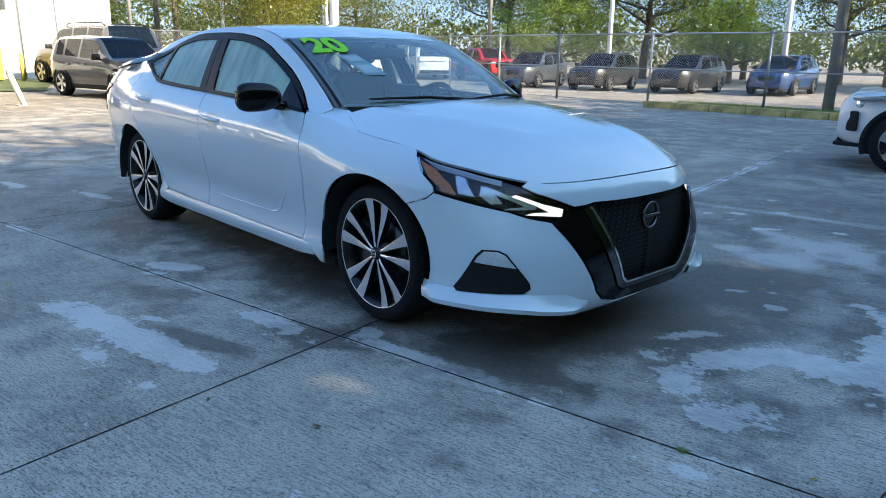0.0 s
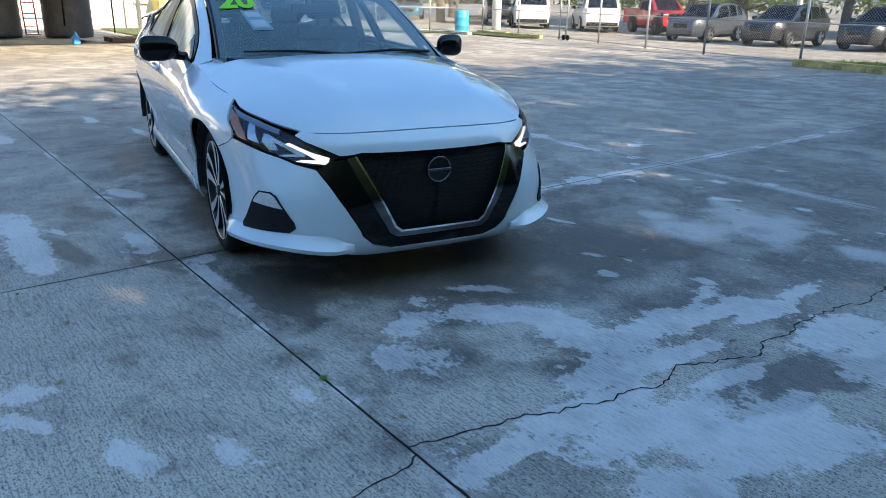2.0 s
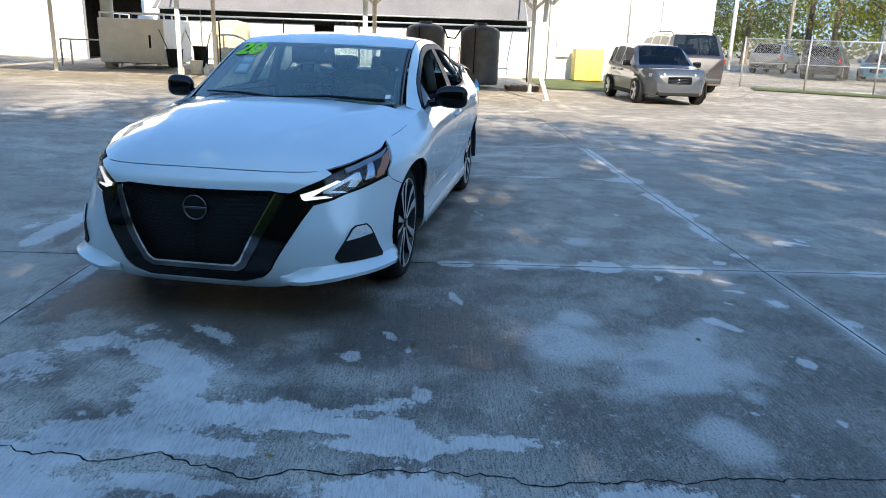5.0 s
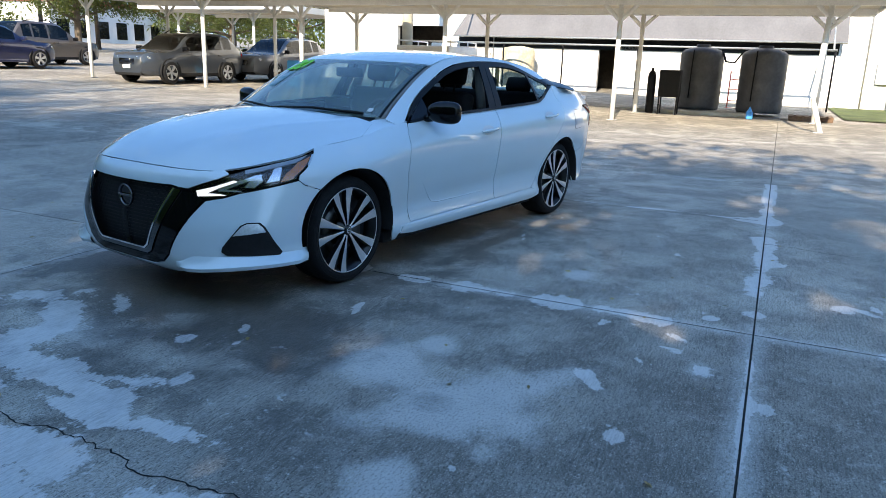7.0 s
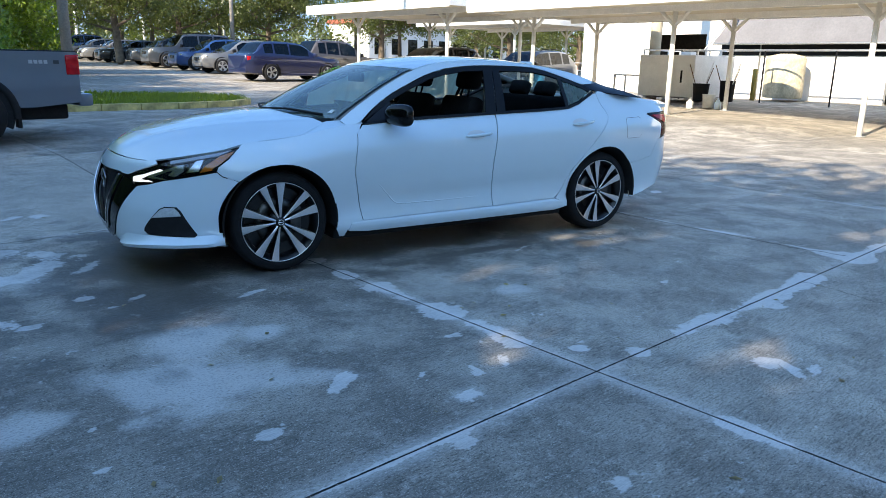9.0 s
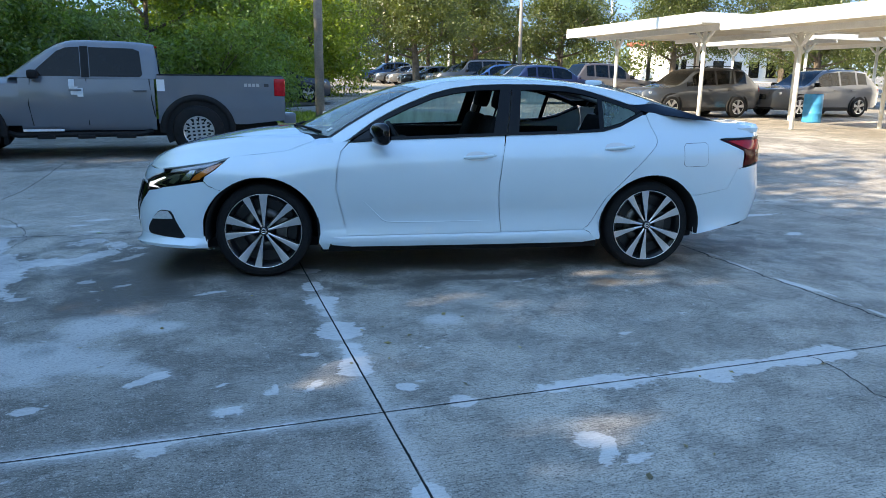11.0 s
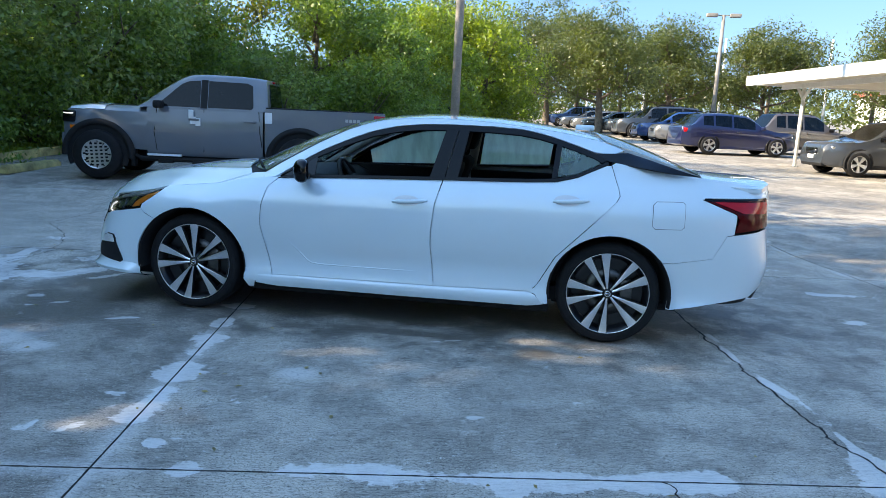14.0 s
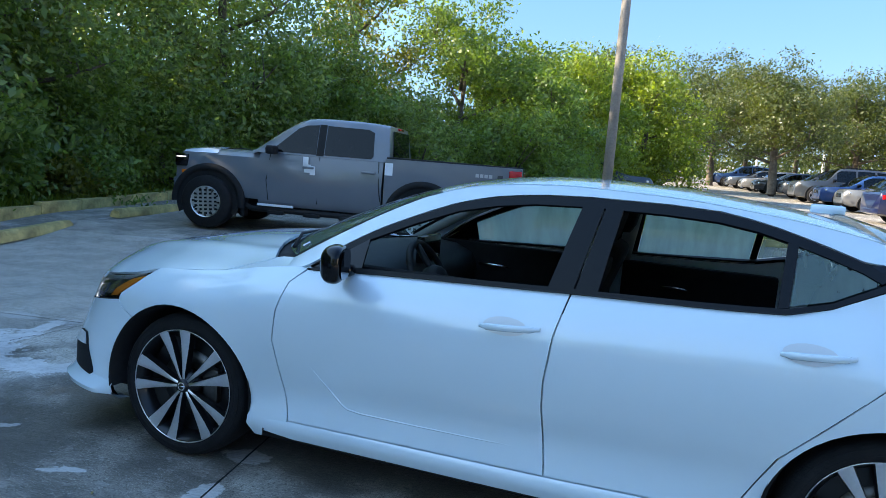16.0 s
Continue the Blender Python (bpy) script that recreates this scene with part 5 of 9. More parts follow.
for a in (0, 180, 270):
    tube(bm, [wm @ Vector((0, 0, .03)), wm @ Vector((.18 * math.cos(radians(a + 90)), .18 * math.sin(radians(a + 90)), 0))], .016, 6)
bmesh.ops.create_uvsphere(bm, u_segments=16, v_segments=8, radius=.065, matrix=wm @ pose(0, 0, .02))
tube(bm, [wm @ Vector((0, 0, 0)), wm @ Vector((0, 0, -.25))], .035, 8)
part("steering_wheel", bm, INTERIOR2, sedan)


def seat(x, y):
    bm = bmesh.new()
    box(bm, x - .27, x + .25, y - .25, y + .25, .42, .60, .06)
    m = pose(x - .24, y, .55, 0, -20, 0)
    box(bm, -.07, .06, -.24, .24, 0, .60, .055, m)
    m2 = pose(x - .24 - .225, y, .55 + .62, 0, -14, 0)
    box(bm, -.055, .05, -.13, .13, 0.0, .19, .045, m2)
    tube(bm, [m @ Vector((0, -.05, .55)), m2 @ Vector((0, -.05, .05))], .008, 6)
    tube(bm, [m @ Vector((0, .05, .55)), m2 @ Vector((0, .05, .05))], .008, 6)
    return part("seat", bm, INTERIOR, sedan)


seat(.12, .37), seat(.12, -.37)
bm = bmesh.new()
box(bm, -1.25, -.72, -.62, .62, .42, .62, .06)
m = pose(-1.22, 0, .58, 0, -24, 0)
box(bm, -.07, .06, -.62, .62, 0, .56, .05, m)
for yy in (-.38, 0, .38):
    box(bm, -.05, .05, yy - .12, yy + .12, .56, .70, .04, m)
part("rear_bench", bm, INTERIOR, sedan)
for side in (1, -1):
    for x0, x1 in ((-.28, .80), (-1.15, -.34)):
        lining = part("door_lining", boxes((x0, x1, .70 * side - .03, .70 * side + .03, .35, .985), bevel=.02), INTERIOR, sedan)
        part("armrest", boxes((x0 + .15, x1 - .2, .645 * side - .03, .645 * side + .03, .70, .76), bevel=.02), INTERIOR2, lining)
        bm = bmesh.new()
        tube(bm, [(x0 + (x1 - x0) * .55, .665 * side, .855), (x0 + (x1 - x0) * .60, .655 * side, .862), (x0 + (x1 - x0) * .72, .655 * side, .862)], .009, 6)
        part("inner_handle", bm, BRIGHT, lining, "chrome inner door handle")
    bm = bmesh.new()
    tube(bm, [(x, RAIL_Y(x) * side * .95, RAIL_Z(x) - .03) for x in np.linspace(.95, -1.9, 20)], .03, 8)
    tube(bm, [(-.34, .68 * side, 1.0), (-.40, .60 * side, 1.34)], .04, 8)
    part("pillar_lining", bm, HEADLINER, sedan)
part("headliner", patch([(x * .97, y * .94) for x, y in roof_poly], lambda a, b: (a, b, roof_z(a, b) - .03), step=.2, rim=0), HEADLINER, sedan)
bm = bmesh.new()
box(bm, .44, .48, -.12, .12, 1.215, 1.285, .015)
tube(bm, [(.46, 0, 1.31), (.47, 0, 1.27)], .012, 6)
part("rear_view_mirror", bm, BLACK_TRIM, sedan)
# wipers
for y0, y1 in ((.62, -.02), (-.02, -.58)):
    bm = bmesh.new()
    a, b2 = windshield(y0 / .72, .02, .014), windshield(y1 / .72, .05 if y1 < -.3 else .03, .016)
    mid = windshield((y0 + y1) / 1.44, .055, .018)
    tube(bm, [a, mid, b2], [.010, .008, .005], 6)
    part("wiper", bm, BLACK_MATT, sedan)

# green numerals and paper stickers on the glass
fc = bpy.data.curves.new("numerals", 'FONT')
fc.body, fc.size, fc.extrude, fc.offset = "20", .155, .0004, .0062
fo = new("numerals_source", fc)
bpy.context.view_layer.update()
txt = bpy.data.meshes.new_from_object(fo.evaluated_get(bpy.context.evaluated_depsgraph_get()))
bpy.data.objects.remove(fo)


def ws_place(a, b, lift):
    """A place on the windshield: a metres from its upper corner on the car's right, b metres up from its middle line."""
    u = -.91 + a / .64
    return windshield(u, .71 + b / .42, lift)


NEON = mat("neon_green_decal", (.22, .78, .02), .6, var=.08, scale=30)
for v in txt.vertices:
    a, b = v.co.x * 1.28, v.co.y
    v.co = Vector(ws_place(a + .005, b, .006 + (.0015 if v.co.z > 0 else 0)))
txt.materials.clear()
txt.materials.append(NEON)
num = new("numeral_decal", txt)
num.parent = sedan
num["label"] = "neon green numerals 20"
FORM = mat("tinted_form_paper", (.40, .50, .52), .8, var=.06)
for a0, a1, b0, b1, mt in ((.10, .205, -.147, -.02, mat("pale_blue_paper", (.20, .36, .40), .7, var=.05)), (.112, .19, -.135, -.088, FORM), (.112, .19, -.068, -.034, FORM)):
    lift = .003 if mt is not FORM else .005
    part("window_sticker", patch([(a0, b0), (a1, b0), (a1, b1), (a0, b1)], lambda a, b: ws_place(a + b * -.3, b, lift), step=.05, rim=0, out=UP), mt, sedan, "paper sticker inside the windshield")
part("window_sticker", patch([(.86, .07), (.90, .07), (.90, .12), (.86, .12)], lambda a, b: windshield(a, b, .004), step=.05, rim=0, out=UP), PAPER, sedan, "small square sticker")


# wheels
def make_wheel(x, y, side):
    hub = new("wheel")
    hub.parent = sedan
    hub.matrix_basis = pose(x, y, .335) @ Matrix.Diagonal((1, side, 1, 1))
    return hub


bm = bmesh.new()
lathe(bm, [(.258, -.112), (.270, -.117), (.30, -.119), (.320, -.110), (.330, -.088), (.334, -.05), (.335, 0), (.334, .05), (.330, .088), (.320, .110), (.30, .119), (.274, .1185), (.262, .112)], 72)
for r in (.284, .308):
    lathe(bm, [(r - .002, .1185), (r, .1208), (r + .002, .1185)], 64)
bmesh.ops.recalc_face_normals(bm, faces=bm.faces[:])
tyre_src = part("tyre", bm, RUBBER)
bm = bmesh.new()
lathe(bm, [(.236, -.11), (.243, -.105), (.232, -.06), (.226, .02), (.230, .07), (.248, .098), (.260, .110), (.265, .114), (.260, .117), (.252, .106)], 72)
lathe(bm, [(.0, .03), (.10, .035), (.226, .045)], 48)
bmesh.ops.recalc_face_normals(bm, faces=bm.faces[:])
rim_src = part("rim", bm, RIM_DARK)
bm = bmesh.new()
lathe(bm, [(.2620, .1135), (.2645, .1175), (.2620, .119), (.2595, .1165)], 72)
ring_src = part("rim_lip", bm, MACHINED)
bm = bmesh.new()
prof = [(.030, .0065, .104), (.06, .0075, .107), (.10, .0110, .107), (.15, .0165, .107), (.20, .0225, .108), (.2605, .0305, .115)]
rows = []
for r, w, yy in prof:
    rows.append([bm.verts.new((r, yy - .03, -w - .006)), bm.verts.new((r, yy, -w)), bm.verts.new((r, yy + .003, 0)), bm.verts.new((r, yy, w)), bm.verts.new((r, yy - .03, w + .006))])
for i in range(len(rows) - 1):
    for k in range(4):
        bm.faces.new((rows[i][k], rows[i + 1][k], rows[i + 1][k + 1], rows[i][k + 1]))
bmesh.ops.recalc_face_normals(bm, faces=bm.faces[:])
sharp(bm, 30)
me = bpy.data.meshes.new("spoke")
for f in bm.faces:
    f.smooth = True
    f.material_index = 0 if f.normal.y > .7 else 1
bm.to_mesh(me)
bm.free()
me.materials.append(MACHINED)
me.materials.append(RIM_DARK)
spoke_src = new("spoke", me)
bm = bmesh.new()
lathe(bm, [(0, .118), (.023, .118), (.027, .115), (.030, .109), (.038, .098), (.058, .090), (.070, .06)], 32)
for k in range(5):
    a = radians(72 * k + 18)
    lathe(bm, [(0, .100), (.008, .100), (.010, .095), (.010, .08)], 10, 'y', (.056 * math.cos(a), 0, .062 * math.sin(a)))
bmesh.ops.recalc_face_normals(bm, faces=bm.faces[:])
cap_src = part("hub", bm, RIM_DARK)
bm = bmesh.new()
lathe(bm, [(.014, .1186), (.017, .1198), (.020, .1186)], 24)
box(bm, -.021, .021, .1183, .1195, -.003, .003)
badge_src = part("hub_badge", bm, BRIGHT)
bm = bmesh.new()
lathe(bm, [(.07, .032), (.07, .045), (.155, .045), (.155, .03)], 40)
disc_src = part("brake_disc", bm, BRAKE)
bm = boxes((-.16, -.08, .02, .07, -.07, .09), bevel=.015)
cal_src = part("brake_caliper", bm, BRAKE)
WHEEL_PARTS = (tyre_src, rim_src, ring_src, cap_src, badge_src, disc_src, cal_src)
for x, side, turn in ((1.412, 1, 12), (-1.412, 1, 20), (1.412, -1, 5), (-1.412, -1, 30)):
    w = make_wheel(x, .735 * side, side)
    for src in WHEEL_PARTS:
        twin(src.name.split(".")[0], src, Matrix(), w)
    for k in range(10):
        twin("spoke", spoke_src, pose(0, 0, 0, 0, turn + 36 * k + (4.5 if k % 2 else -4.5), 0) @ Matrix.Diagonal((1, 1, 1.0 if k % 2 else .86, 1)), w)
for src in WHEEL_PARTS + (spoke_src,):
    bpy.data.objects.remove(src)

# ---- other vehicles ----
def paint(name, base, flake=0.0, metal=0.35):
    return mat(name, base, 0.32, metal=metal, coat=1.0, var=0.04, scale=3)


GREY_PAINT = paint("grey_metallic_paint", (.042, .050, .064), metal=.05)
GUN_PAINT = paint("gunmetal_paint", (.030, .036, .046), metal=.05)
BROWN_PAINT = paint("brown_metallic_paint", (.032, .028, .029), metal=0)
NAVY_PAINT = paint("navy_metallic_paint", (.008, .014, .060), metal=.25)
SILVER_PAINT = paint("silver_paint", (.13, .135, .145), metal=.1)
BLACK_PAINT = paint("black_paint", (.012, .012, .014), metal=.1)
RED_PAINT = paint("red_paint", (.42, .012, .016), metal=.05)
BLUE_PAINT = paint("blue_paint", (.012, .048, .16), metal=.2)
TEAL_PAINT = paint("teal_blue_paint", (.02, .16, .26))
WHITE_PAINT = paint("white_paint", (.78, .78, .78), metal=0)
TAN_PAINT = paint("tan_metallic_paint", (.075, .062, .054), metal=.1)
TRUCK_PAINT = paint("slate_grey_paint", (.125, .14, .165), metal=.05)
DARK_GLASS = mat("dark_privacy_glass", (.006, .007, .008), .02, spec=.28, var=.2)
ALLOY = mat("silver_alloy", (.62, .62, .63), .3, metal=1.0, var=.06)

WHEEL_CACHE = {}


def wheel_meshes(r, spokes, width, alloy):
    key = (r, spokes, width, alloy.name)
    if key in WHEEL_CACHE:
        return WHEEL_CACHE[key]
    rr, h = r * (.68 if width < .25 else .59), width / 2
    bm = bmesh.new()
    lathe(bm, [(rr, -h), (r * .93, -h * 1.02), (r * .985, -h * .8), (r, -h * .4), (r, h * .4), (r * .985, h * .8), (r * .93, h * 1.02), (rr, h)], 40)
    bmesh.ops.recalc_face_normals(bm, faces=bm.faces[:])
    tyre = part("tyre", bm, RUBBER)
    bm = bmesh.new()
    lathe(bm, [(0, h * .35), (rr * .9, h * .4), (rr, h * .95), (rr * 1.02, h)], 36)
    bmesh.ops.recalc_face_normals(bm, faces=bm.faces[:])
    rim = part("rim", bm, RIM_DARK)
    bm = bmesh.new()
    lathe(bm, [(rr * .94, h * .96), (rr * 1.0, h * 1.02), (rr * 1.02, h * .98)], 36)
    lathe(bm, [(0, h * .93), (rr * .16, h * .93), (rr * .22, h * .8)], 16)
    for k in range(spokes):
        a = 2 * math.pi * k / spokes
        m = pose(0, 0, 0, 0, math.degrees(a), 0)
        w0, w1 = rr * .10, rr * (.17 if spokes > 6 else .23)
        vs = [bm.verts.new(m @ Vector(c)) for c in ((rr * .12, h * .86, -w0), (rr * .12, h * .86, w0), (rr * .97, h * .92, w1), (rr * .97, h * .92, -w1), (rr * .12, h * .5, -w0), (rr * .12, h * .5, w0), (rr * .97, h * .6, w1), (rr * .97, h * .6, -w1))]
        for f in ((0, 1, 2, 3), (0, 3, 7, 4), (1, 5, 6, 2), (3, 2, 6, 7), (0, 4, 5, 1)):
            bm.faces.new([vs[i] for i in f])
    bmesh.ops.recalc_face_normals(bm, faces=bm.faces[:])
    sharp(bm, 40)
    spk = part("spokes", bm, alloy)
    WHEEL_CACHE[key] = (tyre.data, rim.data, spk.data)
    for o in (tyre, rim, spk):
        bpy.data.objects.remove(o)
    return WHEEL_CACHE[key]


def add_wheel(parent, x, y, r, spokes=5, width=.23, alloy=None, turn=0):
    w = new("wheel")
    w.parent = parent
    w.matrix_basis = pose(x, y, r, 0, turn, 0) @ Matrix.Diagonal((1, 1 if y > 0 else -1, 1, 1))
    for name, me in zip(("tyre", "rim", "spokes"), wheel_meshes(r, spokes, width, alloy or ALLOY)):
        o = new(name, me)
        o.parent = w
    return w


def loft_vehicle(name, label, m, paint_mat, L=4.5, W=1.84, H=1.66, wb=2.65, front=.92, belt=1.02, hood=1.0, nose=.80, roof=None,
                 glass_f=(.95, .25), glass_r=(-1.85, -2.1), pillars=((.42, -.42), (-.52, -1.25), (-1.35, -1.75)), r=.345, spokes=5, cladding=True,
                 group="", category="car", rails=True, tail=1.0, glass=None, clear=.22, plate=False, alloy=None):
    """A car as a lofted shell with glass, lamps, wheels, mirrors and trim. x ahead, from the middle of the wheelbase."""
    car = thing(name, label, category, group, m)
    glass = glass or GLASS_TINT
    xf, xr = wb / 2 + front, wb / 2 + front - L
    hw = W / 2
    roof = roof or [(glass_f[0] + wb / 2 * 0, hood)]
    f0, f1 = glass_f
    r1, r0 = glass_r
    r0 = max(r0, xr + .10)
    r1 = max(r1, r0 + .12)
    top = curve([(xr, tail * .93), (xr + .06, tail), (r0, tail + .03 if r0 > xr + .12 else tail + .06), (r1, H - .05), ((f1 + r1) / 2 - .1, H), (f1, H - .05), (f0, hood + .02), (wb / 2 + .2, hood - .05), (xf - .25, nose + .10), (xf - .05, nose), (xf, nose - .12)])
    beltf = curve([(xr, tail - .02), (r1, belt + .10), (0, belt + .02), (f0, min(hood, belt) - .02), (wb / 2, hood - .10), (xf - .2, nose + .02), (xf, nose - .16)])
    xs = sorted(set([xf, xf - .03, xf - .09, xf - .18, xf - .32, f0, f1, r1, r0, xr, xr + .04, xr + .12, xr + .25] + list(np.linspace(xr + .35, xf - .45, 26)) + [v for p in pillars for v in p]))
    xs = [x for i, x in enumerate(xs) if i == 0 or x - xs[i - 1] > .004]
    sections = []
    for x in xs:
        d = min(xf - x, x - xr)
        round_w = 1 - .34 * max(0, 1 - (xf - x) / .80) ** 2.0 - .14 * max(0, 1 - (x - xr) / .5) ** 2.2
        w = hw * round_w
        zt, zb = top(x), min(beltf(x), top(x) - .01)
        lo = .24 + .10 * max(0, 1 - d / .25) + .05 * max(0, 1 - (x - xr) / .9)
        cab = max(zt - zb, 0) / (H - belt)
        flare = .025 * (math.exp(-((x - wb / 2) / .35) ** 2) + math.exp(-((x + wb / 2) / .35) ** 2))
        pts = [(0, lo), (w * .86, lo), (w * .955, lo + .05), (w * .97 + flare, lo + (zb - lo) * .35), (w + flare, lo + (zb - lo) * .62), (w * .985, lo + (zb - lo) * .86), (w * .94, zb)]
        rail_w = w * (.94 - .20 * min(cab, 1))
        for t in (.33, .66, .92):
            pts.append((w * .94 + (rail_w - w * .94) * t, zb + (zt - .055 * min(1, cab * 3) - zb) * t * (1 if cab > .12 else .6 + .4 * t)))
        pts += [(rail_w * .86, zt - .012), (rail_w * .5, zt + .0 if cab > .3 else zt), (0, zt + .006)]
        sections.append([(x, y, z) for y, z in pts])
    npt = len(sections[0])
    ax = (wb / 2, -wb / 2)

    def grid_faces(test):
        """The shell's cells that pass the test, as (i, k, side)."""
        return [(i, k, s) for i in range(len(xs) - 1) for k in range(npt - 1) for s in (1, -1) if test((xs[i] + xs[i + 1]) / 2, k)]

    def mesh_of(cells, lift=0.0):
        bm = bmesh.new()
        cache = {}

        def v(i, k, s):
            key = (i, k, s if sections[i][k][1] > 1e-6 else 1)
            if key not in cache:
                x, y, z = sections[i][k]
                cache[key] = bm.verts.new((x, y * s, z))
            return cache[key]
        for i, k, s in cells:
            q = [v(i, k, s), v(i + 1, k, s), v(i + 1, k + 1, s), v(i, k + 1, s)]
            if s > 0:
                q = q[::-1]
            q2 = []
            for w_ in q:
                if w_ not in q2:
                    q2.append(w_)
            if len(q2) >= 3:
                bm.faces.new(q2)
        bm.normal_update()
        return bm

    def is_ws(x, k):
        return f1 < x < f0 and k >= 10

    def is_rw(x, k):
        return r0 < x < r1 and k >= 10

    def win(x, k):
        if 6 <= k <= 8:
            for j, (a, b2) in enumerate(pillars):
                if b2 < x < a:
                    return j
        return None

    shell = mesh_of(grid_faces(lambda x, k: not is_ws(x, k) and not is_rw(x, k) and win(x, k) is None))
    for end, fl in ((0, False), (len(xs) - 1, True)):
        ring = [Vector(p) for p in sections[end]] + [Vector((p[0], -p[1], p[2])) for p in sections[end][::-1] if p[1] > 1e-6]
        f = shell.faces.new([shell.verts.new(p) for p in ring])
    bmesh.ops.remove_doubles(shell, verts=shell.verts[:], dist=1e-4)
    bmesh.ops.recalc_face_normals(shell, faces=shell.faces[:])
    sharp(shell, 48)
    part("body", shell, paint_mat, car)
    part("windshield", mesh_of(grid_faces(is_ws)), glass, car)
    if r1 - r0 > .05:
        part("rear_window", mesh_of(grid_faces(is_rw)), glass, car)
    for j in range(len(pillars)):
        for s in (1, -1):
            cells = [c for c in grid_faces(lambda x, k: win(x, k) == j) if c[2] == s]
            if cells:
                part("side_window", mesh_of(cells), glass, car)
    # dark cabin inside
    bm = boxes((r1 - .1, f0 - .2, -hw * .72, hw * .72, .5, belt - .04), bevel=.05)
    for sx in (f1 - .25, f1 - 1.15):
        for sy in (-.36, .36):
            box(bm, sx - .12, sx + .04, sy - .23, sy + .23, belt - .15, belt + .26, .06)
            box(bm, sx - .14, sx - .04, sy - .12, sy + .12, belt + .27, belt + .42, .04)
    part("cabin", bm, INTERIOR, car)
    for s in (1, -1):
        for a in ax:
            yy = hw * .975 + .025
            bm = bmesh.new()
            R0, R1 = r * 1.10, r * 1.10 + .055
            rings = []
            for rad, y in ((R0 - .02, yy - .20), (R0, yy + .004), (R1, yy + .006), (R1 + .006, yy - .03)):
                rings.append([bm.verts.new((a + rad * math.cos(t), y * s, r + rad * math.sin(t))) for t in np.linspace(radians(-20), radians(200), 26)])
            for q in range(3):
                for k in range(25):
                    bm.faces.new((rings[q][k], rings[q][k + 1], rings[q + 1][k + 1], rings[q + 1][k]))
            c = bm.verts.new((a, (yy - .012) * s, r))
            lr = [bm.verts.new((a + R0 * math.cos(t), (yy - .012) * s, max(r + R0 * math.sin(t), .2))) for t in np.linspace(radians(-30), radians(210), 26)]
            for k in range(25):
                bm.faces.new((c, lr[k], lr[k + 1]))
            bmesh.ops.recalc_face_normals(bm, faces=bm.faces[:])
            part("wheel_arch", bm, BLACK_MATT if cladding else BLACK_TRIM, car)
            add_wheel(car, a, (hw - .085) * s, r, spokes, .23, alloy, turn=random.uniform(0, 60))
        # skirts, lamps, mirrors, handles
        bm = boxes((-wb / 2 + r * 1.1, wb / 2 - r * 1.1, hw * .93 * s - .03, hw * .93 * s + .05, .22, .34), bevel=.02)
        part("side_skirt", bm, BLACK_MATT if cladding else paint_mat, car)
        hl = boxes((xf - .40, xf - .012, s * hw * .62 - .19, s * hw * .62 + .19, nose - .125, nose - .03), bevel=.03)
        for v in hl.verts:
            v.co.x -= 1.12 * max(0, abs(v.co.y) - hw * .60) ** 1.1
        part("headlamp", hl, REFLECTOR, car)
        tlm = boxes((xr + .01, xr + .30, s * hw * .80 - .13, s * hw * .80 + .10, tail - .24, tail - .07), bevel=.03)
        for v in tlm.verts:
            v.co.x += .5 * max(0, abs(v.co.y) - hw * .72) ** 1.2
        part("tail_lamp", tlm, RED_LENS, car)
        bm = bmesh.new()
        box(bm, f0 - .42, f0 - .27, s * (hw + .09) - .10, s * (hw + .09) + .10, belt - .01, belt + .14, .04)
        tube(bm, [(f0 - .34, s * (hw - .04), belt), (f0 - .34, s * (hw + .05), belt + .04)], .03, 6)
        part("door_mirror", bm, paint_mat if not cladding else BLACK_GLOSS, car)
        for hx in (pillars[0][1] + .22, pillars[1][1] + .18):
            bm = boxes((hx - .11, hx + .09, s * hw * .985, s * hw * .985 + s * .045, belt - .14, belt - .105), bevel=.012)
            part("door_handle", bm, paint_mat, car)
        if rails:
            bm = bmesh.new()
            ry = hw * .66 * s
            tube(bm, [(f1 - .12, ry, H - .05), (f1 - .3, ry, H + .035), ((f1 + r1) / 2, ry, H + .05), (r1 + .35, ry, H + .03), (r1 + .15, ry, H - .06)], .018, 6)
            part("roof_rail", bm, BLACK_TRIM, car)
    g = boxes((xf - .10, xf + .012, -hw * .36, hw * .36, nose - .30, nose - .09), bevel=.05)
    part("grille", g, BLACK_GLOSS, car)
    gb = bmesh.new()
    for z in np.linspace(nose - .27, nose - .12, 5):
        box(gb, xf - .05, xf + .020, -hw * .33, hw * .33, z - .006, z + .006)
    part("grille_bars", gb, CHROME, car)
    part("front_bumper", boxes((xf - .30, xf - .005, -hw * .62, hw * .62, .25, .40), bevel=.06), BLACK_MATT if cladding else paint_mat, car)
    part("rear_bumper", boxes((xr - .015, xr + .3, -hw * .82, hw * .82, .32, .52), bevel=.05), BLACK_MATT if cladding else paint_mat, car)
    if plate:
        part("number_plate", boxes((xf + .005, xf + .03, -.15, .15, .47, .58), bevel=.004), PAPER, car)
    return car


def on_ground(x, y, yaw, dz=0.0):
    return pose(x, y, ground_z(x, y) + dz, 0, 0, yaw)


def place(fx, fy, yaw, wb, track_y, x_off):
    """The pose of a vehicle whose wheel at (x_off, track_y) stands at (fx, fy)."""
    c, s = math.cos(radians(yaw)), math.sin(radians(yaw))
    return on_ground(fx - (x_off * c - track_y * s), fy - (x_off * s + track_y * c), yaw)


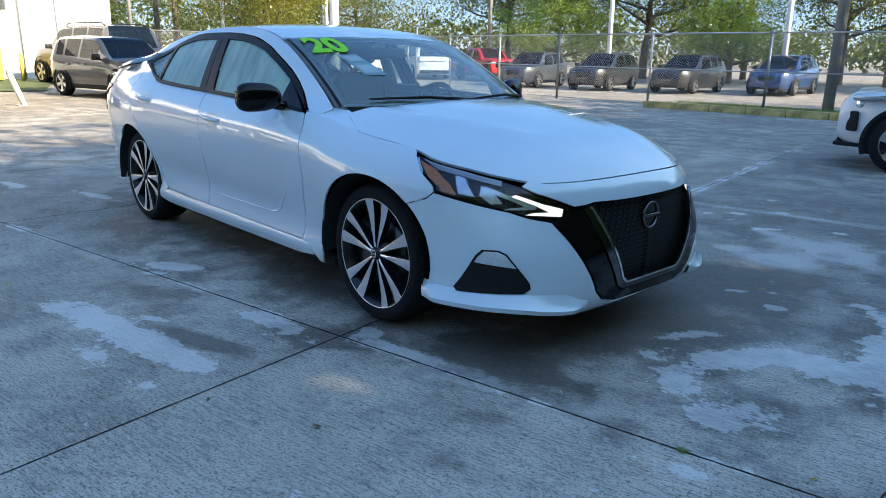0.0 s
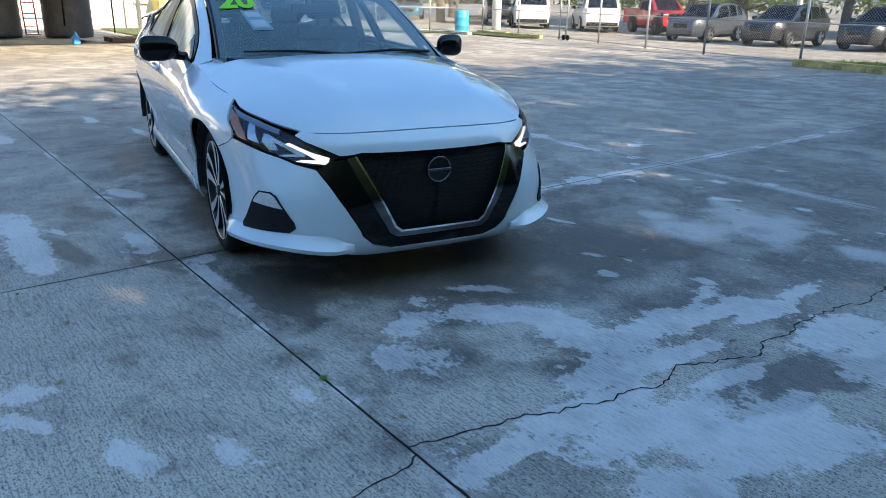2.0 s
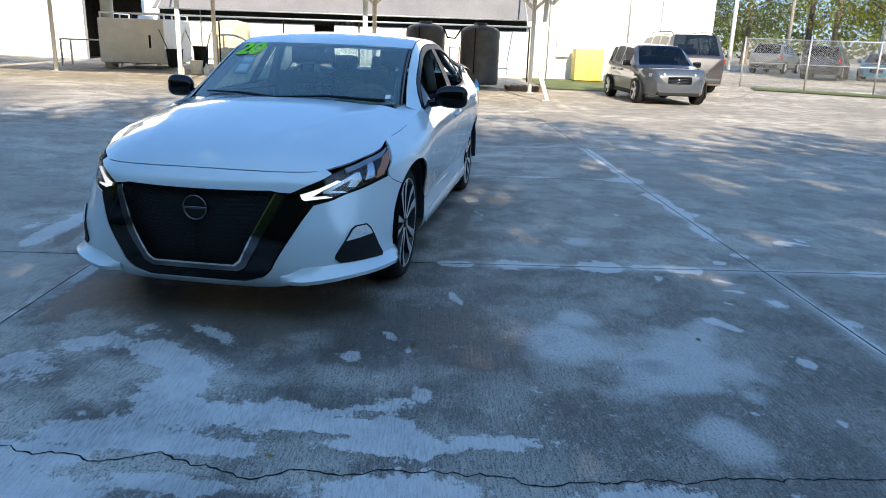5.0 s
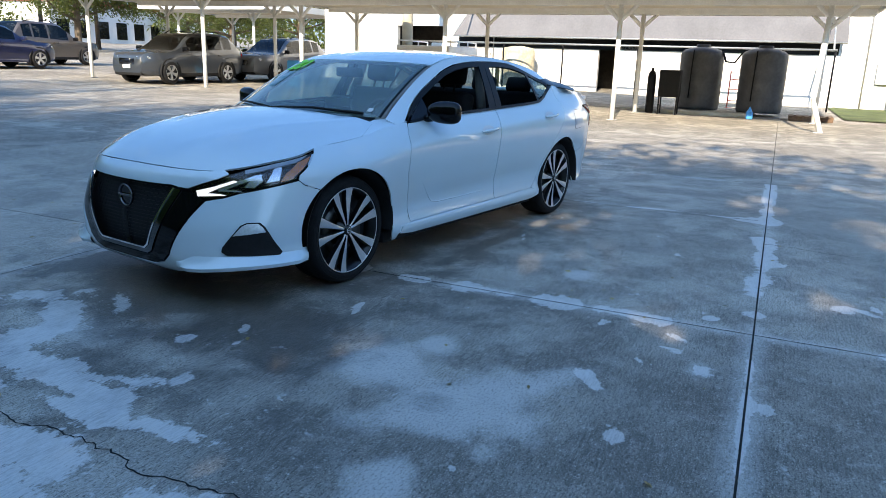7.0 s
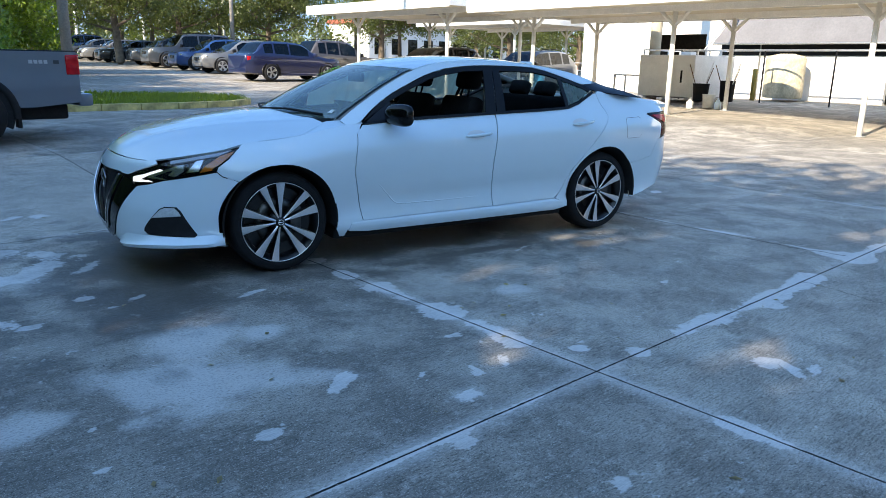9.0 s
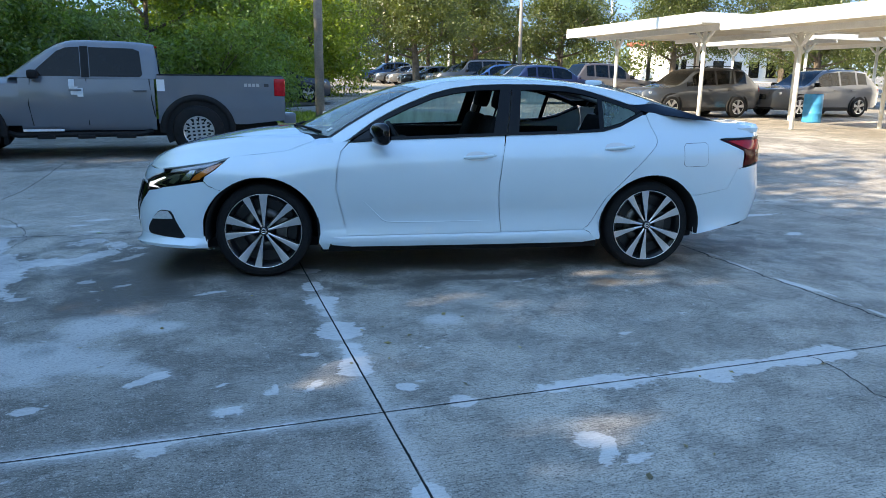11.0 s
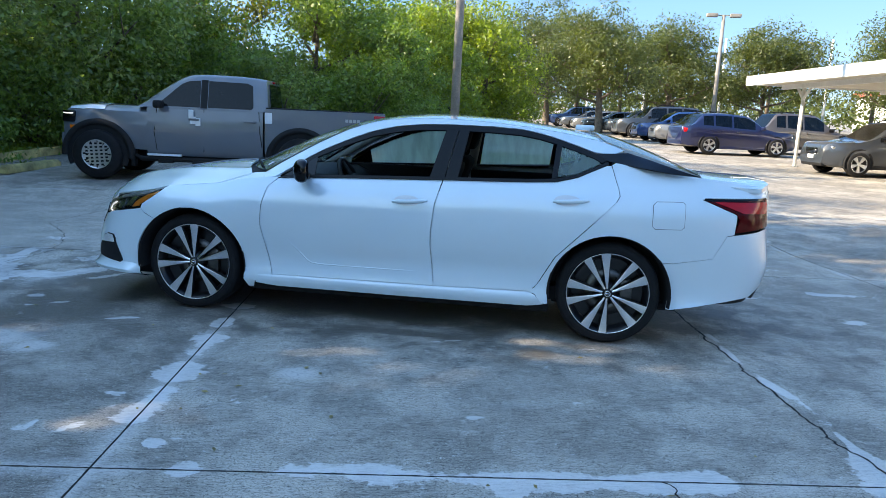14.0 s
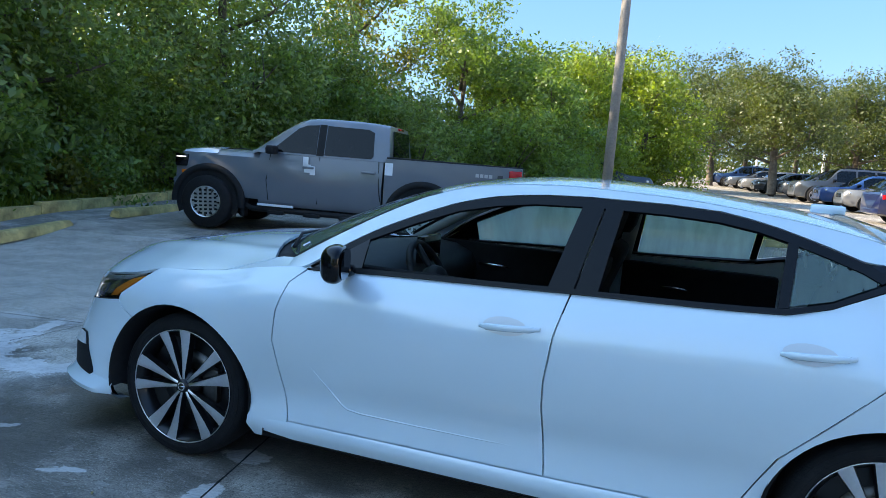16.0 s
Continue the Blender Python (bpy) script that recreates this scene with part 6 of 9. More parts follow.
SUV = dict(L=4.65, W=1.84, H=1.66, wb=2.70, front=.93, belt=1.04, hood=1.04, nose=.88, glass_f=(1.08, .08), glass_r=(-1.62, -2.2), pillars=((.48, -.42), (-.50, -1.18), (-1.27, -1.68)), r=.355, tail=1.08)
BIG = dict(L=5.2, W=2.0, H=1.90, wb=3.05, front=.93, belt=1.15, hood=1.18, nose=1.0, glass_f=(1.05, .35), glass_r=(-2.25, -2.5), pillars=((.55, -.35), (-.45, -1.25), (-1.35, -2.15)), r=.40, tail=1.2)
SMALL = dict(L=4.20, W=1.80, H=1.56, wb=2.60, front=.84, belt=.96, hood=.98, nose=.84, glass_f=(.95, .15), glass_r=(-1.65, -2.0), pillars=((.42, -.40), (-.48, -1.12), (-1.22, -1.55)), r=.335, tail=1.0)
SEDAN = dict(L=4.7, W=1.82, H=1.44, wb=2.75, front=.92, belt=.94, hood=.93, nose=.74, glass_f=(.95, .0), glass_r=(-1.25, -1.85), pillars=((.40, -.38), (-.46, -1.15)), r=.325, tail=1.02, rails=False, cladding=False)

crossover = loft_vehicle("crossover", "white compact crossover with black wheel-arch cladding", place(1.50, 6.65, 194, 2.62, .82, 1.31), WHITE_PAINT, **{**SMALL, "wb": 2.62, "front": .70, "L": 4.2, "H": 1.59, "rails": False})
for s in (1, -1):
    xn = 1.31 + .70
    lens = boxes((xn - .62, xn - .14, s * .745 - .10, s * .745 + .10, .80, .875), bevel=.03)
    for v in lens.verts:
        v.co.y += s * .16 * smooth((xn - .14 - v.co.x) / .5)
        v.co.z += .05 * smooth((xn - .14 - v.co.x) / .5)
    lamp_l = part("headlamp_lens", lens, REFLECTOR, crossover, "slim clear headlamp")
    part("rear_reflector", boxes((xn - .66, xn - .52, s * .835 - .06, s * .835 + .085, .855, .915), bevel=.02), DARK_RED, lamp_l)
    vent = boxes((xn - .22, xn - .09, s * .735 - .06, s * .735 + .045, .44, .68), bevel=.03)
    for v in vent.verts:
        v.co.y -= s * .12 * smooth((v.co.x - xn + .22) / .13)
    part("corner_vent", vent, BLACK_MATT, crossover, "black slatted vent in the bumper corner")
    lip = boxes((xn - .46, xn + .02, s * .66 - .20, s * .66 + .17, .26, .305), bevel=.02)
    for v in lip.verts:
        v.co.y -= s * .16 * smooth((v.co.x - xn + .34) / .34)
    part("lower_lip", lip, BLACK_MATT, crossover)
loft_vehicle("compact_suv", "grey compact SUV parked on the lot", place(-14.9, 3.70, 12, 2.6, -.80, 1.30), GREY_PAINT, **{**SMALL, "rails": False})
loft_vehicle("large_suv", "dark brown large SUV parked beside the white building", place(-23.3, 4.25, 191, 3.05, .85, 1.52), BROWN_PAINT, **{**BIG, "cladding": False})
loft_vehicle("family_suv", "dark grey family SUV beside the carport", place(-10.05, -17.25, 11, 2.7, .83, 1.35), GUN_PAINT, **{**SUV, "plate": True})
loft_vehicle("family_suv", "silver-grey family SUV under the carport", place(-15.0, -17.75, 11, 2.7, .83, 1.35), SILVER_PAINT, **SUV)
loft_vehicle("family_suv", "navy blue SUV in the rear lot", place(-10.35, -25.95, 191, 2.82, -.85, 1.41), NAVY_PAINT, **{**SUV, "wb": 2.82, "L": 4.88, "H": 1.64, "cladding": False, "rails": False})
loft_vehicle("family_suv", "tan metallic SUV in the rear lot", place(-14.0, -29.0, 191, 2.7, -.83, 1.35), TAN_PAINT, **{**SUV, "H": 1.78})
ROW = [(-7.4, -33.2, SILVER_PAINT, SUV, "silver SUV in the rear lot"), (-6.9, -36.4, BLUE_PAINT, SUV, "blue SUV in the rear lot"), (-6.3, -39.8, GUN_PAINT, BIG, "dark grey large SUV in the rear lot"), (-5.9, -43.4, GUN_PAINT, SUV, "dark grey SUV in the rear lot"), (-4.6, -47.0, BLACK_PAINT, SEDAN, "black sedan in the rear lot"), (-4.0, -50.2, SILVER_PAINT, SEDAN, "silver sedan in the rear lot"), (-3.2, -53.5, GREY_PAINT, SEDAN, "grey sedan in the rear lot"), (-2.2, -57.0, BLUE_PAINT, SUV, "blue SUV at the rear lot's end")]
for x, y, p, spec, lab in ROW:
    loft_vehicle("parked_car", lab, on_ground(x - 1.2, y, 9), p, **{**spec, "group": "cars in the rear lot"})
loft_vehicle("parked_car", "dark grey wagon parked behind the pickup", place(2.0, -25.0, 186, 2.75, -.82, 1.38), GUN_PAINT, **{**SUV, "H": 1.55})
loft_vehicle("parked_car", "black SUV beyond the grass island", on_ground(3.5, -46, 8), BLACK_PAINT, **SUV)
FENCE_CARS = [
    (-12.9, 27.6, -84, BLACK_PAINT, SUV, "black SUV parked beyond the fence"), (-9.7, 30.0, -84, BLUE_PAINT, SUV, "blue SUV parked beyond the fence"),
    (-16.2, 25.9, -78, BLACK_PAINT, SUV, "dark SUV parked beyond the fence"), (-19.6, 24.9, -74, GREY_PAINT, SUV, "grey SUV parked beyond the fence"),
    (-30.8, 22.8, 150, WHITE_PAINT, BIG, "white large SUV parked beyond the fence"), (-28.4, 25.6, 150, WHITE_PAINT, BIG, "white large SUV parked beyond the fence"),
    (-33.5, 20.6, 150, SILVER_PAINT, SUV, "silver SUV parked beyond the fence"), (-36.0, 15.2, 155, BLACK_PAINT, SUV, "black minivan with red tail lamps beyond the fence"),
    (-38.0, 18.6, -25, TEAL_PAINT, SEDAN, "teal sedan parked beyond the fence"), (-41.0, 14.0, 150, SILVER_PAINT, SUV, "silver SUV parked far beyond the fence"),
    (-36.2, 24.0, 150, BLACK_PAINT, SUV, "black SUV parked beyond the fence"), (-33.0, 29.5, 150, GUN_PAINT, SUV, "dark SUV parked beyond the fence"),
    (-5.0, 36.5, -70, RED_PAINT, SUV, "dark red SUV beyond the trees"),
]
for x, y, yaw, p, spec, lab in FENCE_CARS:
    loft_vehicle("parked_car", lab, on_ground(x, y, yaw), p, **{**spec, "group": "cars beyond the fence"})


def pickup(name, label, m, p, film=True, group=""):
    """A crew-cab pickup; x ahead, from the middle of the wheelbase."""
    t = thing(name, label, "pickup truck", group, m)
    wb, hw, r = 3.20, .92, .40
    xf, xr = 2.50, -2.82

    def sect(xs, f, nm, material, sharp_a=40):
        bm = bmesh.new()
        rows = [[bm.verts.new((x, y, z)) for y, z in f(x)] for x in xs]
        n = len(rows[0])
        for i in range(len(rows) - 1):
            for k in range(n - 1):
                bm.faces.new((rows[i][k], rows[i + 1][k], rows[i + 1][k + 1], rows[i][k + 1]))
        bm.faces.new(rows[0]), bm.faces.new(rows[-1][::-1])
        bmesh.ops.recalc_face_normals(bm, faces=bm.faces[:])
        sharp(bm, sharp_a)
        return part(nm, bm, material, t)

    def mirror_pts(half):
        return [(-y, z) for y, z in half] + [(y, z) for y, z in half[::-1]]

    def front_sec(x):
        d = max(0, (x - 1.75) / .75)
        w = hw * (1 - .10 * d ** 2.5)
        zt = 1.205 - .05 * d - .10 * max(0, d - .8) * 4
        return mirror_pts([(w * .95, .50), (w * .985, .62), (w, .80), (w * .99, .95), (w * .955, zt - .09), (w * .86, zt - .02), (w * .45, zt + .015), (0.02, zt + .02)])
    sect(list(np.linspace(.80, 2.30, 10)) + [2.40, 2.47], front_sec, "front_body", p)

    def cab_sec(x):
        w = hw
        return mirror_pts([(w * .94, .42), (w * .985, .52), (w, .80), (w * .99, 1.0), (w * .955, 1.2), (0.02, 1.21)])
    sect(np.linspace(-.94, .82, 10), cab_sec, "cab_body", p)
    top = curve([(-1.02, 1.21), (-1.0, 1.5), (-.965, 1.745), (-.6, 1.786), (-.1, 1.79), (.16, 1.765), (.33, 1.69), (.60, 1.51), (.98, 1.22)])

    def roof_sec(x):
        zt = top(x)
        k = min(max((zt - 1.21) / .66, 0.0), 1.0)
        wr = hw * (.95 - .17 * k)
        return mirror_pts([(hw * .95, 1.205), (hw * .95 - (hw * .95 - wr) * .5, 1.205 + (zt - 1.27) * .5 if k > .2 else 1.206), (wr, max(zt - .07, 1.207)), (wr * .90, max(zt - .015, 1.208)), (0.02, zt)])
    xs_r = [-1.02, -1.0, -.985, -.965, -.93, -.90, -.8, -.6, -.35, -.1, .05, .15, .3, .45, .6, .75, .88, .97]
    sect(xs_r, roof_sec, "roof", p, 50)
    # glass laid proud of the shell
    for s in (1, -1):
        def gy(x, z):
            return s * (hw * .953 - (hw * .17) * (z - 1.205) / .56 + .008)
        part("side_window", patch([(.62, 1.235), (.58, 1.32), (.28, 1.60), (.16, 1.655), (-.03, 1.672), (-.03, 1.235)], lambda a, b: (a, gy(a, b), b), step=.15, rim=.004, out=lambda c: Vector((0, s, 0))), DARK_GLASS, t)
        part("side_window", patch([(-.16, 1.235), (-.16, 1.672), (-.70, 1.662), (-.78, 1.62), (-.80, 1.27), (-.77, 1.235)], lambda a, b: (a, gy(a, b), b), step=.15, rim=.004, out=lambda c: Vector((0, s, 0))), DARK_GLASS, t)
        part("window_trim", patch([(-.04, 1.22), (-.04, 1.685), (-.15, 1.685), (-.15, 1.22)], lambda a, b: (a, gy(a, b), b), step=.2, rim=.004, out=lambda c: Vector((0, s, 0))), BLACK_TRIM, t)
        # door gaps and handles
        for pts in ([(.66, .50), (.70, .80), (.66, 1.2)], [(-.10, .50), (-.10, 1.2)], [(-.93, .62), (-.90, .85), (-.88, 1.2)]):
            bm = bmesh.new()
            tube(bm, [(x, s * (hw * (.985 if z < .6 else 1.0) - (.04 if z > 1.1 else 0) + .0), z) for x, z in pts], .007, 5)
            part("door_gap", bm, BLACK_MATT, t)
        for hx in (.06, -.76):
            bm = boxes((hx - .09, hx + .09, s * (hw - .004) - .03, s * (hw - .004) + .03, 1.015, 1.05), bevel=.012)
            part("door_handle", bm, p, t)
        bm = bmesh.new()
        box(bm, .52, .66, s * (hw + .11) - .11, s * (hw + .11) + .11, 1.19, 1.32, .04)
        tube(bm, [(.60, s * (hw - .06), 1.22), (.60, s * (hw + .04), 1.24)], .03, 6)
        part("door_mirror", bm, BLACK_MATT, t)
        # step bar
        bm = bmesh.new()
        tube(bm, [(1.02, s * .86, .40), (.9, s * .93, .36), (-.75, s * .93, .36), (-.88, s * .86, .40)], .04, 8)
        for bx in (.5, -.05, -.55):
            box(bm, bx - .12, bx + .12, s * .96 - .05, s * .96 + .05, .30, .355, .01)
        part("side_step", bm, BLACK_MATT, t)
        # flares
        for a in (wb / 2, -wb / 2):
            bm = bmesh.new()
            rings = []
            for rad, y in ((r + .06, .70), (r + .06, hw + .035), (r + .10, hw + .045), (r + .15, hw + .03), (r + .16, hw - .02)):
                rings.append([bm.verts.new((a + rad * (math.cos(ang) * 1.04), y * s, r + .02 + rad * math.sin(ang))) for ang in np.linspace(radians(-5), radians(188), 24)])
            for q in range(4):
                for k in range(23):
                    bm.faces.new((rings[q][k], rings[q][k + 1], rings[q + 1][k + 1], rings[q + 1][k]))
            c = [bm.verts.new((a + (r + .10) * math.cos(ang), (hw + .012) * s, r + .02 + (r + .10) * math.sin(ang))) for ang in np.linspace(radians(-25), radians(205), 24)]
            mid = bm.verts.new((a, (hw + .012) * s, r))
            for k in range(23):
                bm.faces.new((mid, c[k], c[k + 1]))
            bmesh.ops.recalc_face_normals(bm, faces=bm.faces[:])
            part("wheel_flare", bm, BLACK_MATT, t)
            wheel_ob = add_wheel(t, a, .875 * s, r, 12 if film else 6, .27, ALLOY if film else RIM_DARK, turn=14)
            if film:
                bm = bmesh.new()
                for k in range(-2, 3):
                    for j in range(-3, 4):
                        if math.hypot(k * .078, j * .058) < .20:
                            box(bm, k * .078 - .020, k * .078 + .020, .128, .134, j * .058 - .014, j * .058 + .014)
                bars = part("wheel_film", bm, BLACK_TRIM, wheel_ob, "dark printed film over the rim", flat=True)
                bars["kind"] = "stuff"
                bars.matrix_basis = pose(0, 0, 0, 0, -14 + 4 * s, 0)
        bm = boxes((wb / 2 - .58, wb / 2 - .52, s * .86 - .10, s * .86 + .06, .22, .50), bevel=.01)
        part("mud_flap", bm, BLACK_MATT, t)
        bm = boxes((-wb / 2 - .58, -wb / 2 - .53, s * .86 - .10, s * .86 + .06, .22, .52), bevel=.01)
        part("mud_flap", bm, BLACK_MATT, t)
        hl = boxes((2.28, 2.475, s * .70 - .17, s * .70 + .13, .93, 1.05), bevel=.03)
        part("headlamp", hl, REFLECTOR, t)
        bz = boxes((2.10, 2.46, s * .875 - .09, s * .875 + .028, .90, 1.09), bevel=.03)
        part("lamp_bezel", bz, BLACK_GLOSS, t, "dark corner lamp surround")
        part("lamp_strip", boxes((2.16, 2.42, s * .875 + .018 * s - .012, s * .875 + .018 * s + .014, 1.035, 1.055), bevel=.006), LAMP_WHITE, t, "white strip of the corner lamp")
        am = boxes((2.12, 2.26, s * .885 - .03, s * .885 + .03, .80, .86), bevel=.015)
        part("side_marker", am, AMBER, t)
        tl = bmesh.new()
        box(tl, xr - .012, xr + .16, s * .85 - .08, s * .85 + .085, .95, 1.23, .02)
        part("tail_lamp", tl, RED_LENS, t)
        bm = boxes((xr + .03, xr + .17, s * .895 - .02, s * .895 + .028, 1.02, 1.07), bevel=.008)
        part("lamp_stripe", bm, PAPER, t)
    # windshield and rear glass
    part("windshield", patch([(-.66, 0), (.66, 0), (.58, 1), (-.58, 1)], lambda a, b: (.955 - .80 * b + .03 * math.sin(math.pi * b), a, top(.955 - .80 * b + .03 * math.sin(math.pi * b)) + .004), step=.2, rim=0, out=lambda c: Vector((1, 0, 1))), GLASS_TINT, t)
    part("rear_window", patch([(-.62, 1.29), (.62, 1.29), (.58, 1.67), (-.58, 1.67)], lambda a, b: (-1.032 + .045 * (b - 1.21) / .6, a, b), step=.3, rim=.01, out=lambda c: Vector((-1, 0, 0))), DARK_GLASS, t)
    # bed
    for s in (1, -1):
        bm = bmesh.new()
        side_poly = [(-.97, .52), (-.97, 1.26), (-2.80, 1.27), (-2.82, 1.24), (-2.82, .56), (-2.25, .50), (-2.1, .50)] + [(-wb / 2 + (r + .07) * math.cos(a), r + .02 + (r + .07) * math.sin(a)) for a in np.linspace(radians(170), radians(10), 14)] + [(-1.15, .50)]
        part("bed_side", patch(side_poly, lambda a, b: (a, s * (hw * (.985 if b < .6 else 1.0) + .004 - .03 * max(0, b - 1.05)), b), step=.12, rim=.06, out=lambda c: Vector((0, s, 0))), p, t)
        bm = boxes((-2.80, -.98, s * .84 - .05, s * .84 + .06, 1.25, 1.285), bevel=.012)
        part("bed_rail", bm, BLACK_MATT, t)
    part("tailgate", boxes((-2.83, -2.75, -.76, .76, .60, 1.27), bevel=.02), p, t)
    part("bed_floor", boxes((-2.80, -.98, -.82, .82, .62, .70), (-1.05, -.97, -.84, .84, .6, 1.24)), BLACK_MATT, t)
    part("rear_bumper", boxes((-3.0, -2.80, -.86, .86, .50, .68), bevel=.04), p, t)
    part("chassis", boxes((-2.75, 2.35, -.55, .55, .30, .52), bevel=.04), BLACK_MATT, t)
    part("front_bumper", boxes((2.28, 2.56, -.84, .84, .46, .74), bevel=.06), p, t)
    part("skid_plate", boxes((2.25, 2.50, -.70, .70, .34, .47), bevel=.04), BLACK_MATT, t)
    part("grille", boxes((2.42, 2.50, -.56, .56, .76, 1.06), bevel=.03), BLACK_GLOSS, t)
    part("brake_light", boxes((-1.0, -.93, -.16, .16, 1.70, 1.73), bevel=.01), RED_LENS, t)
    bm = bmesh.new()
    for s in (1, -1):
        tube(bm, [(-.15, s * .60, 1.80), (-.25, s * .60, 1.845), (-.75, s * .60, 1.84), (-.85, s * .60, 1.79)], .018, 6)
    if film:
        FILM = mat("white_protective_film", (.76, .80, .84), .18, var=.08, scale=6, coat=.8)
        s = 1
        def film_z(a, b):
            half = front_sec(a)[2:8]
            return float(np.interp(abs(b), [-y for y, z in half][::-1], [z for y, z in half][::-1])) + .010
        part("hood_film", patch([(1.50, -.868), (1.9, -.868), (2.3, -.80), (2.3, .80), (1.9, .868), (1.50, .868)], lambda a, b: (a, b * 1.004, film_z(a, b)), step=.06, rim=0, out=UP), FILM, t, "white protective film on the hood")
        part("film_patch", boxes((.02, .12, .917, .926, .96, 1.08), (.06, .14, .917, .926, 1.02, 1.19), (-.05, .03, .917, .926, .93, 1.06)), FILM, t, "white film on the door edge", flat=True)
        part("film_patch", boxes((-1.08, -.97, .905, .926, 1.02, 1.2)), FILM, t, flat=True)
        part("film_patch", boxes((.25, .80, .93, .972, .415, .45)), FILM, t, "white film on the step", flat=True)
        # plain bars where the bed's lettering is
        DEC = mat("pale_decal", (.38, .39, .40), .5)
        bm = bmesh.new()
        for k in range(4):
            box(bm, -2.26 - k * .06, -2.215 - k * .06, .926, .929, 1.10, 1.15)
        part("bed_decal", bm, DEC, t, flat=True)
        part("bed_decal", boxes((-2.58, -2.51, .925, .929, 1.10, 1.15)), mat("dark_decal", (.03, .03, .035), .5), t, flat=True)
    # a short front overhang
    for ob in t.children:
        if ob.type == 'MESH' and not ob.name.startswith(("wheel", "mud")):
            for v in ob.data.vertices:
                if v.co.x > 1.75:
                    v.co.x = 1.75 + (v.co.x - 1.75) * .58
                elif v.co.x < -.97:
                    v.co.x = -1.10 + (v.co.x + .97) * 1.07
                elif v.co.x < -.15:
                    v.co.x = -.15 + (v.co.x + .15) * 1.1585
        elif ob.name.startswith(("wheel", "mud")):
            at_rear = ob.matrix_basis.translation.x < 0 or (ob.type == 'MESH' and ob.data.vertices[0].co.x < 0)
            if at_rear:
                ob.matrix_basis = pose(-.09, 0, 0) @ ob.matrix_basis
    return t


TRUCK_YAW = 12
pickup("pickup_truck", "slate grey crew-cab pickup with white protective film on its hood", place(6.32, -5.68, TRUCK_YAW, 3.2, .93, 1.6), TRUCK_PAINT)
pickup("pickup_truck", "red crew-cab pickup parked beyond the fence", on_ground(-25.3, 27.6, -20), RED_PAINT, film=False, group="cars beyond the fence")

# ---- buildings, carports, fence ----
def at(p, q, z=0.0):
    """A place along the lot's own axes, from the middle of the sedan."""
    v = E1 * p + E2 * q
    return Vector((v.x, v.y, z))


LOT_DEG = math.degrees(LOT)
LOT_M = pose(0, 0, 0, 0, 0, LOT_DEG)
WALL_WHITE = mat("white_painted_masonry", (.72, .715, .70), .8, var=.06, scale=.7, fine=.05, fine_scale=20, bump=.25, bump_scale=40)
WALL_RIB = mat("white_ribbed_cladding", (.78, .78, .76), .55, var=.05, scale=.8, fine=.05)
def shade_cloth(name, base, open_share):
    """Woven cloth: its threads, and the light that passes between them."""
    m = mat(name, base, .8, var=.12, scale=1.2, fine=.08, fine_scale=14)
    nt = m.node_tree
    gap, mx = nt.nodes.new("ShaderNodeBsdfTransparent"), nt.nodes.new("ShaderNodeMixShader")
    mx.inputs[0].default_value = open_share
    nt.links.new(nt.nodes["Principled BSDF"].outputs[0], mx.inputs[1])
    nt.links.new(gap.outputs[0], mx.inputs[2])
    nt.links.new(mx.outputs[0], nt.nodes["Material Output"].inputs[0])
    return m


AWNING = shade_cloth("grey_shade_cloth", (.14, .14, .155), .05)
DARK_IN = mat("dark_interior_wall", (.05, .045, .04), .9, var=.3)
CREAM = mat("cream_carport_ceiling", (.62, .58, .48), .7, var=.08, scale=2)
TANK = mat("dark_grey_poly_tank", (.078, .081, .09), .55, var=.25, scale=2.5, fine=.12, fine_scale=12)
YELLOW = mat("yellow_steel", (.56, .43, .10), .55, var=.15, scale=4)
WPL, WPR, WH = -24.4, 12.0, 6.6      # wall plane, right end, height

building = thing("building", "white painted building with a long wall facing the lot", "building", m=LOT_M)
bm = bmesh.new()
openings = [(-13.0, -10.7, .1, 2.75), (-3.95, -3.15, .12, 2.15)]
qs = [-16.8] + [v for o in openings for v in o[:2]] + [WPR]
for a, b2 in ((-16.8, -13.0), (-10.7, -3.95), (-3.15, WPR)):
    box(bm, WPL - .25, WPL, a, b2, -.3, WH)
for a, b2, z0, z1 in openings:
    box(bm, WPL - .25, WPL, a, b2, z1, WH)
    box(bm, WPL - .25, WPL, a, b2, -.3, z0)
bmesh.ops.remove_doubles(bm, verts=bm.verts[:], dist=.0005)
part("wall", bm, WALL_WHITE, building, flat=True)
part("wall", boxes((WPL - 14, WPL - .25, WPR - .25, WPR, -.3, WH)), WALL_WHITE, building, flat=True)
part("wall", boxes((WPL - 14, WPL - .25, -16.8, -16.55, -.3, WH)), WALL_WHITE, building, flat=True)
part("wall", boxes((WPL - 14.2, WPL - 14, -16.8, WPR, -.3, WH)), WALL_WHITE, building, flat=True)
part("roof", boxes((WPL - 14.3, WPL + .12, -16.95, WPR + .12, WH, WH + .25), bevel=.03), WALL_RIB, building, flat=True)
for a, b2, z0, z1 in openings:
    part("doorway_lining", boxes((WPL - 3.0, WPL - 2.9, a - 1, b2 + 1, 0, 3.2), (WPL - 3, WPL - .26, a - 1, a - .9, 0, 3.2), (WPL - 3, WPL - .26, b2 + .9, b2 + 1, 0, 3.2)), DARK_IN, building, flat=True)
bm = bmesh.new()
q = -16.8
while q < -13.2:
    box(bm, WPL, WPL + .035, q, q + .10, .1, WH)
    q += .30
part("wall_ribs", bm, WALL_RIB, building, flat=True)
part("door", boxes((WPL - .02, WPL + .03, -3.12, -2.30, .14, 2.12), bevel=.01), WALL_RIB, building, "white door standing open")
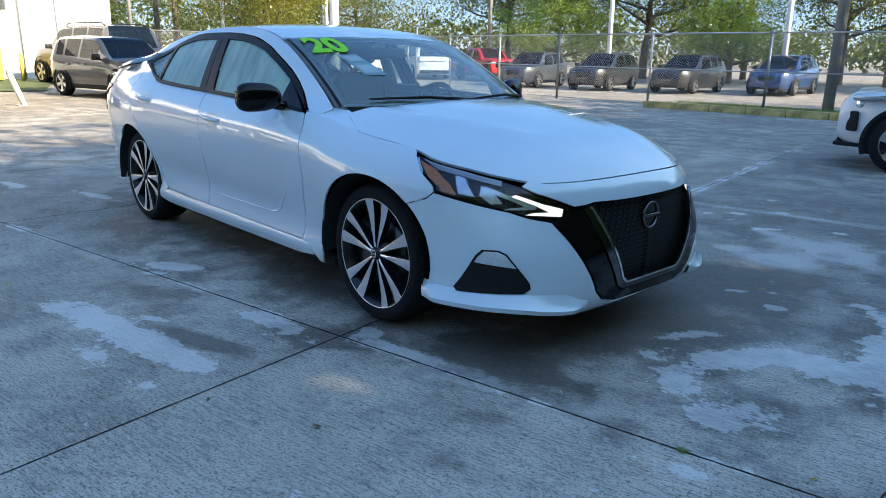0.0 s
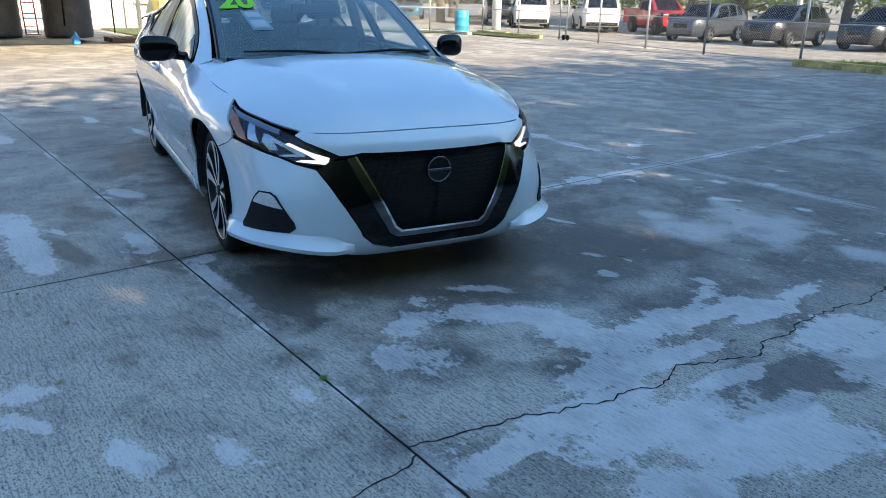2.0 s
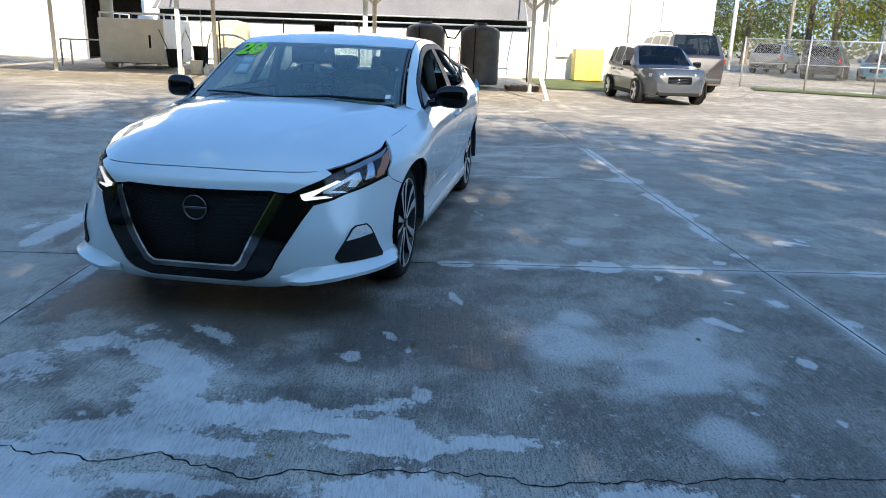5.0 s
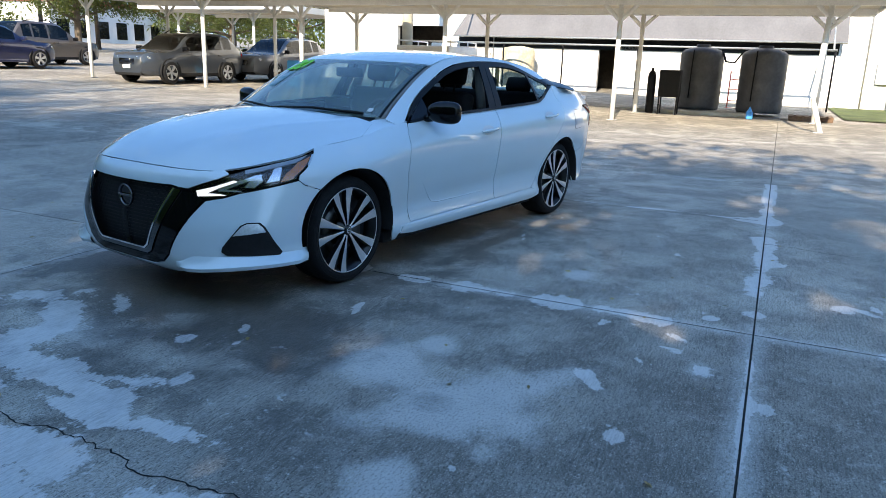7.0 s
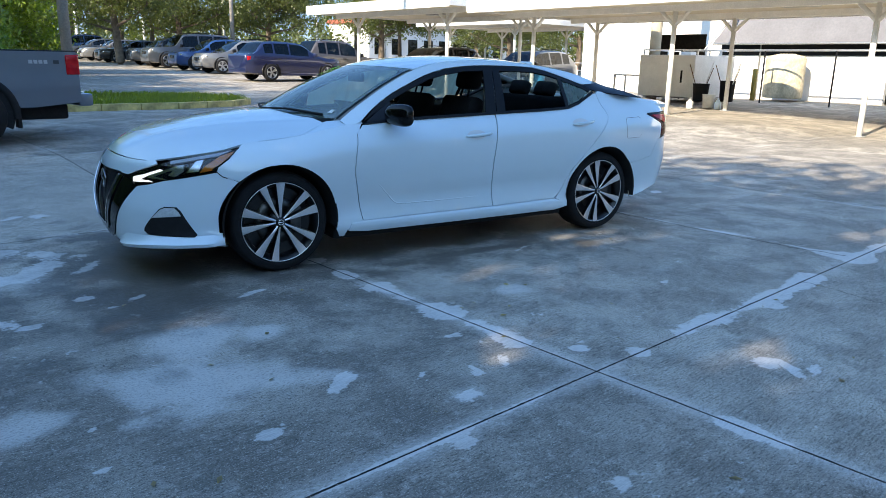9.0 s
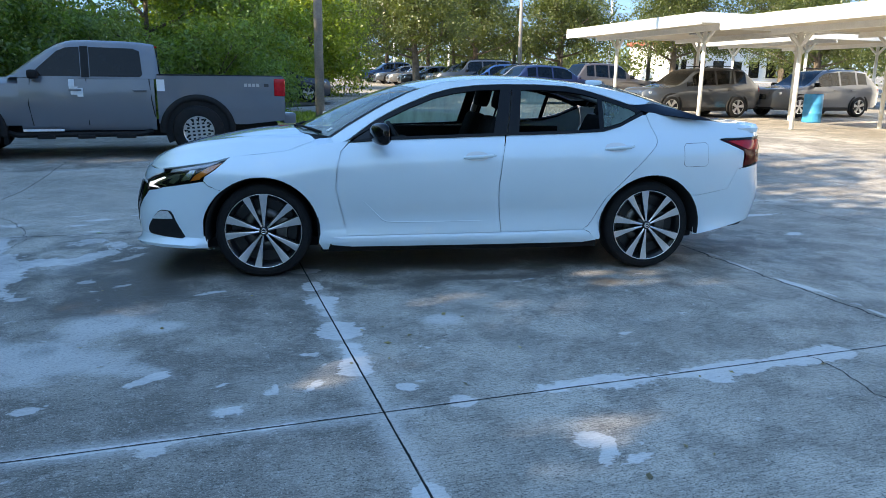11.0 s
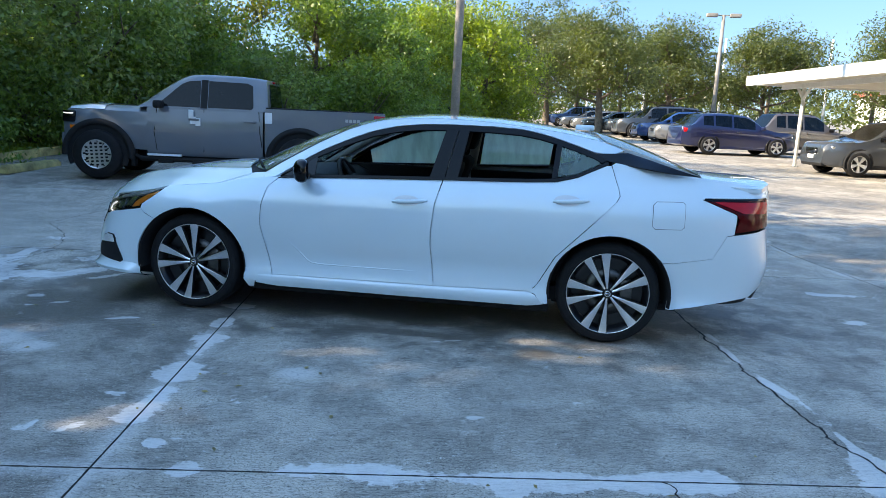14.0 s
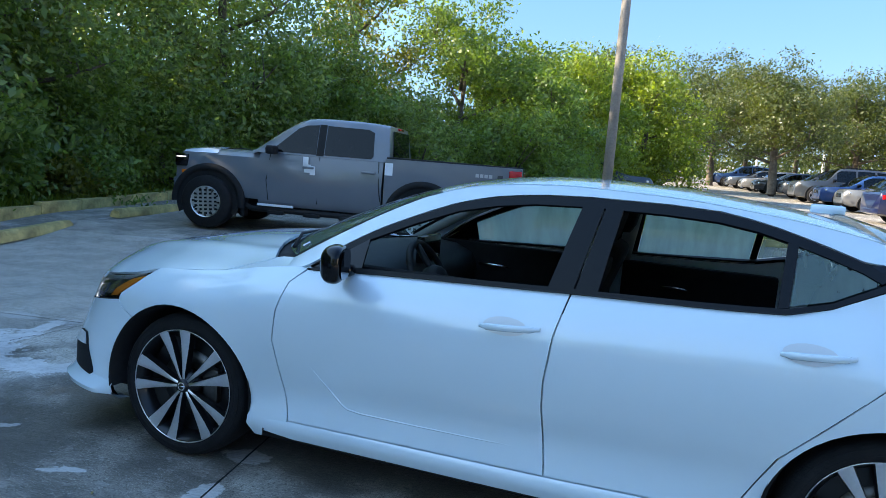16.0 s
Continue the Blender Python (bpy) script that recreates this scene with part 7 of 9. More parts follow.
for q0 in (1.1, 4.35, 5.0):
    part("door", boxes((WPL - .02, WPL + .025, q0 - .45, q0 + .45, .14, 2.15), bevel=.01), WALL_RIB, building, "closed white door")
bm = bmesh.new()
for k in range(9):
    box(bm, WPL + .02, WPL + .06, 2.3, 3.0, 1.0 + k * .10, 1.04 + k * .10)
part("wall_vent", bm, WALL_RIB, building, flat=True)
part("electric_box", boxes((WPL, WPL + .16, 5.75, 6.25, 1.0, 1.75), bevel=.02), WALL_WHITE, building, "white wall-mounted electric box")
for q0, z1 in ((5.4, WH), (8.6, WH), (9.9, 3.8), (-8.4, WH)):
    bm = bmesh.new()
    tube(bm, [(WPL + .05, q0, .1), (WPL + .05, q0, z1)], .03, 8)
    part("wall_pipe", bm, GALV, building)
part("wall_lamp", boxes((WPL, WPL + .22, 7.2, 7.45, 4.6, 4.85), bevel=.03), GALV, building)

awning = thing("awning", "grey shade-cloth awning sloping down from the building wall", "awning", m=LOT_M)
bm = bmesh.new()
vs = [bm.verts.new(c) for c in ((WPL + .02, -9.2, 3.95), (WPL + .02, 4.6, 3.95), (WPL + .75, 4.7, 2.36), (WPL + .75, -10.0, 2.36))]
vs2 = [bm.verts.new(v.co + Vector((.02, 0, -.05))) for v in vs]
for f in ((0, 1, 2, 3), (7, 6, 5, 4), (0, 4, 5, 1), (1, 5, 6, 2), (2, 6, 7, 3), (3, 7, 4, 0)):
    bm.faces.new([(vs + vs2)[i] for i in f])
part("sheet", bm, AWNING, awning, flat=True)
bm = bmesh.new()
tube(bm, [(WPL + .77, -10.0, 2.33), (WPL + .77, 4.7, 2.33)], .03, 8)
part("hem_tube", bm, GALV, awning)
# black sheet on the wall, deepening the awning's shade by colour
part("shaded_opening", boxes((WPL + .005, WPL + .03, -10.0, 4.5, 1.93, 2.33)), BLACK_MATT, building, "long black strip standing in for the shade under the awning", flat=True)
bm = bmesh.new()
tube(bm, [(WPL + 2.9, -10.0, 2.03), (WPL + 2.9, 4.3, 2.03)], .035, 8)
part("edge_tube", bm, GALV, awning)
for q0 in (-10.0, -6.9, -4.6, -1.9, .7, 4.25):
    bm = bmesh.new()
    tube(bm, [(WPL + 2.9, q0, .1), (WPL + 2.9, q0, 2.05)], .028, 8)
    part("post", bm, BLACK_TRIM, awning)
for q0 in (-9.2, 4.2):
    bm = bmesh.new()
    tube(bm, [(WPL + .1, q0, 3.85), (WPL + 2.9, q0, 2.0)], .03, 6)
    part("side_brace", bm, GALV, awning)

apron = thing("service_apron", "raised stained concrete apron in front of the building", "pavement", m=LOT_M, kind="structure")
part("slab", boxes((WPL, -17.7, -14.2, 2.2, -.2, .12), bevel=.01), CONCRETE, apron, flat=True)
part("edge", boxes((-17.72, -17.52, -14.2, 2.2, -.2, .125), bevel=.015), CONCRETE_LIGHT, apron, flat=True)


def carport(label, rows, cols, p0, p1, q0, q1, zu, bent=None):
    c = thing("carport", label, "carport", "carports", LOT_M)
    part("roof_deck", boxes((p0, p1, q0, q1, zu + .10, zu + .24), bevel=.01), WHITE_STEEL, c, flat=True)
    part("ceiling_panel", boxes((p0 + .12, p1 - .12, q0 + .12, q1 - .12, zu + .03, zu + .10)), CREAM, c, flat=True)
    part("fascia", boxes((p1 - .06, p1, q0, q1, zu - .06, zu + .27), bevel=.008), WHITE_STEEL, c, flat=True)
    part("fascia", boxes((p0, p0 + .06, q0, q1, zu - .06, zu + .27), bevel=.008), WHITE_STEEL, c, flat=True)
    part("fascia", boxes((p0, p1, q0 - .03, q0 + .03, zu - .02, zu + .268), bevel=.008), WHITE_STEEL, c, flat=True)
    part("fascia", boxes((p0, p1, q1 - .03, q1 + .03, zu - .02, zu + .268), bevel=.008), WHITE_STEEL, c, flat=True)
    for p in rows:
        part("beam", boxes((p - .06, p + .06, q0 + .1, q1 - .1, zu - .13, zu + .04), bevel=.01), WHITE_STEEL, c, flat=True)
        for q in cols:
            w = at(p, q)
            zg = ground_z(w.x, w.y)
            bm = bmesh.new()
            if bent and abs(p - bent[0]) < .1 and abs(q - bent[1]) < .3:
                tube(bm, [(p, q + .04, zg), (p, q - .16, zg + .60), (p, q - .20, zg + .68), (p, q - .20, zg + .8), (p, q - .12, zu - .1)], .062, 10)
            else:
                tube(bm, [(p, q, zg), (p, q, zu - .1)], .062, 10)
            post = part("post", bm, WHITE_STEEL, c)
            for s in (1, -1):
                bm = bmesh.new()
                tube(bm, [(p, q, zu - .50), (p, q + s * .40, zu - .12)], .05, 8)
                part("brace", bm, WHITE_STEEL, post)
            bm = boxes((p - .11, p + .11, q - .11, q + .11, zg, zg + .015), bevel=.004)
            part("base_plate", bm, GALV, post, flat=True)
    for q in cols[:-1]:
        bm = boxes(((rows[0] + rows[1]) / 2 - .18, (rows[0] + rows[1]) / 2 + .18, q + 2.0, q + 2.9, zu - .02, zu + .035), bevel=.02)
        part("ceiling_lamp", bm, GALV, c, flat=True)
    return c


carport("white steel carport with Y-braced posts, one post bent", (-16.8, -13.6), (-10.5, -5.75, -1.0, 3.74), -18.5, -11.9, -11.7, 4.9, 2.92, bent=(-13.6, 3.74))
carport("white steel carport over the parked SUVs", (-16.6, -13.0), (-18.75, -13.75), -17.9, -11.7, -20.3, -12.3, 3.12)
carport("white steel carport further back on the lot", (-26.5, -22.6), (-24.0, -19.5), -28, -21.3, -25.2, -17.9, 3.25)


# fence of wire mesh
def fence(name, label, pts, h=1.85, gate=None):
    f = thing(name, label, "fence")
    for a, b2 in zip(pts[:-1], pts[1:]):
        a, b2 = Vector((*a, 0)), Vector((*b2, 0))
        L = (b2 - a).length
        d = (b2 - a) / L
        n = max(1, round(L / 2.6))

        def P(s, z):
            w = a + d * s
            return (w.x, w.y, ground_z(w.x, w.y) + z)
        for i in range(n + 1):
            bm = bmesh.new()
            s = L * i / n
            tube(bm, [P(s, 0), P(s, h + .06)], .032, 8)
            part("post", bm, GALV, f)
        bm = bmesh.new()
        tube(bm, [P(0, h), P(L, h)], .022, 6)
        part("top_rail", bm, GALV, f)
        bm = bmesh.new()
        tube(bm, [P(0, h * .52), P(L, h * .52)], .016, 6)
        tube(bm, [P(0, .06), P(L, .06)], .012, 6)
        part("mid_rail", bm, GALV, f)
        bm = bmesh.new()
        step, w = .075, .0022
        nrm = Vector((-d.y, d.x, 0)) * .004
        k = -int(h / step)
        while k * step < L:
            for s0, s1 in ((k * step, k * step + h), (k * step + h, k * step)):
                za, zb, xa, xb = .05, h, s0, s1
                if xa < 0 or xb < 0 or xa > L or xb > L:
                    t0 = 0.0
                    t1 = 1.0
                    for lim in (0.0, L):
                        if abs(xb - xa) > 1e-6:
                            tt = (lim - xa) / (xb - xa)
                            inside0 = 0 <= xa <= L
                            if 0 < tt < 1:
                                if inside0:
                                    t1 = min(t1, tt)
                                else:
                                    t0 = max(t0, tt)
                    xa2, xb2 = xa + (xb - xa) * t0, xa + (xb - xa) * t1
                    za2, zb2 = .05 + (h - .05) * t0, .05 + (h - .05) * t1
                    xa, xb, za, zb = xa2, xb2, za2, zb2
                    if not (-.01 <= xa <= L + .01 and -.01 <= xb <= L + .01):
                        continue
                p0, p1 = Vector(P(xa, za)), Vector(P(xb, zb))
                side = (p1 - p0).cross(nrm).normalized() * w
                vv = [bm.verts.new(c) for c in (p0 - side, p1 - side, p1 + side, p0 + side)]
                bm.faces.new(vv)
            k += 1
        o = part("wire_mesh", bm, mat("galvanised_wire", (.36, .36, .36), .5, metal=.5), f, flat=True)
        o["kind"] = "stuff"
    return f


fence("fence", "chain-link fence with galvanised posts along the lot", [(12, 15.8), (-3.6, 14.5), (-10.0, 14.75), (-18.0, 15.6)])
fence("fence", "chain-link fence running to the building corner", [(-18.0, 15.6), (-22.9, 15.1), (-25.2, 8.6)])
gw = thing("gate_wheels", "pair of black rubber gate wheels on a steel foot", "gate wheel")
bm = bmesh.new()
for dx in (-.12, .12):
    lathe(bm, [(0, -.03), (.09, -.03), (.1, 0), (.09, .03), (0, .03)], 16, 'y', (-17.2 + dx, 15.3, .10))
part("tyres", bm, RUBBER, gw)
bm = bmesh.new()
tube(bm, [(-17.2, 15.3, .1), (-17.2, 15.38, 2.2)], .035, 8)
part("foot", bm, GALV, gw)


# kerbs, wheel stops
def kerb_run(label, pts, h=.15, w=.16, piece=.92, material=None, closed=False):
    k = thing("kerb", label, "kerb", kind="structure")
    path = [Vector((*p, 0)) for p in pts]
    if closed:
        path.append(path[0].copy())
    seg = []
    for a, b2 in zip(path[:-1], path[1:]):
        n = max(1, round((b2 - a).length / piece))
        seg += [(a.lerp(b2, i / n), a.lerp(b2, (i + 1) / n)) for i in range(n)]
    for a, b2 in seg:
        d = (b2 - a)
        L = d.length
        yaw = math.degrees(math.atan2(d.y, d.x))
        c = (a + b2) / 2
        bm = bmesh.new()
        box(bm, -L / 2 + .006, L / 2 - .006, -w / 2, w / 2, -.1, h, .025)
        sharp(bm, 50)
        o = part("kerb_stone", bm, material or YELLOW_WORN, k)
        o.matrix_basis = pose(c.x, c.y, ground_z(c.x, c.y), 0, 0, yaw)
    return k


ISLAND = [(6.5, -10.9), (2.5, -12.0), (-.9, -12.7), (-2.4, -13.4), (-3.1, -14.3), (-3.1, -15.4), (-2.3, -16.3), (1, -16.9), (6.5, -16.2)]
kerb_run("worn yellowish kerb round the grass island", ISLAND)
bm = bmesh.new()
bm.faces.new([bm.verts.new((x, y, ground_z(x, y) + .13)) for x, y in ISLAND])
tagged(part("grass_island", bm, GRASS, flat=True), "mown grass on the kerbed island", "lawn", kind="structure")
kerb_run("worn yellow kerb before the fence", [(-6.6, 14.15), (-2, 14.25), (4, 14.6), (12, 15.3)])
kerb_run("worn yellow kerb along the wood's edge", [(8.75, -3.2), (9.2, -6.0), (9.75, -9.4), (10.2, -12)], h=.17)
kerb_run("worn kerb along the western fence", [(-18.6, 15.2), (-22.6, 14.7)], h=.12)


def lawn(label, pts, z=.02):
    bm = bmesh.new()
    bm.faces.new([bm.verts.new((x, y, ground_z(x, y) + z)) for x, y in pts])
    return tagged(part("lawn", bm, GRASS, flat=True), label, "lawn", kind="structure")


lawn("strip of mown grass beyond the fence", [(-6.6, 14.3), (12, 15.6), (12, 18.5), (-6.6, 17.2)], .05)
lawn("strip of grass beside the building", [tuple(at(-24.3, 4.4)[:2]), tuple(at(-18.6, 4.6)[:2]), tuple(at(-18.3, 6.4)[:2]), tuple(at(-21.6, 8.2)[:2]), tuple(at(-24.3, 12)[:2])], .03)
lawn("strip of grass along the western fence", [(-18.8, 15.4), (-22.8, 14.9), (-25.2, 9.0), (-23.6, 8.8), (-21.8, 13.6), (-18.8, 14.4)], .02)
SOIL = mat("leaf_litter_soil", (.06, .045, .03), .95, var=.4, scale=2, fine=.4, fine_scale=40, bump=.8, bump_scale=50)
bm = bmesh.new()
bm.faces.new([bm.verts.new((x, y, ground_z(x, y) + .04)) for x, y in [(8.8, 30), (8.8, -3.2), (9.25, -6), (9.8, -9.4), (10.2, -12), (7, -17), (4, -20), (1, -24), (6, -40), (40, -40), (40, 30)]])
tagged(part("wood_floor", bm, SOIL, flat=True), "leaf litter and soil under the trees", "ground", kind="structure")


def wheel_stop(x, y, yaw, label):
    bm = bmesh.new()
    prof = [(-.09, 0), (-.075, .10), (-.045, .135), (.045, .135), (.075, .10), (.09, 0)]
    rows = [[bm.verts.new((t, a, z)) for a, z in prof] for t in (-.92, -.88, -.4, .2, .88, .92)]
    for r_, k in ((0, .8), (5, .8)):
        for v in rows[r_]:
            v.co.z *= k
    for i in range(5):
        for k in range(5):
            bm.faces.new((rows[i][k], rows[i][k + 1], rows[i + 1][k + 1], rows[i + 1][k]))
    bm.faces.new(rows[0]), bm.faces.new(rows[-1][::-1])
    bmesh.ops.recalc_face_normals(bm, faces=bm.faces[:])
    sharp(bm, 35)
    o = part("wheel_stop", bm, YELLOW_WORN)
    o.matrix_basis = on_ground(x, y, yaw)
    return tagged(o, label, "wheel stop", "wheel stops")


wheel_stop(7.62, -3.78, -69, "worn yellow concrete wheel stop on the lot")
wheel_stop(8.12, -6.45, -80, "worn yellow concrete wheel stop before the pickup")
wheel_stop(8.55, -8.9, -78, "worn yellow concrete wheel stop by the kerb")


# poles
def pole(name, label, x, y, h, r0, r1, material, lean=(0, 0)):
    bm = bmesh.new()
    z = ground_z(x, y)
    tube(bm, [(x, y, z), (x + lean[0] * .5, y + lean[1] * .5, z + h / 2), (x + lean[0], y + lean[1], z + h)], [r0, (r0 + r1) / 2, r1], 12)
    return tagged(part(name, bm, material), label, "pole")


POLE_GREY = mat("weathered_grey_concrete_pole", (.25, .23, .21), .85, var=.2, scale=2, fine=.15, fine_scale=30, bump=.3)
POLE_WOOD = mat("brown_timber_pole", (.16, .10, .065), .9, var=.3, scale=3, fine=.3, fine_scale=25, bump=.5)
pole("light_pole", "tall weathered grey light pole on the grass island", 1.30, -12.75, 9.5, .115, .085, POLE_GREY)
part_box = boxes((1.05, 1.25, -12.9, -12.65, .30, .62), bevel=.02)
tagged(part("meter_box", part_box, WHITE_STEEL), "small white box beside the light pole", "box")
pole("utility_pole", "leaning grey utility pole behind the fence", -3.05, 17.0, 8.5, .14, .11, POLE_GREY, (.06, .02))
pole("utility_pole", "thick white pole behind the fence corner", -25.5, 17.4, 7.5, .22, .20, WHITE_STEEL)
for x, y, h, mt, lab in ((-19.2, 30.5, 9, WHITE_STEEL, "white pole beyond the fence"), (-27.5, 30, 9, POLE_GREY, "grey pole beyond the fence"), (-10.2, 31.0, 9, WHITE_STEEL, "white pole beyond the fence"), (-6.4, 32.5, 9.5, POLE_WOOD, "brown timber utility pole"), (-3.1, 27.5, 8, WHITE_STEEL, "white pole beyond the fence"), (-42, 20, 9, WHITE_STEEL, "white pole far beyond the fence"), (-36, 24, 9, WHITE_STEEL, "white pole far beyond the fence"), (-44, 12, 9, WHITE_STEEL, "white pole far beyond the fence"), (-40, 26.5, 9, WHITE_STEEL, "white pole far beyond the fence"), (-50, 17, 9, POLE_GREY, "grey pole far beyond the fence")):
    pole("utility_pole", lab, x, y, h, .13, .10, mt)
pole("concrete_post", "thick cream concrete post beside the carport", -17.6, -13.4, 6.5, .2, .2, mat("cream_concrete", (.50, .43, .31), .85, var=.12, scale=3))
for x, y, h in ((-16, -62, 8), (-10, -66, 8), (-5, -70, 8), (-24, -60, 8), (-30, -58, 8), (-36, -50, 8)):
    pole("utility_pole", "slim white pole in the distance", x, y, h, .11, .09, WHITE_STEEL)

lamp_post = thing("street_lamp", "tall grey lot lamp with two shoebox heads", "street lamp", m=on_ground(-12.2, -46.5, 0))
bm = bmesh.new()
tube(bm, [(0, 0, 0), (0, 0, 8.05)], [.16, .11], 12)
part("mast", bm, POLE_GREY, lamp_post)
for s in (1, -1):
    bm = boxes((s * .75 - .35, s * .75 + .35, -.2, .2, 7.9, 8.13), bevel=.04)
    part("lamp_head", bm, POLE_GREY, lamp_post)
    bm = bmesh.new()
    tube(bm, [(0, 0, 8.0), (s * .45, 0, 8.03)], .04, 6)
    part("arm", bm, POLE_GREY, lamp_post)


# tanks and yard clutter
def tank(x, y, label):
    t = thing("storage_tank", label, "storage tank", "tanks", on_ground(x, y, 0) @ Matrix.Diagonal((.87, .87, .88, 1)))
    bm = bmesh.new()
    prof = [(0, .12), (.70, .12), (.72, .2)]
    for k in range(6):
        z = .25 + k * .29
        prof += [(.725, z), (.735, z + .12), (.725, z + .27)]
    prof += [(.71, 2.03), (.60, 2.12), (.35, 2.20), (.25, 2.21)]
    lathe(bm, prof, 40, 'z')
    bmesh.ops.recalc_face_normals(bm, faces=bm.faces[:])
    part("shell", bm, TANK, t)
    bm = bmesh.new()
    lathe(bm, [(0, 2.30), (.22, 2.30), (.24, 2.27), (.24, 2.20)], 24, 'z')
    bmesh.ops.recalc_face_normals(bm, faces=bm.faces[:])
    part("lid", bm, TANK, t)
    bm = bmesh.new()
    tube(bm, [(.74, -.1, 2.1), (.80, -.1, 1.5), (.79, -.12, .5)], .025, 6)
    part("pipe", bm, BLACK_TRIM, t)
    return t


tank(-18.75, -2.85, "dark grey upright poly water tank"), tank(-18.75, -1.05, "dark grey upright poly water tank")
bm = bmesh.new()
tube(bm, [(-18.7, -2.25, 1.86), (-18.6, -2.1, 1.56), (-18.6, -1.85, 1.54), (-18.65, -1.65, 1.85)], .03, 6)
tagged(part("hose", bm, BLACK_MATT), "black hose slung between the tanks", "hose")
cab = thing("steel_cabinet", "black steel cabinet on legs beside the tanks", "cabinet", m=on_ground(-17.0, -3.2, LOT_DEG))
part("body", boxes((-.25, .25, -.29, .29, .50, 1.27), bevel=.03), BLACK_MATT, cab)
for a in (-.2, .2):
    for b2 in (-.25, .25):
        part("leg", boxes((a - .02, a + .02, b2 - .02, b2 + .02, 0, .52)), BLACK_MATT, cab, flat=True)
cyl = thing("gas_cylinder", "tall black gas cylinder beside the cabinet", "cylinder", m=on_ground(-16.9, -3.72, 0))
bm = bmesh.new()
lathe(bm, [(0, 0), (.115, 0), (.12, .05), (.12, 1.05), (.09, 1.18), (.04, 1.22), (.04, 1.30), (0, 1.30)], 20, 'z')
bmesh.ops.recalc_face_normals(bm, faces=bm.faces[:])
part("bottle", bm, BLACK_TRIM, cyl)
ht = thing("hand_truck", "red steel hand truck leaning between the tanks", "hand truck", m=on_ground(-19.6, -2.0, LOT_DEG))
bm = bmesh.new()
for b2 in (-.16, .16):
    tube(bm, [(0, b2, .15), (-.12, b2, 1.25)], .02, 6)
for z in (.35, .7, 1.0, 1.2):
    tube(bm, [(-.11 * z, -.16, z), (-.11 * z, .16, z)], .015, 6)
box(bm, 0, .25, -.2, .2, .13, .15)
part("frame_tubes", bm, RED_PAINT, ht)


def barrel(x, y, material, label):
    bm = bmesh.new()
    lathe(bm, [(0, 0), (.27, 0), (.285, .04), (.285, .26), (.297, .29), (.285, .32), (.285, .58), (.297, .61), (.285, .64), (.285, .86), (.27, .90), (.25, .89), (0, .885)], 28, 'z')
    bmesh.ops.recalc_face_normals(bm, faces=bm.faces[:])
    o = part("barrel", bm, material)
    o.matrix_basis = on_ground(x, y, 0)
    return tagged(o, label, "barrel")


barrel(-22.3, 13.75, mat("teal_plastic_drum", (.03, .30, .42), .5, var=.15, scale=5), "teal plastic drum before the fence")
barrel(-14.3, -15.9, mat("blue_plastic_drum", (.04, .28, .55), .5, var=.15, scale=5), "blue plastic drum under the carport")
tagged(part("kerb_block", boxes((-22.75, -21.1, 13.35, 13.55, 0, .13), bevel=.02), CONCRETE_LIGHT), "pale concrete wheel stop under the drum", "wheel stop")
# jugs, bucket
def jug(x, y, material, label, z=0.0):
    bm = bmesh.new()
    box(bm, -.09, .09, -.09, .09, 0, .22, .04)
    lathe(bm, [(.085, .2), (.03, .30), (.025, .34), (0, .345)], 14, 'z')
    bmesh.ops.recalc_face_normals(bm, faces=bm.faces[:])
    o = part("jug", bm, material)
    o.matrix_basis = on_ground(x, y, 20, z)
    return tagged(o, label, "jug")


jug(-17.24, -.95, mat("blue_fluid_plastic", (.06, .30, .72), .3, var=.1), "blue fluid jug by the tank")
jug(-14.95, -9.45, mat("white_plastic", (.75, .75, .73), .4, var=.05), "white plastic jug on the apron edge")
jug(-15.65, -9.0, mat("pale_blue_plastic", (.55, .66, .75), .4), "pale blue bottle beside the bucket")
bk = bmesh.new()
lathe(bk, [(0, .02), (.16, .02), (.19, .40), (.20, .42), (.18, .41), (.15, .06), (0, .05)], 24, 'z')
bmesh.ops.recalc_face_normals(bk, faces=bk.faces[:])
o = tagged(part("bucket", bk, mat("grey_white_plastic", (.62, .62, .60), .5, var=.12)), "pale plastic bucket at the apron's edge", "bucket")
o.matrix_basis = on_ground(-15.6, -9.3, 0)
# skid tank, stained cream tank, table, bollards, bins
sk = thing("skid_tank", "white painted steel skid tank with worn marks", "tank", m=on_ground(-18.15, -12.36, LOT_DEG, .12))
part("box", boxes((-1.35, 1.35, -1.05, 1.05, .08, 1.45), bevel=.04), WHITE_STEEL, sk)
for k in (-.8, 0, .8):
    part("skid", boxes((-1.3, 1.3, k - .06, k + .06, 0, .08)), GALV, sk, flat=True)
for x0, x1, y0, y1 in ((-1.2, 1.2, 1.0, 1.04), (-1.2, 1.2, -1.04, -1.0), (1.16, 1.2, -1.0, 1.0)):
    part("rail", boxes((x0, x1, y0, y1, 1.60, 1.64)), WHITE_STEEL, sk, flat=True)
for x0 in (-1.2, -.4, .4, 1.16):
    for y0 in (-1.04, 1.0):
        part("rail_post", boxes((x0, x0 + .04, y0, y0 + .04, 1.44, 1.61)), WHITE_STEEL, sk, flat=True)
part("vent_cap", boxes((-.2, .2, -.2, .2, 1.45, 1.58), bevel=.03), WHITE_STEEL, sk)
part("mark", boxes((1.351, 1.355, .55, .62, .55, .95)), BLACK_TRIM, sk, flat=True)
ct = bmesh.new()
lathe(ct, [(0, 0), (.85, 0), (.87, .05), (.87, 1.5), (.8, 1.62), (.3, 1.72), (0, 1.72)], 32, 'z')
bmesh.ops.recalc_face_normals(ct, faces=ct.faces[:])
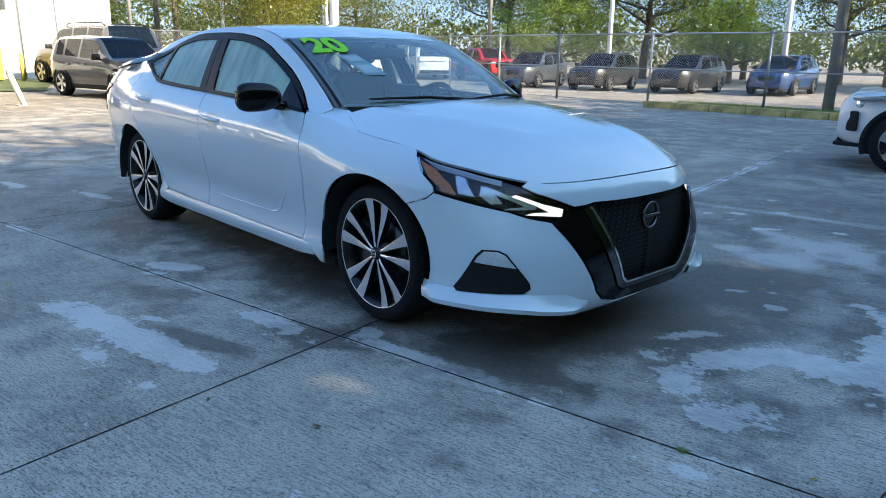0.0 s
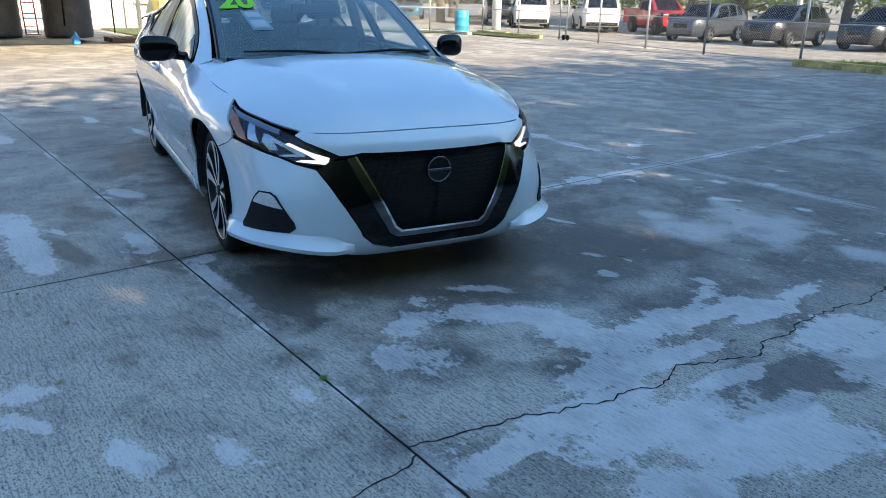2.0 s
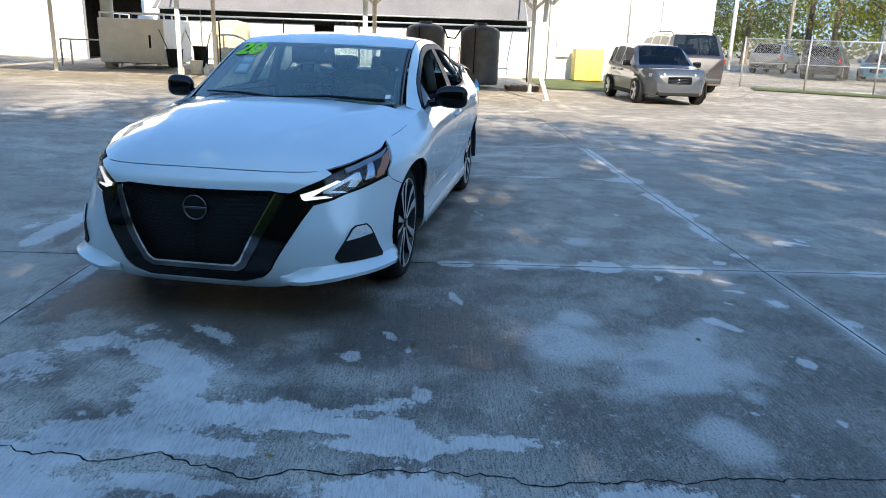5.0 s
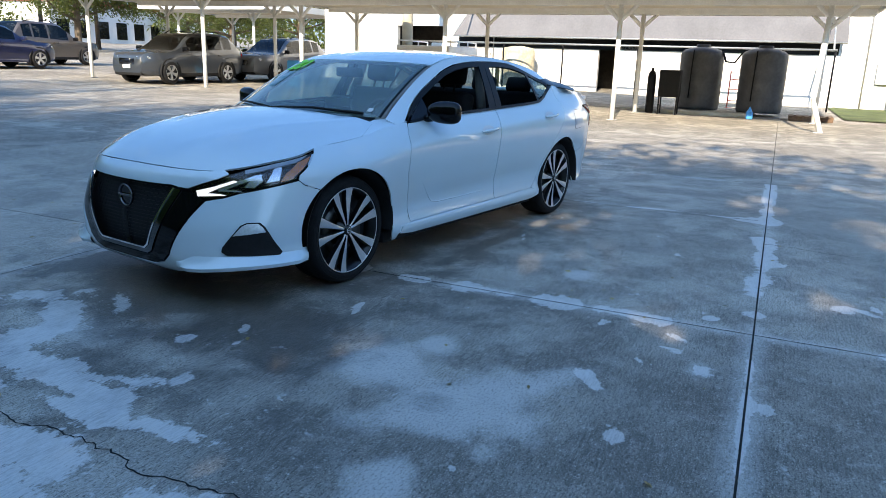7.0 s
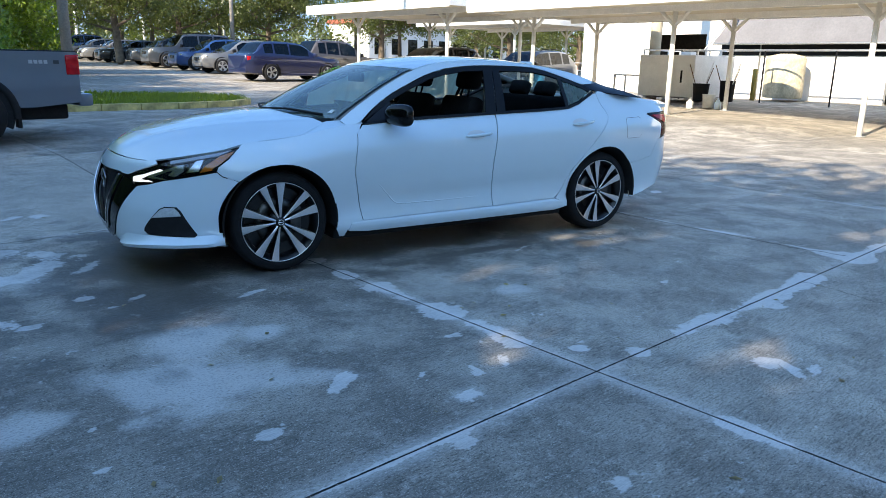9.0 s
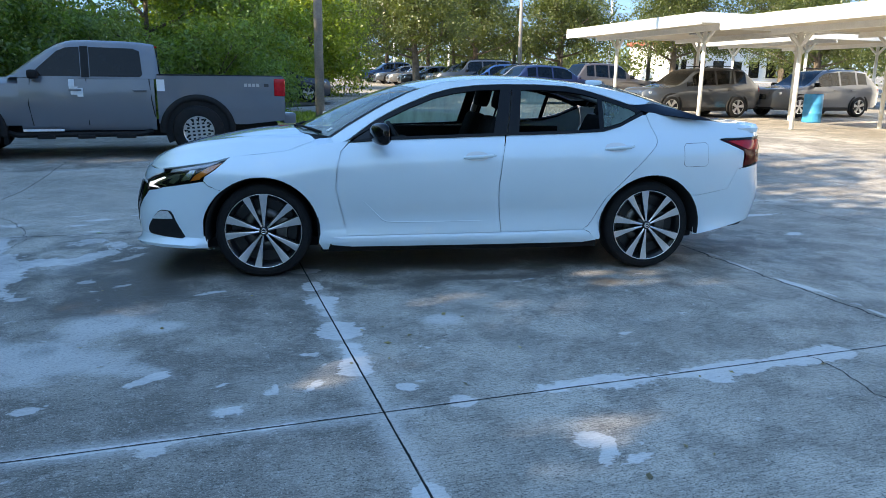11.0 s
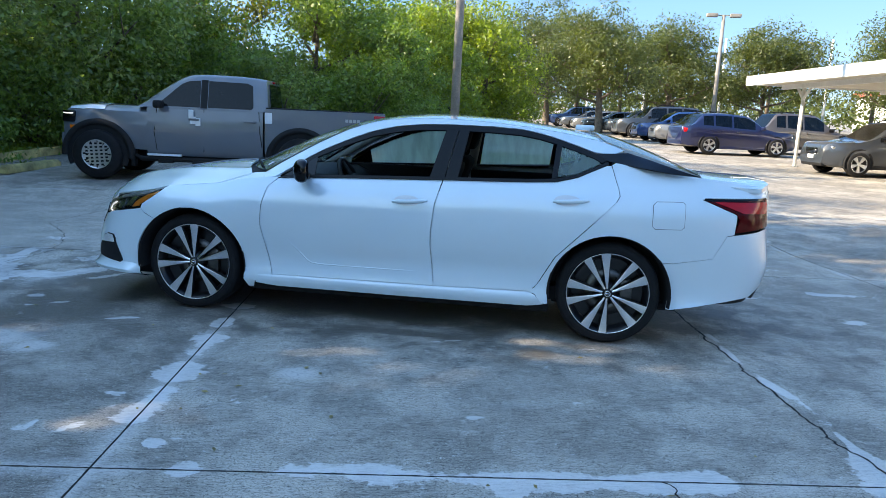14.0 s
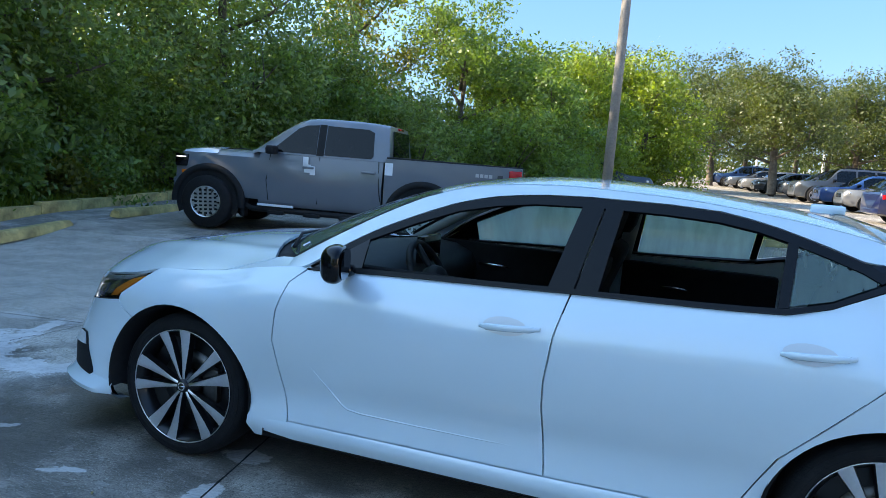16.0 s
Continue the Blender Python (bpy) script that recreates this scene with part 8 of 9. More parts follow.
o = tagged(part("water_tank", ct, mat("rust_stained_cream_tank", (.50, .43, .30), .8, var=.3, scale=2, fine=.2, fine_scale=10)), "rust-stained cream tank against the wall", "tank")
o.matrix_basis = on_ground(-21.7, -10.94, 0, .12) @ Matrix.Diagonal((.77, .77, .90, 1))
tb = thing("work_table", "metal work table with clutter under the carport", "table", m=on_ground(-17.9, -14.3, LOT_DEG))
part("top", boxes((-.4, .4, -.9, .9, .84, .89), bevel=.01), GALV, tb, flat=True)
for a in (-.35, .35):
    for b2 in (-.85, .85):
        part("leg", boxes((a - .025, a + .025, b2 - .025, b2 + .025, 0, .85)), GALV, tb, flat=True)
for x, y in ((-19.3, -10.45),):
    bm = bmesh.new()
    lathe(bm, [(0, 0), (.08, 0), (.08, 1.0), (.05, 1.05), (0, 1.06)], 16, 'z')
    bmesh.ops.recalc_face_normals(bm, faces=bm.faces[:])
    o = tagged(part("bollard", bm, mat("brown_yellow_paint", (.36, .26, .06), .7, var=.2)), "worn yellow steel bollard", "bollard")
    o.matrix_basis = on_ground(x, y, 0, .1)
def yard_bin(x, y, h, r, label):
    """A round black tub with a rolled rim and broom handles standing in it."""
    t = thing("bin", label, "bin", "yard bins", on_ground(x, y, 0, .12))
    bm = bmesh.new()
    lathe(bm, [(0, 0), (r * .82, 0), (r * .86, .03), (r, h - .03), (r * 1.06, h), (r * .98, h), (r * .80, .05), (0, .04)], 24, 'z')
    bmesh.ops.recalc_face_normals(bm, faces=bm.faces[:])
    part("tub", bm, BLACK_MATT, t)
    for k, (dx, dy, ln) in enumerate(((.12, .5, 1.25), (-.2, .25, 1.05), (.1, -.45, 1.15))):
        bm = bmesh.new()
        tube(bm, [(0, 0, .06), (dx * .5, dy * .5, ln * .5), (dx, dy, ln)], .014, 6)
        part("broom_handle", bm, POLE_WOOD if k else WHITE_STEEL, t)
    return t


yard_bin(-17.4, -10.05, .66, .24, "black round tub with broom handles on the apron")
yard_bin(-17.0, -10.75, .55, .26, "low black tub with broom handles beside the skid tank")
gbn = thing("wheeled_bin", "green wheeled bin against the wall", "bin", m=on_ground(*at(-23.9, .25)[:2], LOT_DEG, .1))
GREEN = mat("green_plastic", (.02, .20, .07), .5, var=.1)
part("tub", boxes((-.28, .28, -.27, .27, .06, 1.0), bevel=.03), GREEN, gbn)
part("lid", boxes((-.31, .31, -.3, .3, 1.0, 1.07), bevel=.02), GREEN, gbn)
yc = thing("steel_cabinet", "yellow steel cabinet against the white wall", "cabinet", m=on_ground(*at(-23.7, 6.9)[:2], LOT_DEG))
part("body", boxes((-.4, .4, -.55, .55, .05, 1.25), bevel=.02), YELLOW, yc)
part("door", boxes((.40, .425, -.02, .52, .08, 1.2), bevel=.008), YELLOW, yc)
bm = bmesh.new()
lathe(bm, [(0, 0), (.07, 0), (.07, .9), (0, .95)], 14, 'z')
bmesh.ops.recalc_face_normals(bm, faces=bm.faces[:])
o = tagged(part("bollard", bm, YELLOW), "yellow bollard before the wall", "bollard")
o.matrix_basis = on_ground(*at(-23.2, 8.0)[:2], 0)
pl = thing("pallet", "dark wooden pallet lying by the tanks", "pallet", m=on_ground(-18.3, .45, LOT_DEG))
for k in range(6):
    part("board", boxes((-.5, .5, -.55 + k * .2, -.43 + k * .2, .11, .13)), POLE_WOOD, pl, flat=True)
for k in (-.45, 0, .45):
    part("bearer", boxes((k - .04, k + .04, -.55, .57, 0, .11)), POLE_WOOD, pl, flat=True)
# low rail at the rear lot
rail = thing("rail_fence", "low white rail fence behind the parked SUVs", "fence")
for k in range(12):
    x, y = -17 - k * 2.2, -27.5 - k * .4
    part("post", boxes((x - .04, x + .04, y - .04, y + .04, ground_z(x, y), ground_z(x, y) + 1.05)), WHITE_STEEL, rail, flat=True)
bm = bmesh.new()
for z in (.55, 1.0):
    tube(bm, [(-17, -27.5, ground_z(-17, -27.5) + z), (-41.2, -31.9, ground_z(-41, -31.9) + z)], .03, 6)
part("rail", bm, WHITE_STEEL, rail)
# distant low white building
fb = thing("distant_building", "low white commercial building far beyond the lot", "building", m=pose(-52, -88, 1.2, 0, 0, 15))
part("wall", boxes((-14, 14, -4, 4, 0, 5)), WALL_WHITE, fb, flat=True)
part("roof", boxes((-14.3, 14.3, -4.3, 4.3, 5, 5.5)), mat("red_brown_roof", (.30, .08, .05), .8, var=.2), fb, flat=True)
for k in range(9):
    part("window", boxes((-12.6 + k * 3, -10.9 + k * 3, 4.0, 4.05, 1.2, 3.2)), DARK_GLASS, fb, flat=True)

# ---- trees ----
LEAF_DARK = leaf_mat("dark_green_leaves", (.150, .222, .085))
LEAF_MID = leaf_mat("mid_green_leaves", (.132, .212, .058))
LEAF_BRIGHT = leaf_mat("fresh_green_leaves", (.155, .215, .030))
LEAF_FRESH = leaf_mat("light_green_leaves", (.125, .20, .050))
LEAF_OAK = leaf_mat("oak_green_leaves", (.075, .098, .034))
LEAF_YELLOW = leaf_mat("yellow_green_leaves", (.15, .16, .030))
LEAF_PALM = leaf_mat("palm_green_leaves", (.085, .10, .028))


def leaf_cloud(rng, lobes, count, size, gap=.32, squash=.75):
    """Leaves as small diamonds, gathered in clumps over the outer part of each lobe (centre, radii)."""
    vol = np.array([r[0] * r[1] * r[2] for _, r in lobes]) ** .75
    per = np.maximum((count * vol / vol.sum()).astype(int), 20)
    allv = []
    for (c, r), n in zip(lobes, per):
        clumps = max(6, n // 40)
        d = rng.normal(size=(clumps, 3))
        d /= np.linalg.norm(d, axis=1)[:, None]
        rad = (.45 + .6 * rng.random((clumps, 1)) ** .7)
        cc = np.array(c) + d * rad * np.array(r)
        idx = rng.integers(0, clumps, n)
        spread = np.array(r).mean() * .135 + size * 1.1
        pos = cc[idx] + rng.normal(size=(n, 3)) * spread * np.array([1, 1, squash])
        out = pos - np.array(c)
        out /= np.linalg.norm(out, axis=1)[:, None] + 1e-6
        nrm = out * .6 + rng.normal(size=(n, 3)) * .7 + np.array([0, 0, .35])
        nrm /= np.linalg.norm(nrm, axis=1)[:, None]
        t = np.cross(nrm, rng.normal(size=(n, 3)))
        t /= np.linalg.norm(t, axis=1)[:, None] + 1e-6
        b = np.cross(nrm, t)
        s = size * (.6 + .8 * rng.random((n, 1)))
        allv.append(np.stack([pos - t * s, pos + b * s * .45, pos + t * s, pos - b * s * .45], 1).reshape(-1, 3))
    return np.concatenate(allv)


# thin places in the crowns, through which the sun dapples the slabs: x, y, width
DAPPLES = [(-.16, 3.34, .20), (-.10, 1.30, .15), (-.31, 1.76, .10), (2.19, 1.39, .09), (-1.10, 1.02, .17), (-1.75, 1.30, .10), (.9, 2.6, .05), (-.75, 4.3, .15), (-2.6, 3.4, .2), (-3.3, 2.2, .2)]


def thin_out(verts, origin, seed):
    """Leaves out most of the leaves along the sun's way to the dappled places."""
    mid = verts.reshape(-1, 4, 3).mean(1) + np.array(origin)
    keep = np.ones(len(mid), bool)
    rnd = np.random.default_rng(seed).random(len(mid))
    d = np.array(SUN_DIR)
    for x, y, r in DAPPLES:
        v = mid - np.array((x, y, 0.0))
        away = np.linalg.norm(v - (v @ d)[:, None] * d, axis=1)
        keep &= ~((away < r + .12) & (rnd < .82))
    return verts.reshape(-1, 4, 3)[keep].reshape(-1, 3)


def cloud_object(name, verts, material, parent):
    n = len(verts) // 4
    me = bpy.data.meshes.new(name)
    me.vertices.add(len(verts))
    me.vertices.foreach_set("co", verts.astype(np.float32).ravel())
    me.loops.add(4 * n)
    me.loops.foreach_set("vertex_index", np.arange(4 * n, dtype=np.int32))
    me.polygons.add(n)
    me.polygons.foreach_set("loop_start", np.arange(0, 4 * n, 4, dtype=np.int32))
    me.update(calc_edges=True)
    me.materials.append(material)
    ob = new(name, me)
    if parent is not None:
        ob.parent = parent
    return ob


def tree(label, x, y, h, spread, leaves, material, size=.12, trunk=.16, base=.25, seed=1, lean=0.0, limbs=7, category="tree", group="", low=False, name="tree", lobe=1.0):
    """A tree with a tapered trunk, limbs, and a crown of many leaves in uneven lobes."""
    rng, rnd = np.random.default_rng(seed), random.Random(seed)
    z0 = ground_z(x, y)
    t = thing(name, label, category, group, pose(x, y, z0))
    bm = bmesh.new()
    top = Vector((lean + rnd.uniform(-.3, .3), rnd.uniform(-.3, .3), h * .72))
    k1 = Vector((lean * .3 + rnd.uniform(-.15, .15), rnd.uniform(-.15, .15), h * .3))
    tube(bm, [(0, 0, -.1), (0, 0, .12), k1 * .5, k1, (k1 + top) / 2 + Vector((rnd.uniform(-.2, .2), rnd.uniform(-.2, .2), 0)), top], [trunk * 1.5, trunk * 1.15, trunk, trunk * .85, trunk * .5, trunk * .12], 9)
    lobes = []
    for i in range(limbs):
        f = base + (.95 - base) * (i + .5) / limbs
        a = i * 2.4 + rnd.uniform(-.5, .5)
        start = (k1 * (f / .45) if f < .45 else k1.lerp(top, (f - .45) / .55))
        start = Vector((start.x, start.y, min(h * f * .72, start.z)))
        reach = spread * (1.0 - .55 * max(0, f - .35) / .65) * rnd.uniform(.62, 1.0)
        end = start + Vector((math.cos(a) * reach, math.sin(a) * reach, h * rnd.uniform(.10, .20)))
        mid = start.lerp(end, .5) + Vector((0, 0, -h * .02))
        tube(bm, [start, mid, end], [trunk * .42, trunk * .26, trunk * .06], 6)
        for j in range(2):
            tw = mid.lerp(end, .3 + .4 * j) + Vector((rnd.uniform(-1, 1), rnd.uniform(-1, 1), rnd.uniform(.2, 1))) * spread * .28
            tube(bm, [mid.lerp(end, .2 + .4 * j), tw], [trunk * .16, trunk * .03], 5)
        rr = spread * rnd.uniform(.34, .52) * lobe
        lobes.append((tuple(end), (rr, rr, rr * rnd.uniform(.6, .85))))
        lobes.append((tuple(mid + Vector((0, 0, h * .06))), (rr * .8, rr * .8, rr * .6)))
    rr = spread * .48 * lobe
    lobes.append(((top.x, top.y, h - rr * .75), (rr, rr, rr * .8)))
    if low:
        for i in range(6):
            a = i * 1.05 + rnd.random()
            lobes.append(((math.cos(a) * spread * .6, math.sin(a) * spread * .6, h * rnd.uniform(.08, .25)), (spread * .5, spread * .5, h * .16)))
    part("trunk", bm, BARK, t)
    cloud_object("crown", thin_out(leaf_cloud(rng, lobes, leaves, size), (x, y, z0), seed), material, t)
    return t


def bush(label, x, y, h, spread, leaves, material, size=.08, seed=1):
    rng, rnd = np.random.default_rng(seed), random.Random(seed)
    t = thing("bush", label, "bush", "bushes", pose(x, y, ground_z(x, y)))
    bm = bmesh.new()
    lobes = []
    for i in range(7):
        a = i * .9 + rnd.random()
        e = Vector((math.cos(a) * spread * rnd.uniform(.2, .75), math.sin(a) * spread * rnd.uniform(.2, .75), h * rnd.uniform(.35, .8)))
        tube(bm, [(0, 0, 0), e * .5 + Vector((0, 0, h * .1)), e], [.035, .025, .008], 5)
        lobes.append((tuple(e), (spread * .45, spread * .45, h * .24)))
        lobes.append(((e.x * 1.1, e.y * 1.1, h * .2), (spread * .4, spread * .4, h * .2)))
    part("stems", bm, BARK, t)
    cloud_object("foliage", leaf_cloud(rng, lobes, leaves, size), material, t)
    return t


def palm(label, x, y, h, seed=1, r=2.0):
    rnd = random.Random(seed)
    t = thing("palm_tree", label, "palm tree", "palms", pose(x, y, ground_z(x, y)))
    bm = bmesh.new()
    lean = rnd.uniform(-.4, .4)
    tube(bm, [(0, 0, 0), (lean * .3, 0, h * .5), (lean, 0, h)], [.2, .15, .13], 9)
    part("trunk", bm, BARK, t)
    verts = []
    for i in range(22):
        a, up = i * 2.4 + rnd.random() * .4, rnd.uniform(-.5, 1.0)
        d = Vector((math.cos(a), math.sin(a), 0))
        sd = Vector((-d.y, d.x, 0))
        for k in range(16):
            f = (k + 1) / 16
            c = Vector((lean, 0, h)) + d * r * f * (.75 + .25 * up) + Vector((0, 0, r * (up * f * .6 - f * f * .75)))
            ln = r * .30 * math.sin(math.pi * min(f * .9 + .1, 1)) + .05
            for s in (1, -1):
                tip = c + sd * s * ln + d * ln * .5 - Vector((0, 0, ln * .45))
                w = d * .035
                verts += [c - w, c.lerp(tip, .5) + w, tip, c.lerp(tip, .5) - w]
    cloud_object("fronds", np.array([tuple(v) for v in verts]), LEAF_PALM, t)
    return t


# the wood to the south and east, behind the pickup
WOOD = [
    (11.3, -6.2, 5.5, 2.4, 15000, LEAF_MID, .075, True), (12.8, -9.0, 11.5, 3.6, 16000, LEAF_DARK, .10, True), (14.6, -6.0, 11.0, 3.6, 12000, LEAF_DARK, .13, True),
    (11.2, -12.2, 11.0, 3.4, 15000, LEAF_DARK, .10, True), (9.6, -14.2, 4.3, 2.4, 15000, LEAF_MID, .09, True), (14.6, -15.0, 8.0, 3.0, 10000, LEAF_DARK, .13, True),
    (6.4, -17.6, 6.6, 2.5, 14000, LEAF_FRESH, .09, True), (4.2, -18.2, 4.6, 2.1, 12000, LEAF_MID, .09, True), (10.6, -18.6, 9.0, 3.0, 11000, LEAF_YELLOW, .12, True),
    (6.0, -22.5, 5.4, 2.7, 9000, LEAF_BRIGHT, .15, True), (4.4, -26.0, 5.9, 2.5, 12000, LEAF_BRIGHT, .12, True), (2.3, -32.0, 6.9, 2.7, 11000, LEAF_BRIGHT, .13, True),
    (4.6, -31.0, 6.6, 2.6, 7000, LEAF_MID, .17, True), (15.5, -11.0, 10.0, 3.6, 9000, LEAF_DARK, .16, True),
]
for i, (x, y, h, sp, n, mt, size, low) in enumerate(WOOD):
    tree("leafy tree at the wood's edge" if i < 8 else "sunlit tree in the wood", x, y, h, sp, int(n * 2.3), mt, size * .66, .15, .12, seed=40 + i, low=low, group="wood behind the pickup", limbs=9)
for i, (x, y, h, sp, n, mt) in enumerate([(10.3, -4.6, 2.2, 1.2, 9000, LEAF_MID), (10.9, -7.6, 2.6, 1.4, 8000, LEAF_MID), (10.6, -9.8, 3.2, 1.6, 9000, LEAF_MID), (9.6, -11.8, 3.0, 1.6, 8000, LEAF_MID), (8.2, -13.4, 3.0, 1.6, 8000, LEAF_MID), (6.6, -14.6, 2.8, 1.5, 7000, LEAF_DARK), (4.6, -16.2, 3.0, 1.6, 7000, LEAF_MID), (10.0, -3.0, 1.4, .9, 4000, LEAF_MID), (4.4, -20.5, 2.6, 1.6, 6000, LEAF_MID), (9.9, -6.4, .9, .7, 3500, LEAF_YELLOW)]):
    bush("low leafy bush at the wood's edge", x, y, h, sp, n, mt, .055, 80 + i)
# tall trees behind the camera's way, which shade the lot
SHADE = [(12.0, -2.5, 10.5, 3.6), (13.0, 1.5, 11.5, 3.8), (11.8, 5.0, 11.0, 3.7), (13.2, 8.5, 12.0, 3.9), (12.0, 12.0, 11.5, 3.8), (13.5, 15.5, 12.5, 4.0), (12.2, 19.2, 12.5, 4.0), (13.6, 23.0, 13.0, 4.2), (17.0, 3.0, 12.8, 4.2), (17.0, 10.0, 13.6, 4.4), (17.0, 17.0, 13.8, 4.4), (17.0, -4.0, 12.6, 4.2), (13.0, 27.0, 12.0, 4.0)]
for i, (x, y, h, sp) in enumerate(SHADE):
    tree("tall shade tree along the lot's eastern edge", x, y, h, sp, 30000 if i in (0, 11) else 11500, LEAF_DARK, .095 if i in (0, 11) else .19, .2, .2, seed=140 + i, group="eastern shade trees", limbs=9, low=True)
# oaks and others around
FAR = [
    (-4.5, -44, 8.4, 4.2, LEAF_OAK, .20, 8000), (-10.5, -55, 9.0, 5.2, LEAF_OAK, .24, 8000), (-17.5, -54, 8.6, 4.8, LEAF_OAK, .24, 8000), (4.6, -42, 8.4, 3.8, LEAF_OAK, .20, 8000), (-1.0, -56, 10.0, 5.2, LEAF_OAK, .25, 7000),
    (-25.5, -50, 9.0, 4.8, LEAF_OAK, .24, 8000), (-33, -47, 9.5, 5.0, LEAF_OAK, .24, 7000), (-40, -42, 9.0, 4.8, LEAF_OAK, .24, 6000), (-29, -37, 6.8, 3.4, LEAF_OAK, .18, 7000), (-48, -36, 10, 5, LEAF_OAK, .25, 5000),
    (-35.5, 19.6, 10.5, 5.8, LEAF_YELLOW, .17, 12000), (-46, 26, 11.5, 6.0, LEAF_OAK, .22, 8000), (-31, 35.5, 13.0, 7.0, LEAF_OAK, .23, 9000), (-21.5, 37.5, 12.5, 5.8, LEAF_OAK, .20, 9000), (-11.0, 40.0, 12.5, 6.0, LEAF_OAK, .20, 9000), (-4.0, 43.5, 12.0, 5.6, LEAF_OAK, .20, 8000), (-24.5, 33.0, 6.5, 3.5, LEAF_MID, .16, 5000), (-15.5, 36.5, 5.0, 3.2, LEAF_MID, .16, 4000), (-52, 38, 12, 6, LEAF_OAK, .26, 5000), (-58, 16, 11, 5.5, LEAF_OAK, .26, 5000), (4, 40, 11, 5, LEAF_MID, .22, 5000),
]
for i, (x, y, h, sp, mt, size, n) in enumerate(FAR):
    tree("spreading oak beyond the lot" if mt is LEAF_OAK else "broad leafy tree beyond the lot", x, y, h, sp, int(n * 4.2), mt, size * .40, .24, .26 if y > 0 else .32, seed=240 + i, group="trees beyond the lot", limbs=14, lobe=1.0 if y > 0 else .86)
for i, (x, y, h) in enumerate([(-7.5, -62, 6.5), (-9.5, -60, 7), (-12.5, -64, 6.5), (-3.5, -60, 6.0), (-15, -60, 6.5), (-20, -62, 7), (-27, -58, 6.5), (-17.2, 42, 9.5), (-47, 19, 9), (-44, 16.5, 10), (-19.6, 41, 6.5), (-1, -64, 6), (-30, -55, 6)]):
    palm("palm with a slim trunk in the distance", x, y, h, 300 + i, 1.9)
# far tree belt all round
rng = np.random.default_rng(7)
lobes = []
for k in range(170):
    a = 2 * math.pi * k / 170
    R = rng.uniform(82, 120)
    x, y = R * math.cos(a), R * math.sin(a)
    hh = rng.uniform(3.0, 7.5)
    lobes.append(((x, y, ground_z(x, y) + hh * .5), (4.5, 4.5, hh * .55)))
belt = cloud_object("distant_trees", leaf_cloud(rng, lobes, 150000, .30), LEAF_OAK, None)
tagged(belt, "belt of distant green trees round the lot", "trees", kind="stuff")
# grass blades
def blades(name, label, poly, count, h, seed):
    rng = np.random.default_rng(seed)
    xs, ys = [p[0] for p in poly], [p[1] for p in poly]
    out = []
    while len(out) < count:
        x, y = rng.uniform(min(xs), max(xs)), rng.uniform(min(ys), max(ys))
        inside = False
        for i in range(len(poly)):
            (x0, y0), (x1, y1) = poly[i], poly[i - 1]
            if (y0 > y) != (y1 > y) and x < (x1 - x0) * (y - y0) / (y1 - y0) + x0:
                inside = not inside
        if inside:
            out.append((x, y))
    v = []
    for x, y in out:
        a, hh = rng.uniform(0, 6.28), h * rng.uniform(.5, 1.2)
        z = ground_z(x, y) + .12 * (name == "grass")
        dx, dy = .012 * math.cos(a), .012 * math.sin(a)
        lx, ly = rng.normal(0, hh * .35), rng.normal(0, hh * .35)
        v += [(x - dx, y - dy, z), (x + dx, y + dy, z), (x + lx + dx * .3, y + ly, z + hh), (x + lx - dx * .3, y + ly, z + hh)]
    return tagged(cloud_object(name, np.array(v), LEAF_BRIGHT, None), label, "grass", kind="stuff")


blades("grass", "short green grass on the island", ISLAND, 16000, .10, 5)
blades("grass_tufts", "grass tufts along the fence and building", [(-6.6, 14.3), (12, 15.6), (12, 17.5), (-6.6, 16.2)], 6000, .12, 6)
blades("grass_tufts", "weedy grass at the wood's edge", [(8.9, -2.0), (9.3, -6), (9.9, -9.4), (10.3, -12), (11.5, -12), (11, -6), (10.4, -2)], 9000, .22, 8)


# a weed in the joint, and dry leaves on the slabs
weed = thing("weed", "small green weed growing in the slab joint", "weed", m=pose(3.03, -.86, 0))
wv = []
rnd = random.Random(12)
for k in range(26):
    a, ln = rnd.uniform(0, 6.28), rnd.uniform(.012, .030)
    d, h = Vector((math.cos(a), math.sin(a), 0)), rnd.uniform(.005, .012)
    sd = Vector((-d.y, d.x, 0)) * .0045
    tip, mid = d * ln + Vector((0, 0, h * .5)), d * ln * .5 + Vector((0, 0, h))
    wv += [Vector((0, 0, .002)), mid - sd, tip, mid + sd]
cloud_object("leaves", np.array([tuple(v) for v in wv]), LEAF_DARK, weed)
lv = []
